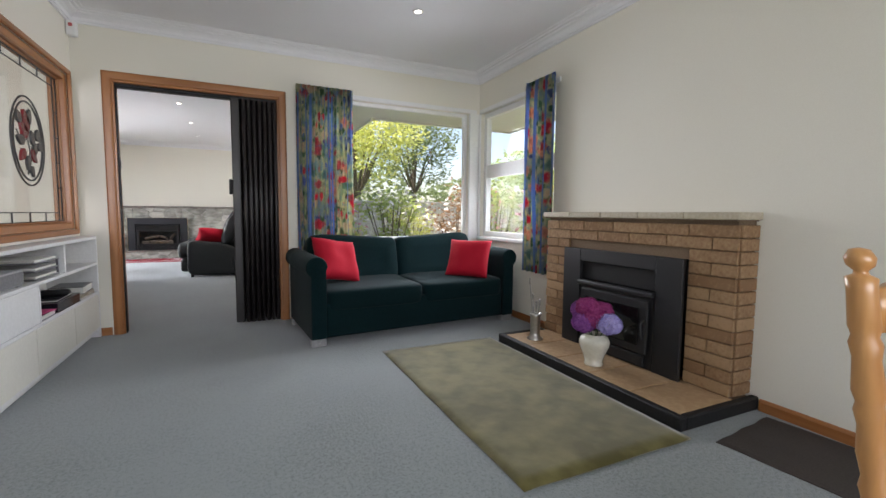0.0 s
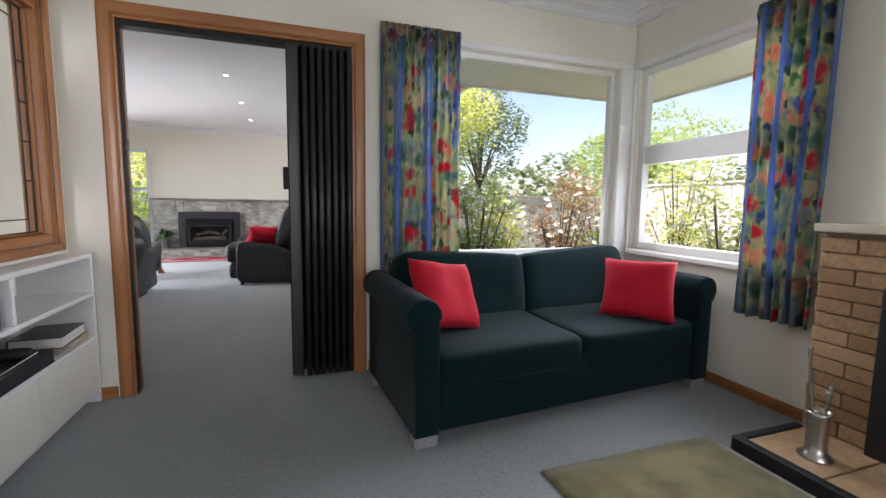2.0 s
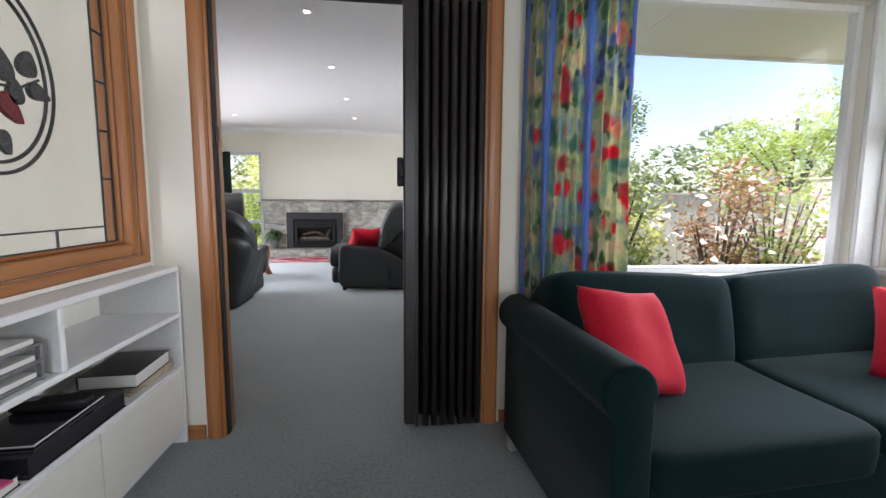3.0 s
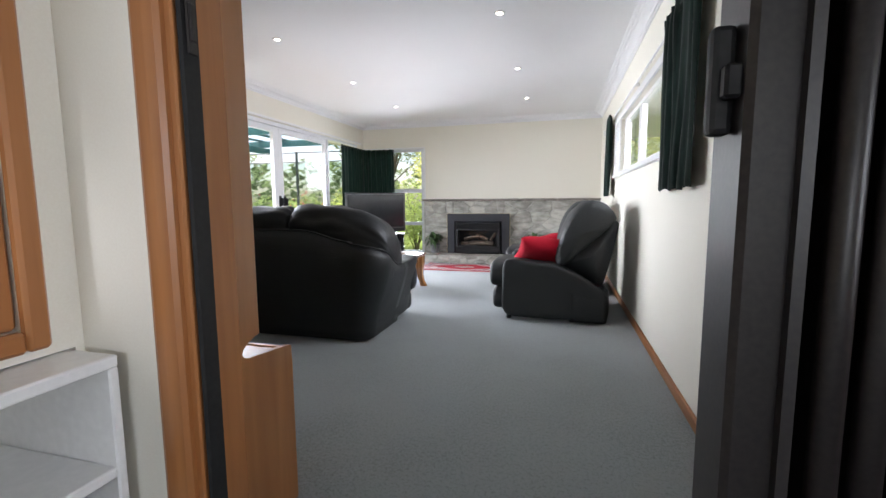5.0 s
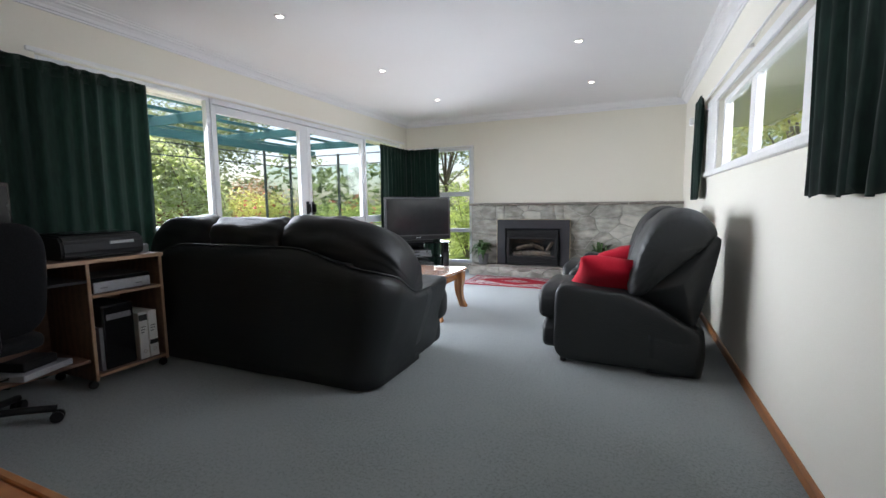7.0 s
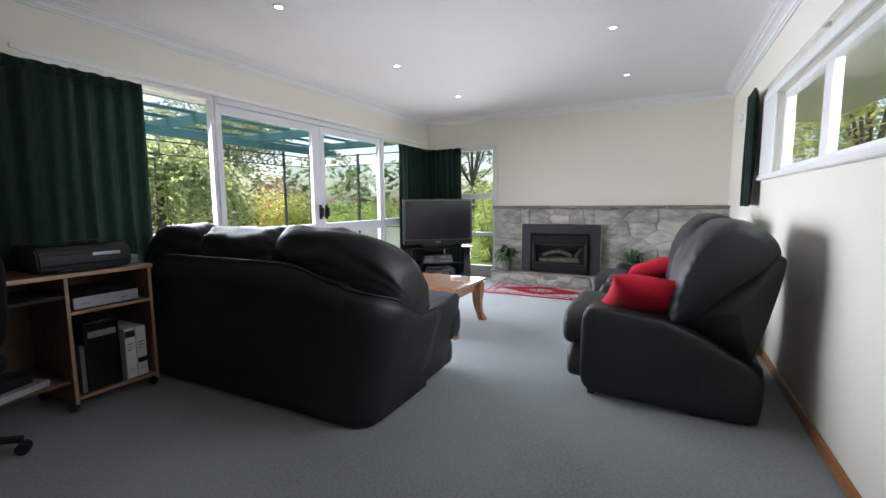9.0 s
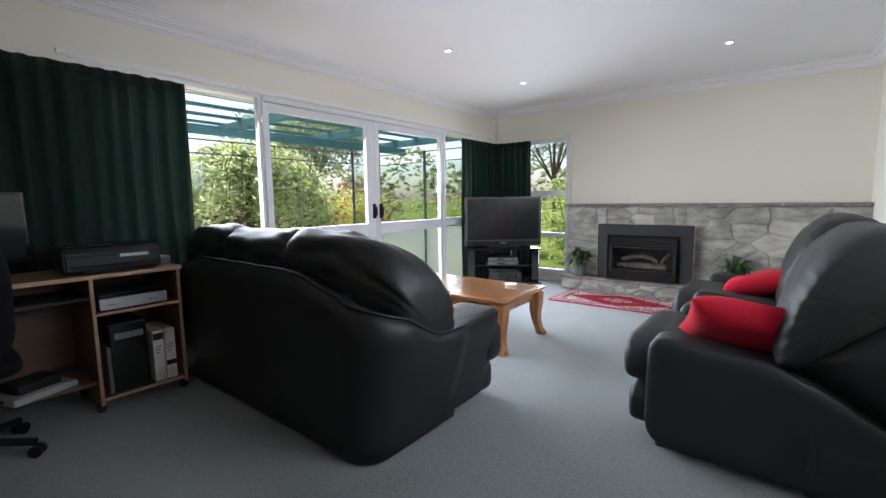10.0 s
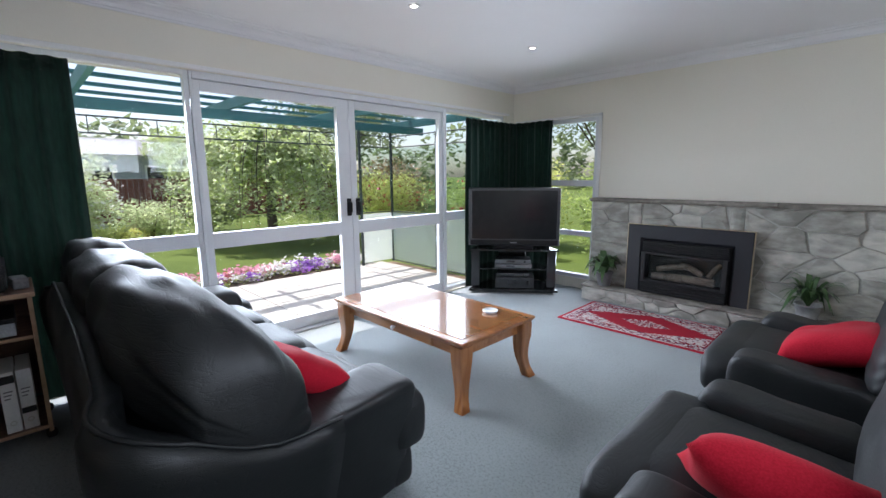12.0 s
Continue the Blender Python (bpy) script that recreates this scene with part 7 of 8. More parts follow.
M_LEAF1 = leaf_mat("bright_green_leaf", (0.14, 0.20, 0.055), (0.35, 0.43, 0.14))
M_LEAF2 = leaf_mat("deep_green_leaf", (0.065, 0.10, 0.045), (0.17, 0.215, 0.10))
M_LEAF3 = leaf_mat("silver_green_leaf", (0.17, 0.23, 0.09), (0.50, 0.55, 0.33))
M_LEAF4 = leaf_mat("yellow_green_leaf", (0.23, 0.27, 0.07), (0.50, 0.52, 0.17))
M_LEAF5 = leaf_mat("russet_leaf", (0.14, 0.07, 0.04), (0.28, 0.17, 0.09))
M_BLOOM = {k: leaf_mat(k + "_bloom", c0, c1, 0.2) for k, c0, c1 in (("pink", (0.45, 0.10, 0.20), (0.70, 0.30, 0.40)), ("white", (0.60, 0.58, 0.55), (0.80, 0.78, 0.76)), ("purple", (0.16, 0.04, 0.34), (0.34, 0.12, 0.55)),
                                                                     ("red", (0.42, 0.02, 0.05), (0.62, 0.06, 0.10)))}


def leaves_mesh(points, size, rnd, narrow=0.55, up=0.4):
    """Many small folded leaves at points; quick, from plain lists."""
    verts, faces = [], []
    for p in points:
        a, b = rnd.uniform(0, math.tau), rnd.uniform(-1, 1)
        d = Vector((math.cos(a), math.sin(a), b * 0.8)).normalized()
        s = d.cross(Vector((rnd.uniform(-1, 1), rnd.uniform(-1, 1), up + 1))).normalized()
        l = size * rnd.uniform(0.65, 1.35)
        w = l * narrow * 0.5
        n = d.cross(s) * w * 0.5
        k = len(verts)
        verts += [p - d * l * 0.5, p + s * w + n, p + d * l * 0.5, p - s * w + n]
        faces += [(k, k + 1, k + 2), (k, k + 2, k + 3)]
    me = bpy.data.meshes.new("leaves")
    me.from_pydata([tuple(v) for v in verts], [], faces)
    return me


def leaf_part(name, points, size, material, parent, seed, narrow=0.55, label="", kind=""):
    me = leaves_mesh(points, size, random.Random(seed), narrow)
    me.materials.append(material)
    ob = new(name, me)
    ob.parent = parent
    return tagged(ob, label, kind=kind)


def blob_points(blobs, n, rnd, shell=0.55):
    """Points in and near the skin of several lumps (x, y, z, rx, ry, rz)."""
    pts = []
    wts = [b[3] * b[4] + b[5] * b[3] for b in blobs]
    for b, w in zip(blobs, wts):
        for _ in range(int(n * w / sum(wts))):
            d = Vector((rnd.gauss(0, 1), rnd.gauss(0, 1), rnd.gauss(0, 1))).normalized()
            r = rnd.uniform(shell, 1.0) * (1 + 0.22 * noise.noise(d * 2.3 + Vector((b[0], b[1], b[2]))))
            pts.append(Vector((b[0] + d.x * b[3] * r, b[1] + d.y * b[4] * r, b[2] + d.z * b[5] * r)))
    return pts


def limb_mesh(paths, r0):
    bm = bmesh.new()
    for path, ra, rb in paths:
        prev = None
        n = len(path)
        for i, p in enumerate(path):
            r = ra + (rb - ra) * i / (n - 1)
            ring = [bm.verts.new((p[0] + r * math.cos(a), p[1] + r * math.sin(a), p[2])) for a in [k * math.tau / 7 for k in range(7)]]
            if prev:
                for k in range(7):
                    bm.faces.new((prev[k], prev[(k + 1) % 7], ring[(k + 1) % 7], ring[k]))
            prev = ring
    return bm


def tree(x, y, z, h, r, n, leaf, material, seed, label, name="tree", trunk=0.1, squash=0.8):
    rnd = random.Random(seed)
    t = thing(name, x, y, z, 0, label, "tree")
    paths = [([(0, 0, -0.05), (0.03, 0.02, h * 0.25), (-0.02, 0.05, h * 0.5), (0.0, 0.0, h * 0.8)], trunk, trunk * 0.35)]
    blobs = []
    for k in range(9):
        a = k * 2.4 + rnd.uniform(-0.3, 0.3)
        rr = r * rnd.uniform(0.25, 0.72)
        zz = h * rnd.uniform(0.5, 0.86)
        bx = (rr * math.cos(a), rr * math.sin(a), zz)
        paths.append(([(0, 0, h * 0.32), (bx[0] * 0.5, bx[1] * 0.5, zz * 0.8), bx], trunk * 0.45, trunk * 0.1))
        s = r * rnd.uniform(0.33, 0.5)
        blobs.append((*bx, s, s, s * squash))
    part("trunk", limb_mesh(paths, trunk), M_BARK, t, "", True)
    leaf_part("crown", blob_points(blobs, n, rnd), leaf, material, t, seed + 1)
    return t


def shrub(x, y, z, w, h, n, leaf, material, seed, label, bloom=None, bloom_n=0, bloom_size=0.06, stems=9):
    rnd = random.Random(seed)
    t = thing("shrub", x, y, z, 0, label, "shrub")
    paths, blobs = [], []
    for k in range(stems):
        a = k * 2.4 + rnd.uniform(-0.4, 0.4)
        rr = w * 0.5 * rnd.uniform(0.15, 0.8)
        zz = h * rnd.uniform(0.45, 0.85)
        paths.append(([(rnd.uniform(-0.06, 0.06), rnd.uniform(-0.06, 0.06), -0.03), (rr * 0.5 * math.cos(a), rr * 0.5 * math.sin(a), zz * 0.55), (rr * math.cos(a), rr * math.sin(a), zz)], 0.016, 0.006))
        s = w * rnd.uniform(0.16, 0.26)
        blobs.append((rr * math.cos(a), rr * math.sin(a), zz, s, s, min(s, h * 0.3)))
        blobs.append((rr * 0.7 * math.cos(a + 0.5), rr * 0.7 * math.sin(a + 0.5), zz * 0.5, s, s, h * 0.2))
    part("stems", limb_mesh(paths, 0.02), M_BARK, t, "", True)
    leaf_part("foliage", blob_points(blobs, n, rnd, 0.3), leaf, material, t, seed + 1)
    if bloom:
        leaf_part("blooms", blob_points(blobs, bloom_n, rnd, 0.95), bloom_size, M_BLOOM[bloom], t, seed + 2, 0.9, bloom + " blooms")
    return t


GZ = -0.17
solid("ground", box_bm(-400, 400, -400, 400, GZ - 0.2, GZ), M_GRASS, "green lawn and ground round the house", "ground", "structure")
# foundation under the house
solid("foundation", box_bm(-2.74, 3.59, -1.7, 11.37, GZ - 0.05, -0.121), M_MORTAR, "plain concrete foundation under the floor", "foundation", "structure")

# terrace pavers
pv = thing("terrace", -4, 9, GZ, 0, "pale concrete paver terrace outside the glazed doors", "terrace", kind="structure")
bmr = box_bm(-1.16, 1.24, -4.0, 2.25, 0.0, 0.02)
part("bed", bmr, M_MORTAR, pv)
paver = mesh_of("paver", box_bm(-0.295, 0.295, -0.295, 0.295, 0.0205, 0.06, 0.006), M_PAVE)
for i in range(4):
    for j in range(10):
        o = new("paver", paver)
        o.parent = pv
        o.location = (-0.86 + i * 0.6, -3.7 + j * 0.6, 0.0)

# petunia bed
fb = thing("flower_bed", -5.45, 8.6, GZ, 0, "bed of purple, red and white petunias beside the terrace", "flower bed", kind="stuff")
part("soil", box_bm(-0.30, 0.28, -3.4, 2.3, 0.0, 0.05, 0.02), M_SOIL, fb)
rnd = random.Random(5)
part_pts = {k: [] for k in M_BLOOM}
foliage_pts = []
for k in range(190):
    x, y = rnd.uniform(-0.26, 0.24), rnd.uniform(-3.35, 2.25)
    z = rnd.uniform(0.10, 0.20)
    kind = ("purple", "red", "pink", "white", "purple")[int((noise.noise(Vector((x * 2, y * 1.3, 0))) + 1) * 2.5 + rnd.uniform(0, 1)) % 5]
    for _ in range(22):
        part_pts[kind].append(Vector((x + rnd.gauss(0, 0.06), y + rnd.gauss(0, 0.06), z + rnd.gauss(0, 0.03))))
    for _ in range(16):
        foliage_pts.append(Vector((x + rnd.gauss(0, 0.07), y + rnd.gauss(0, 0.07), z - 0.05 + rnd.gauss(0, 0.03))))
for k, pts in part_pts.items():
    leaf_part("petals", pts, 0.055, M_BLOOM[k], fb, 3, 1.0, k + " petunia petals", "stuff")
leaf_part("foliage", foliage_pts, 0.05, M_LEAF1, fb, 8, 0.5, "", "stuff")


# weeping tree
def weeping_tree(x, y, z, seed):
    rnd = random.Random(seed)
    t = thing("weeping_tree", x, y, z, 0, "large weeping tree with drooping silver-green branches", "tree")
    paths = [([(0, 0, -0.05), (0.05, -0.03, 0.7), (-0.03, 0.04, 1.5), (0.03, 0, 2.3)], 0.13, 0.06)]
    pts1, pts2 = [], []
    for k in range(170):
        a = rnd.uniform(0, math.tau)
        reach = rnd.uniform(0.3, 1.0)
        R = 2.15 * reach * (1 + 0.2 * noise.noise(Vector((math.cos(a) * 2, math.sin(a) * 2, 3))))
        top = 2.55 + rnd.uniform(-0.25, 0.45) - 0.55 * reach
        end = rnd.uniform(0.1, 1.0) if reach > 0.6 else rnd.uniform(1.0, 1.9)
        pp = []
        for i in range(16):
            s = i / 15
            rr = R * (1 - (1 - s) ** 2.2)
            zz = 1.9 + (top - 1.9) * min(1, s * 3) if s < 0.34 else top - (top - end) * ((s - 0.34) / 0.66) ** 1.5
            pp.append(Vector((rr * math.cos(a), rr * math.sin(a), zz)))
        if k % 3 == 0:
            paths.append(([tuple(p) for p in pp], 0.022, 0.004))
        for i in range(130):
            s = rnd.uniform(0.15, 1.0) * 15
            i0 = min(14, int(s))
            p = pp[i0].lerp(pp[i0 + 1], s - i0)
            p = p + Vector((rnd.gauss(0, 0.07), rnd.gauss(0, 0.07), rnd.gauss(0, 0.06)))
            (pts1 if rnd.random() < 0.62 else pts2).append(p)
    part("trunk", limb_mesh(paths, 0.1), M_BARK, t, "", True)
    leaf_part("crown", pts1, 0.125, M_LEAF3, t, seed, 0.42, "silver-green leaves")
    leaf_part("crown", pts2, 0.125, M_LEAF1, t, seed + 1, 0.42, "bright green leaves")
    return t


weeping_tree(-9.4, 10.95, GZ, 21)
shrub(-11.2, 7.35, GZ, 2.2, 2.2, 5200, 0.085, M_LEAF3, 31, "tall pale shrub with white flowers", "white", 900, 0.09)
shrub(-11.6, 8.9, GZ, 2.4, 0.95, 4200, 0.08, M_LEAF3, 33, "low rounded silver-green shrub")
shrub(-10.6, 8.0, GZ, 1.2, 0.5, 1400, 0.07, M_LEAF4, 34, "low yellow-green border shrub")
shrub(-12.2, 10.4, GZ, 2.6, 1.5, 3800, 0.085, M_LEAF2, 35, "dense dark green shrub beside the lawn")
shrub(-8.6, 13.9, GZ, 2.8, 1.7, 4200, 0.085, M_LEAF4, 37, "bright yellow-green hedge shrub with red flowers", "red", 120, 0.1)
shrub(-7.2, 15.9, GZ, 3.0, 1.5, 4200, 0.09, M_LEAF1, 39, "leafy green garden shrub with red flowers", "red", 180, 0.1)
shrub(-10.4, 15.6, GZ, 3.0, 2.2, 4200, 0.09, M_LEAF5, 41, "tall russet leaved garden shrub")
shrub(-4.4, 14.6, GZ, 1.8, 1.9, 3600, 0.08, M_LEAF4, 43, "bright yellow-green shrub beyond the corner window")
shrub(-3.6, 13.3, GZ, 1.0, 0.7, 1400, 0.06, M_LEAF1, 44, "low flowering border plant", "pink", 200, 0.06)
shrub(-2.6, 14.2, GZ, 1.4, 2.0, 2600, 0.08, M_LEAF1, 45, "green shrub beyond the corner window")
tree(-14.5, 16.5, GZ, 6.0, 3.2, 6500, 0.16, M_LEAF2, 51, "dark green tree behind the garden")
tree(-20.0, 20.0, GZ, 7.5, 4.0, 6000, 0.2, M_LEAF2, 53, "tall dark tree behind the garden")
tree(-6.0, 21.0, GZ, 6.0, 3.0, 5500, 0.18, M_LEAF2, 55, "tall dark tree beyond the lawn")
tree(-22.0, 12.5, GZ, 4.0, 2.4, 3600, 0.16, M_LEAF1, 57, "green tree behind the fence")
tree(-2.5, 19.0, GZ, 4.0, 2.2, 3600, 0.15, M_LEAF4, 58, "yellow-green tree beyond the corner window")


# fences
def fence(x0, y0, x1, y1, h, bw, material, label, zb=GZ, cap=True):
    L = math.hypot(x1 - x0, y1 - y0)
    ang = math.degrees(math.atan2(y1 - y0, x1 - x0))
    f = thing("fence", x0, y0, zb, ang, label, "fence", kind="structure")
    n = int(L / bw)
    me = mesh_of("board", box_bm(-bw / 2 + 0.004, bw / 2 - 0.004, -0.01, 0.01, 0.03, h, 0.003), material)
    for i in range(n):
        o = new("board", me)
        o.parent = f
        o.location = ((i + 0.5) * bw, 0.004 * (i % 2), 0)
    for z in (h * 0.25, h * 0.75):
        part("rail", box_bm(0, L, 0.0145, 0.05, z - 0.04, z + 0.04), material, f)
    for i in range(int(L / 2.2) + 1):
        part("post", box_bm(i * 2.2 - 0.045, i * 2.2 + 0.045, 0.051, 0.13, -0.05, h), material, f)
    if cap:
        part("capping", box_bm(-0.02, L, -0.035, 0.05, h + 0.001, h + 0.03), material, f)
    return f


fence(-17.0, 2.0, -17.0, 22.0, 1.45, 0.16, M_REDFENCE, "red-brown stained paling fence behind the garden")
fence(1.75, 8.5, 7.4, 8.5, 1.35, 0.14, M_PALEFENCE, "pale painted paling fence behind the roses")
fence(7.4, 8.5, 7.4, -2.0, 1.6, 0.14, M_PALEFENCE, "pale painted paling fence along the side garden")

# neighbour's house
hs = thing("house", -27, 10.5, GZ, 0, "blue-grey neighbouring house behind the fence", "house", kind="structure")
part("wall", box_bm(-3, 3, -6, 6, 0, 2.6), M_HOUSE, hs)
bm = bmesh.new()
vv = [bm.verts.new(c) for c in ((-3.6, -6.6, 2.55), (3.6, -6.6, 2.55), (3.6, 6.6, 2.55), (-3.6, 6.6, 2.55), (0, -4, 3.5), (0, 4, 3.5))]
for f in ((0, 1, 4), (1, 2, 5, 4), (2, 3, 5), (3, 0, 4, 5), (3, 2, 1, 0)):
    bm.faces.new([vv[i] for i in f])
part("roof", bm, M_ROOF, hs)
for yy in (-4.2, -1.4, 1.6, 4.2):
    w = part("window", box_bm(2.98, 3.04, yy - 0.9, yy + 0.9, 1.0, 2.1, 0.01), M_WHITE, hs)
    part("pane", box_bm(3.041, 3.046, yy - 0.82, yy - 0.02, 1.08, 2.02), M_TVGLASS, w)
    part("pane", box_bm(3.041, 3.046, yy + 0.02, yy + 0.82, 1.08, 2.02), M_TVGLASS, w)

# pergola and metal screen on the terrace
pg = thing("pergola", -4.1, 8.9, GZ, 0, "teal painted timber pergola over the terrace", "pergola")
for k in range(5):
    part("rafter", box_bm(-1.75, 1.33, -3.25 + k * 1.5 - 0.025, -3.25 + k * 1.5 + 0.025, 2.33, 2.45, 0.004), M_TEALPAINT, pg)
for k in range(5):
    part("batten", box_bm(-1.60 + k * 0.56, -1.60 + k * 0.56 + 0.07, -3.6, 3.1, 2.4505, 2.485, 0.003), M_TEALPAINT, pg)
part("beam", box_bm(-1.0, -0.94, -3.5, 3.0, 2.21, 2.329, 0.004), M_TEALPAINT, pg)
for yy in (-3.2,):
    part("post", box_bm(-1.01, -0.93, yy - 0.04, yy + 0.04, 0.0, 2.209, 0.004), M_TEALPAINT, pg)

sc = thing("metal_screen", -5.05, 9.0, GZ, 0, "dark metal rail screen with glass panels round the terrace", "screen")
for z in (1.965, 2.14):
    tube_ob("rail", [(0, -3.1, z), (0, 2.17, z)], 0.010, M_DARKMETAL, sc)
    tube_ob("rail", [(0, 2.17, z), (2.25, 2.17, z)], 0.010, M_DARKMETAL, sc)
for k in range(9):
    y = -3.0 + k * 0.62
    tube_ob("spacer", [(0, y, 1.965), (0, y, 2.14)], 0.006, M_DARKMETAL, sc)
for px, py in ((0, 2.17), (1.1, 2.17), (2.2, 2.17), (0, 1.55), (0, -3.1)):
    part("post", box_bm(px - 0.018, px + 0.018, py - 0.018, py + 0.018, 0.061, 2.209 if px == 0 else 2.16, 0.003), M_DARKMETAL, sc)
M_SCREEN = glass_mat("screen_glass", (0.80, 0.86, 0.84))
M_FROST, fnt, fbs = mat("frosted_screen_glass")
fbs.inputs["Base Color"].default_value = (0.62, 0.66, 0.64, 1)
f_tl = node(fnt, "ShaderNodeBsdfTranslucent", Color=(0.75, 0.80, 0.78, 1))
f_tr = node(fnt, "ShaderNodeBsdfTransparent", Color=(0.9, 0.93, 0.92, 1))
f_m1 = node(fnt, "ShaderNodeMixShader", Fac=0.6)
f_m2 = node(fnt, "ShaderNodeMixShader", Fac=0.45)
fnt.links.new(fbs.outputs[0], f_m1.inputs[1])
fnt.links.new(f_tl.outputs[0], f_m1.inputs[2])
fnt.links.new(f_m1.outputs[0], f_m2.inputs[1])
fnt.links.new(f_tr.outputs[0], f_m2.inputs[2])
fnt.links.new(f_m2.outputs[0], fnt.nodes["Material Output"].inputs["Surface"])
for (a0, a1, b0, b1) in ((0.02, 1.08, 2.166, 2.174), (1.12, 2.18, 2.166, 2.174), (-0.004, 0.004, 1.57, 2.15)):
    for z0, z1 in ((0.10, 0.90), (0.94, 1.95)):
        g = part("pane", box_bm(a0, a1, b0, b1, z0, z1), M_FROST if z0 < 0.5 else M_SCREEN, sc)
        g.visible_shadow = False
    if a1 - a0 > 0.5:
        tube_ob("rail", [(a0, 2.17, 0.92), (a1, 2.17, 0.92)], 0.010, M_DARKMETAL, sc)
        tube_ob("rail", [(a0, 2.17, 0.08), (a1, 2.17, 0.08)], 0.012, M_DARKMETAL, sc)
tube_ob("rail", [(0, 1.55, 0.92), (0, 2.17, 0.92)], 0.010, M_DARKMETAL, sc)

# the roof, eaves and soffits of the house
for nm, bx in (("roof_family", (-1.9, 4.4, -2.4, 5.3, 2.53, 2.62)), ("roof_living", (-3.45, 2.62, 5.301, 12.0, 2.53, 2.62))):
    solid(nm, box_bm(*bx), M_ROOF, "grey roof over the house", "roof", "structure")
for nm, bx in (("soffit_front", (2.565, 4.5, 4.551, 5.45, 2.10, 2.125)), ("soffit_side", (3.591, 4.5, -1.0, 4.55, 2.10, 2.125)), ("soffit_high", (1.591, 2.56, 4.551, 12.0, 2.10, 2.125)),
               ("soffit_terrace", (-3.25, -2.741, 4.6, 12.0, 2.14, 2.165)), ("soffit_north", (-2.74, 1.59, 11.371, 12.0, 2.10, 2.125))):
    solid(nm, box_bm(*bx), M_CREAM, "cream painted eave soffit", "soffit", "structure")
for nm, bx in (("fascia_front", (2.59, 4.53, 5.451, 5.475, 2.08, 2.3)), ("fascia_side", (4.501, 4.53, -1.0, 5.45, 2.08, 2.3)), ("fascia_high", (2.561, 2.585, 5.48, 12.0, 2.08, 2.3)), ("fascia_terrace", (-3.275, -3.251, 4.6, 12.0, 2.12, 2.34))):
    solid(nm, box_bm(*bx), M_CREAM, "cream painted fascia board", "fascia", "structure")

# rose garden outside the family room
for i, (x, y, w, hh, m, bl) in enumerate(((3.2, 6.7, 1.1, 1.6, M_LEAF1, "white"), (4.2, 6.4, 1.2, 1.9, M_LEAF5, "white"), (5.1, 6.7, 1.2, 1.9, M_LEAF1, "pink"), (2.5, 7.0, 1.0, 1.5, M_LEAF4, "pink"),
                                            (5.6, 5.3, 1.2, 1.7, M_LEAF1, "white"), (5.9, 4.0, 1.2, 1.6, M_LEAF4, "pink"), (6.2, 6.5, 1.3, 2.1, M_LEAF4, "white"), (3.8, 7.4, 1.2, 1.5, M_LEAF4, "white"))):
    rs = shrub(x, y, GZ, w, hh, 1300, 0.075, m, 70 + i * 3, ("garden rose bush with pale blooms", "tall russet rose bush")[m is M_LEAF5], bl, 170, 0.075, 12)
solid("garden_path", box_bm(1.7, 7.2, 4.9, 6.0, GZ + 0.001, GZ + 0.03, 0.005), M_PAVE, "pale concrete path outside the window", "path", "structure")
tree(4.0, 12.2, GZ, 4.6, 2.3, 5200, 0.12, M_LEAF4, 91, "rounded yellow-green tree behind the fence")
tree(6.6, 14.5, GZ, 5.5, 2.2, 4600, 0.13, M_LEAF2, 93, "blue-green tree behind the fence")
tree(9.6, 11.0, GZ, 3.8, 2.2, 4600, 0.12, M_LEAF1, 95, "green tree behind the side fence")
tree(11.0, 7.2, GZ, 3.6, 2.0, 4200, 0.12, M_LEAF1, 97, "green tree behind the side fence")
tree(11.5, 4.0, GZ, 3.4, 1.8, 3600, 0.12, M_LEAF4, 99, "yellow-green tree behind the side fence")
tree(3.5, 13.8, GZ, 4.3, 1.7, 4200, 0.12, M_LEAF4, 103, "yellow-green tree seen through the high window")
tree(2.2, 16.0, GZ, 5.0, 2.4, 4200, 0.15, M_LEAF1, 101, "green tree behind the roses")
# a far belt of trees that closes the view
rnd = random.Random(77)
belt = thing("tree_belt", 0, 0, GZ, 0, "distant belt of dark green trees", "trees", kind="stuff")
bl = []
for k in range(70):
    a = k / 70 * math.tau
    rr = rnd.uniform(52, 62)
    s = rnd.uniform(3.2, 5.5)
    bl.append((rr * math.cos(a), rr * math.sin(a), s * 0.6, s, s, s * rnd.uniform(0.7, 1.1)))
leaf_part("foliage", blob_points(bl, 22000, rnd, 0.8), 0.9, M_LEAF2, belt, 5, 0.7, "", "stuff")


# ---- bricks of the family room fireplace ----
BH, BL, GAP = 0.0665, 0.262, 0.0045
brick_front = mesh_of("brick", box_bm(-0.019, 0.0, -BL / 2, BL / 2, 0, BH - GAP, 0.004), M_BRICK)
rnd = random.Random(3)
cut_cache = {}


def brick_mesh(ln):
    key = round(ln, 3)
    if key not in cut_cache:
        cut_cache[key] = mesh_of("brick", box_bm(-0.019, 0.0, -ln / 2, ln / 2, 0, BH - GAP, 0.004), M_BRICK)
    return cut_cache[key]


def lay_brick(x, y0, y1, z, rz=0.0):
    o = new("brick", brick_mesh(y1 - y0))
    o.matrix_world = pose(x, (y0 + y1) / 2, z, rnd.uniform(-0.4, 0.4), 0, rz)
    under(o, fp)
    o.location.x += 0.0


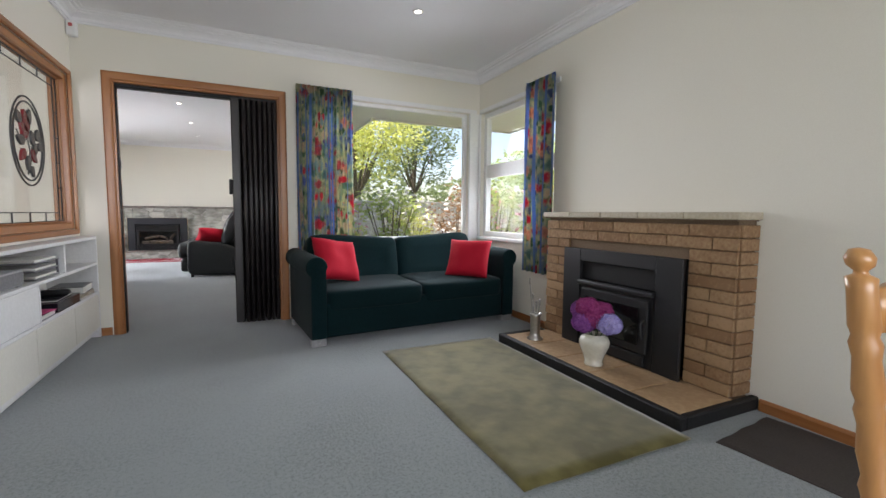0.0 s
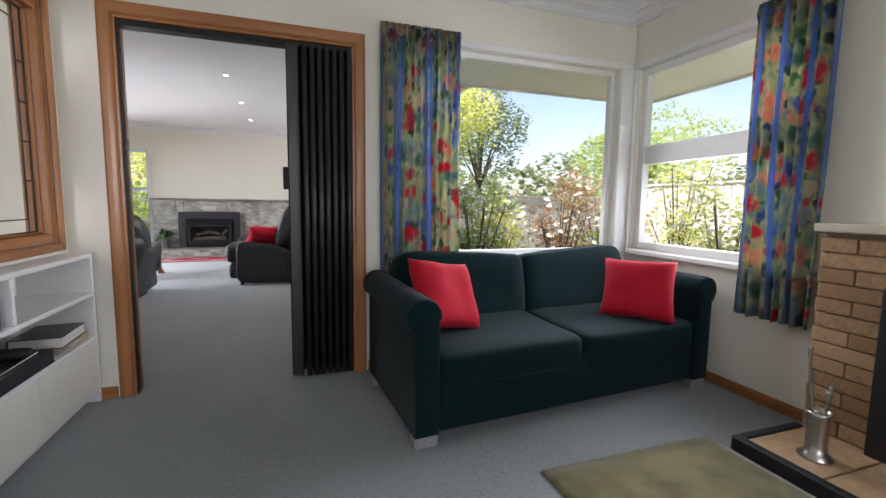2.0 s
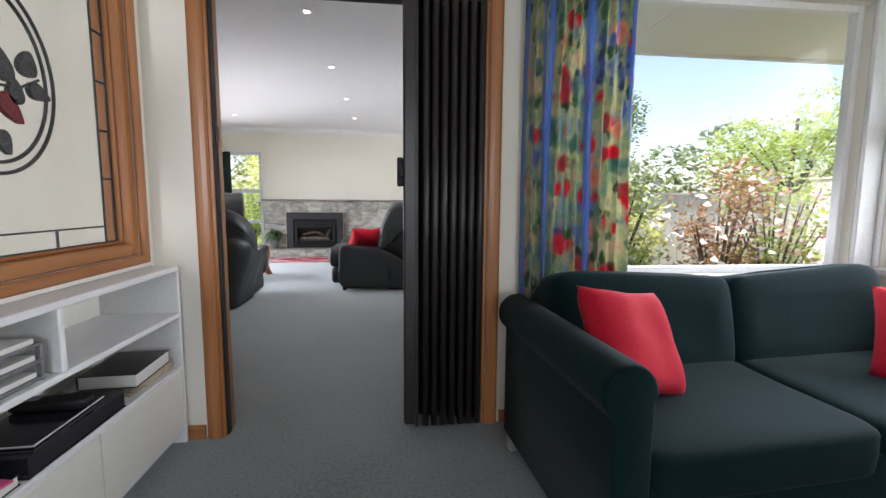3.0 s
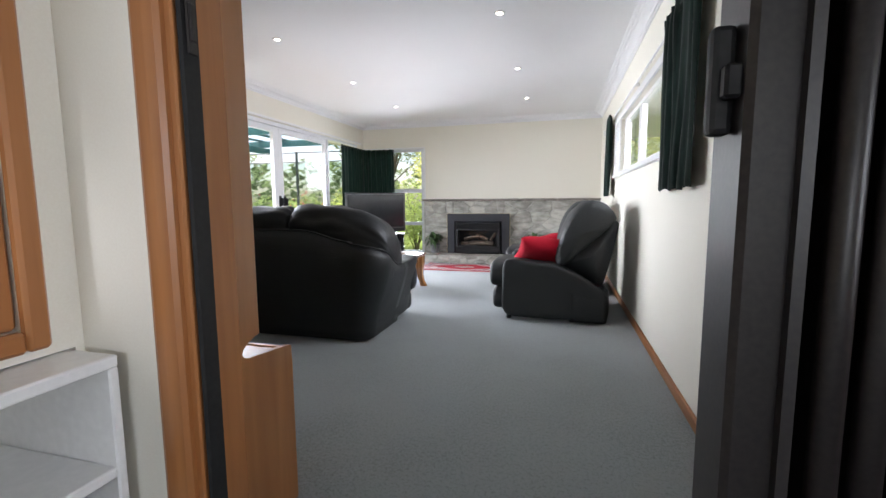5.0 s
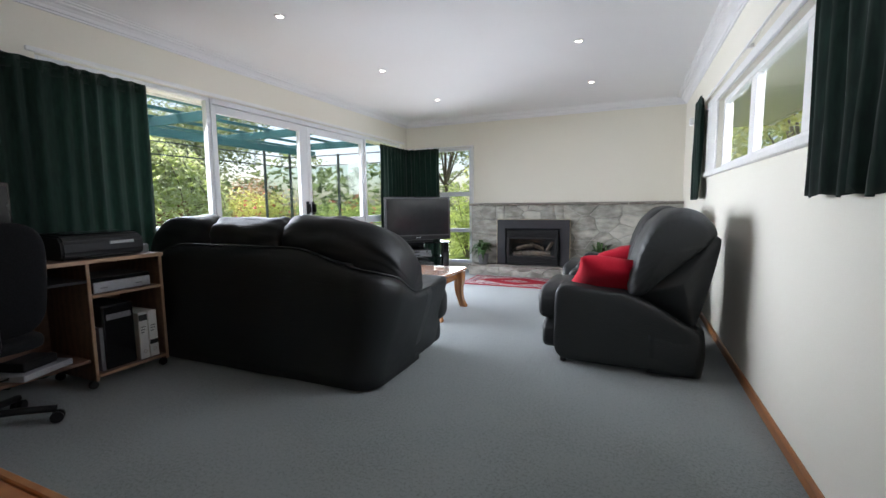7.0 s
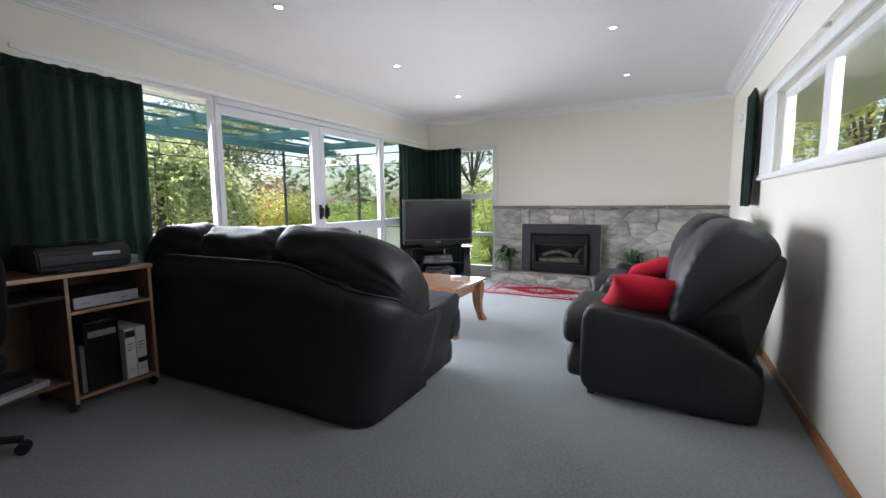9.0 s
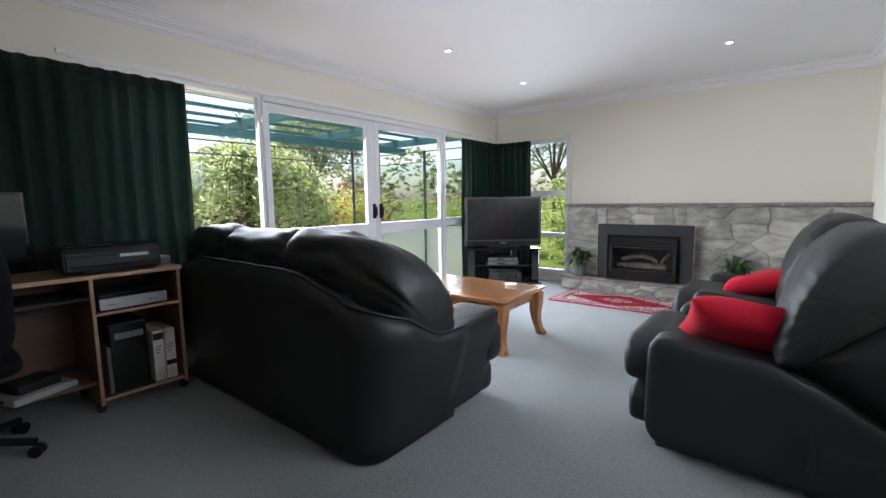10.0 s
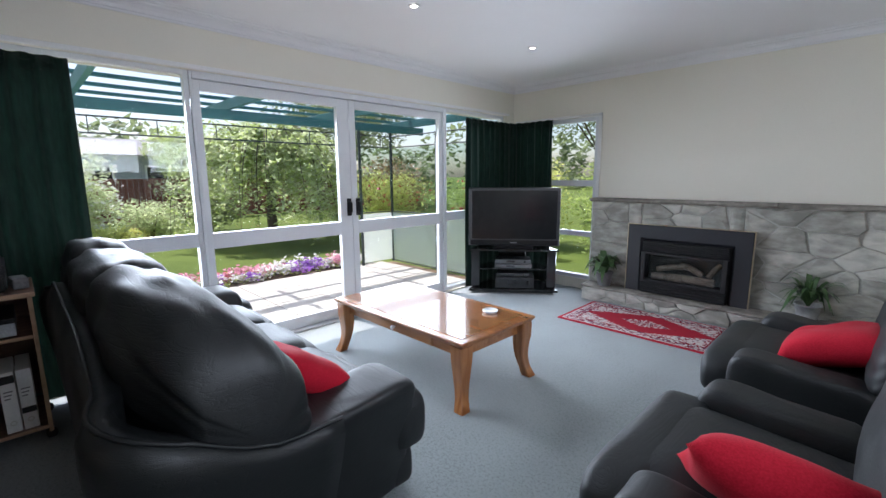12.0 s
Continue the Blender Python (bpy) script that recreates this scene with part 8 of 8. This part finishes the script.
rows = int((0.945 - HZ) / BH)
for c in range(rows):
    z = HZ + 0.004 + c * BH
    at = FY0 + (0.0 if c % 2 == 0 else -BL / 2)
    while at < FY1 - 0.01:
        a, b = max(at, FY0), min(at + BL - GAP, FY1)
        at += BL
        spans = [(a, b)]
        if z + BH > HZ and z < 0.735:
            spans = [(a, min(b, 1.876)), (max(a, 2.814), b)]
        for p, q in spans:
            if q - p > 0.02:
                lay_brick(FX - 0.001 + rnd.uniform(-0.0015, 0.0015), p, q, z)
    # the returns at both ends
    ln = 3.488 - FX
    for yy, sg in ((FY0 + 0.0115, -1), (FY1 - 0.0115, 1)):
        o = new("brick", brick_mesh(ln - 0.004))
        o.matrix_world = Matrix.Translation((FX + ln / 2, yy, z)) @ pose(0, 0, 0, 0, 0, 90 if sg < 0 else -90)
        under(o, fp)


# ---- stones of the living room chimney wall ----
def clip_poly(poly, p, n):
    """Keep the side of a polygon where (q - p) . n <= 0."""
    out = []
    for a, b in zip(poly, poly[1:] + poly[:1]):
        da, db = (a[0] - p[0]) * n[0] + (a[1] - p[1]) * n[1], (b[0] - p[0]) * n[0] + (b[1] - p[1]) * n[1]
        if da <= 0:
            out.append(a)
        if (da < 0 < db) or (db < 0 < da):
            t = da / (da - db)
            out.append((a[0] + (b[0] - a[0]) * t, a[1] + (b[1] - a[1]) * t))
    return out


def crazy_cells(x0, x1, zl, zh, n, seed, gap, squash=1.0, stretch=1.7):
    """Irregular cells of a stone wall, longer than high."""
    z0, z1 = zl * stretch, zh * stretch
    r = random.Random(seed)
    pts = []
    tries = 0
    dmin = 0.68 * math.sqrt((x1 - x0) * (z1 - z0) / n)
    while len(pts) < n and tries < 8000:
        tries += 1
        p = (r.uniform(x0, x1), r.uniform(z0, z1))
        k = dmin * r.choice((0.6, 0.85, 1.0, 1.25))
        if all(math.hypot((p[0] - q[0]) * 0.75, (p[1] - q[1]) * squash) > k for q in pts):
            pts.append(p)
    cells = []
    for i, p in enumerate(pts):
        poly = [(x0, z0), (x1, z0), (x1, z1), (x0, z1)]
        for j, q in enumerate(pts):
            if i == j:
                continue
            d = (q[0] - p[0], q[1] - p[1])
            L = math.hypot(*d)
            nrm = (d[0] / L, d[1] / L)
            mid = ((p[0] + q[0]) / 2 - nrm[0] * gap / 2, (p[1] + q[1]) / 2 - nrm[1] * gap / 2)
            poly = clip_poly(poly, mid, nrm)
            if len(poly) < 3:
                break
        if len(poly) >= 3:
            cells.append([(a, b / stretch) for a, b in poly])
    return cells


def stone_bm(poly, y_back, y_front, seed):
    """One split stone: an uneven, chamfered face over its outline."""
    r = random.Random(seed)
    pts = []
    for a, b in zip(poly, poly[1:] + poly[:1]):
        L = math.hypot(b[0] - a[0], b[1] - a[1])
        if L < 0.012:
            continue
        m = max(1, int(L / 0.07))
        for k in range(m):
            t = k / m
            w = 0.006 if k else 0.0
            pts.append((a[0] + (b[0] - a[0]) * t + r.uniform(-w, w), a[1] + (b[1] - a[1]) * t + r.uniform(-w, w)))
    if len(pts) < 3:
        return None
    cx, cz = sum(p[0] for p in pts) / len(pts), sum(p[1] for p in pts) / len(pts)
    bm = bmesh.new()
    tx, tz = r.uniform(-0.06, 0.06), r.uniform(-0.05, 0.05)
    back = [bm.verts.new((p[0], y_back, p[1])) for p in pts]

    def ring(k, y):
        out = []
        for p in pts:
            x, z = cx + (p[0] - cx) * k, cz + (p[1] - cz) * k
            out.append(bm.verts.new((x, y + tx * (x - cx) + tz * (z - cz) + 0.006 * noise.noise(Vector((x * 22, z * 22, seed))), z)))
        return out
    r1 = ring(0.99, y_front + 0.007)
    r2 = ring(0.93, y_front + 0.002)
    r3 = ring(0.50, y_front - 0.004)
    c = bm.verts.new((cx, y_front - 0.004, cz))
    n = len(pts)
    for a, b in ((back, r1), (r1, r2), (r2, r3)):
        for i in range(n):
            bm.faces.new((a[i], a[(i + 1) % n], b[(i + 1) % n], b[i]))
    for i in range(n):
        bm.faces.new((r3[i], r3[(i + 1) % n], c))
    return bm


sd = 0
for x0, x1, z0, z1, n, seed in ((SW0, GX0 + 0.10, 0.162, 1.046, 9, 12), (GX1 - 0.10, SW1, 0.162, 1.046, 32, 5), (GX0 + 0.104, GX1 - 0.104, 0.80, 1.046, 7, 9)):
    for poly in crazy_cells(x0, x1, z0, z1, n, seed, 0.009):
        sd += 1
        bm = stone_bm(poly, 11.129, 11.119 + random.Random(sd).uniform(-0.005, 0.005), sd)
        if bm:
            under(part("stone", bm, M_STONE, None), sw_)
for poly in crazy_cells(SW0 + 0.03, SW1, 0.004, 0.134, 22, 17, 0.009, 1.0, 2.0):
    sd += 1
    bm = stone_bm(poly, HF + 0.019, HF + random.Random(sd).uniform(-0.004, 0.006), sd)
    if bm:
        under(part("stone", bm, M_STONE, None), sw_)
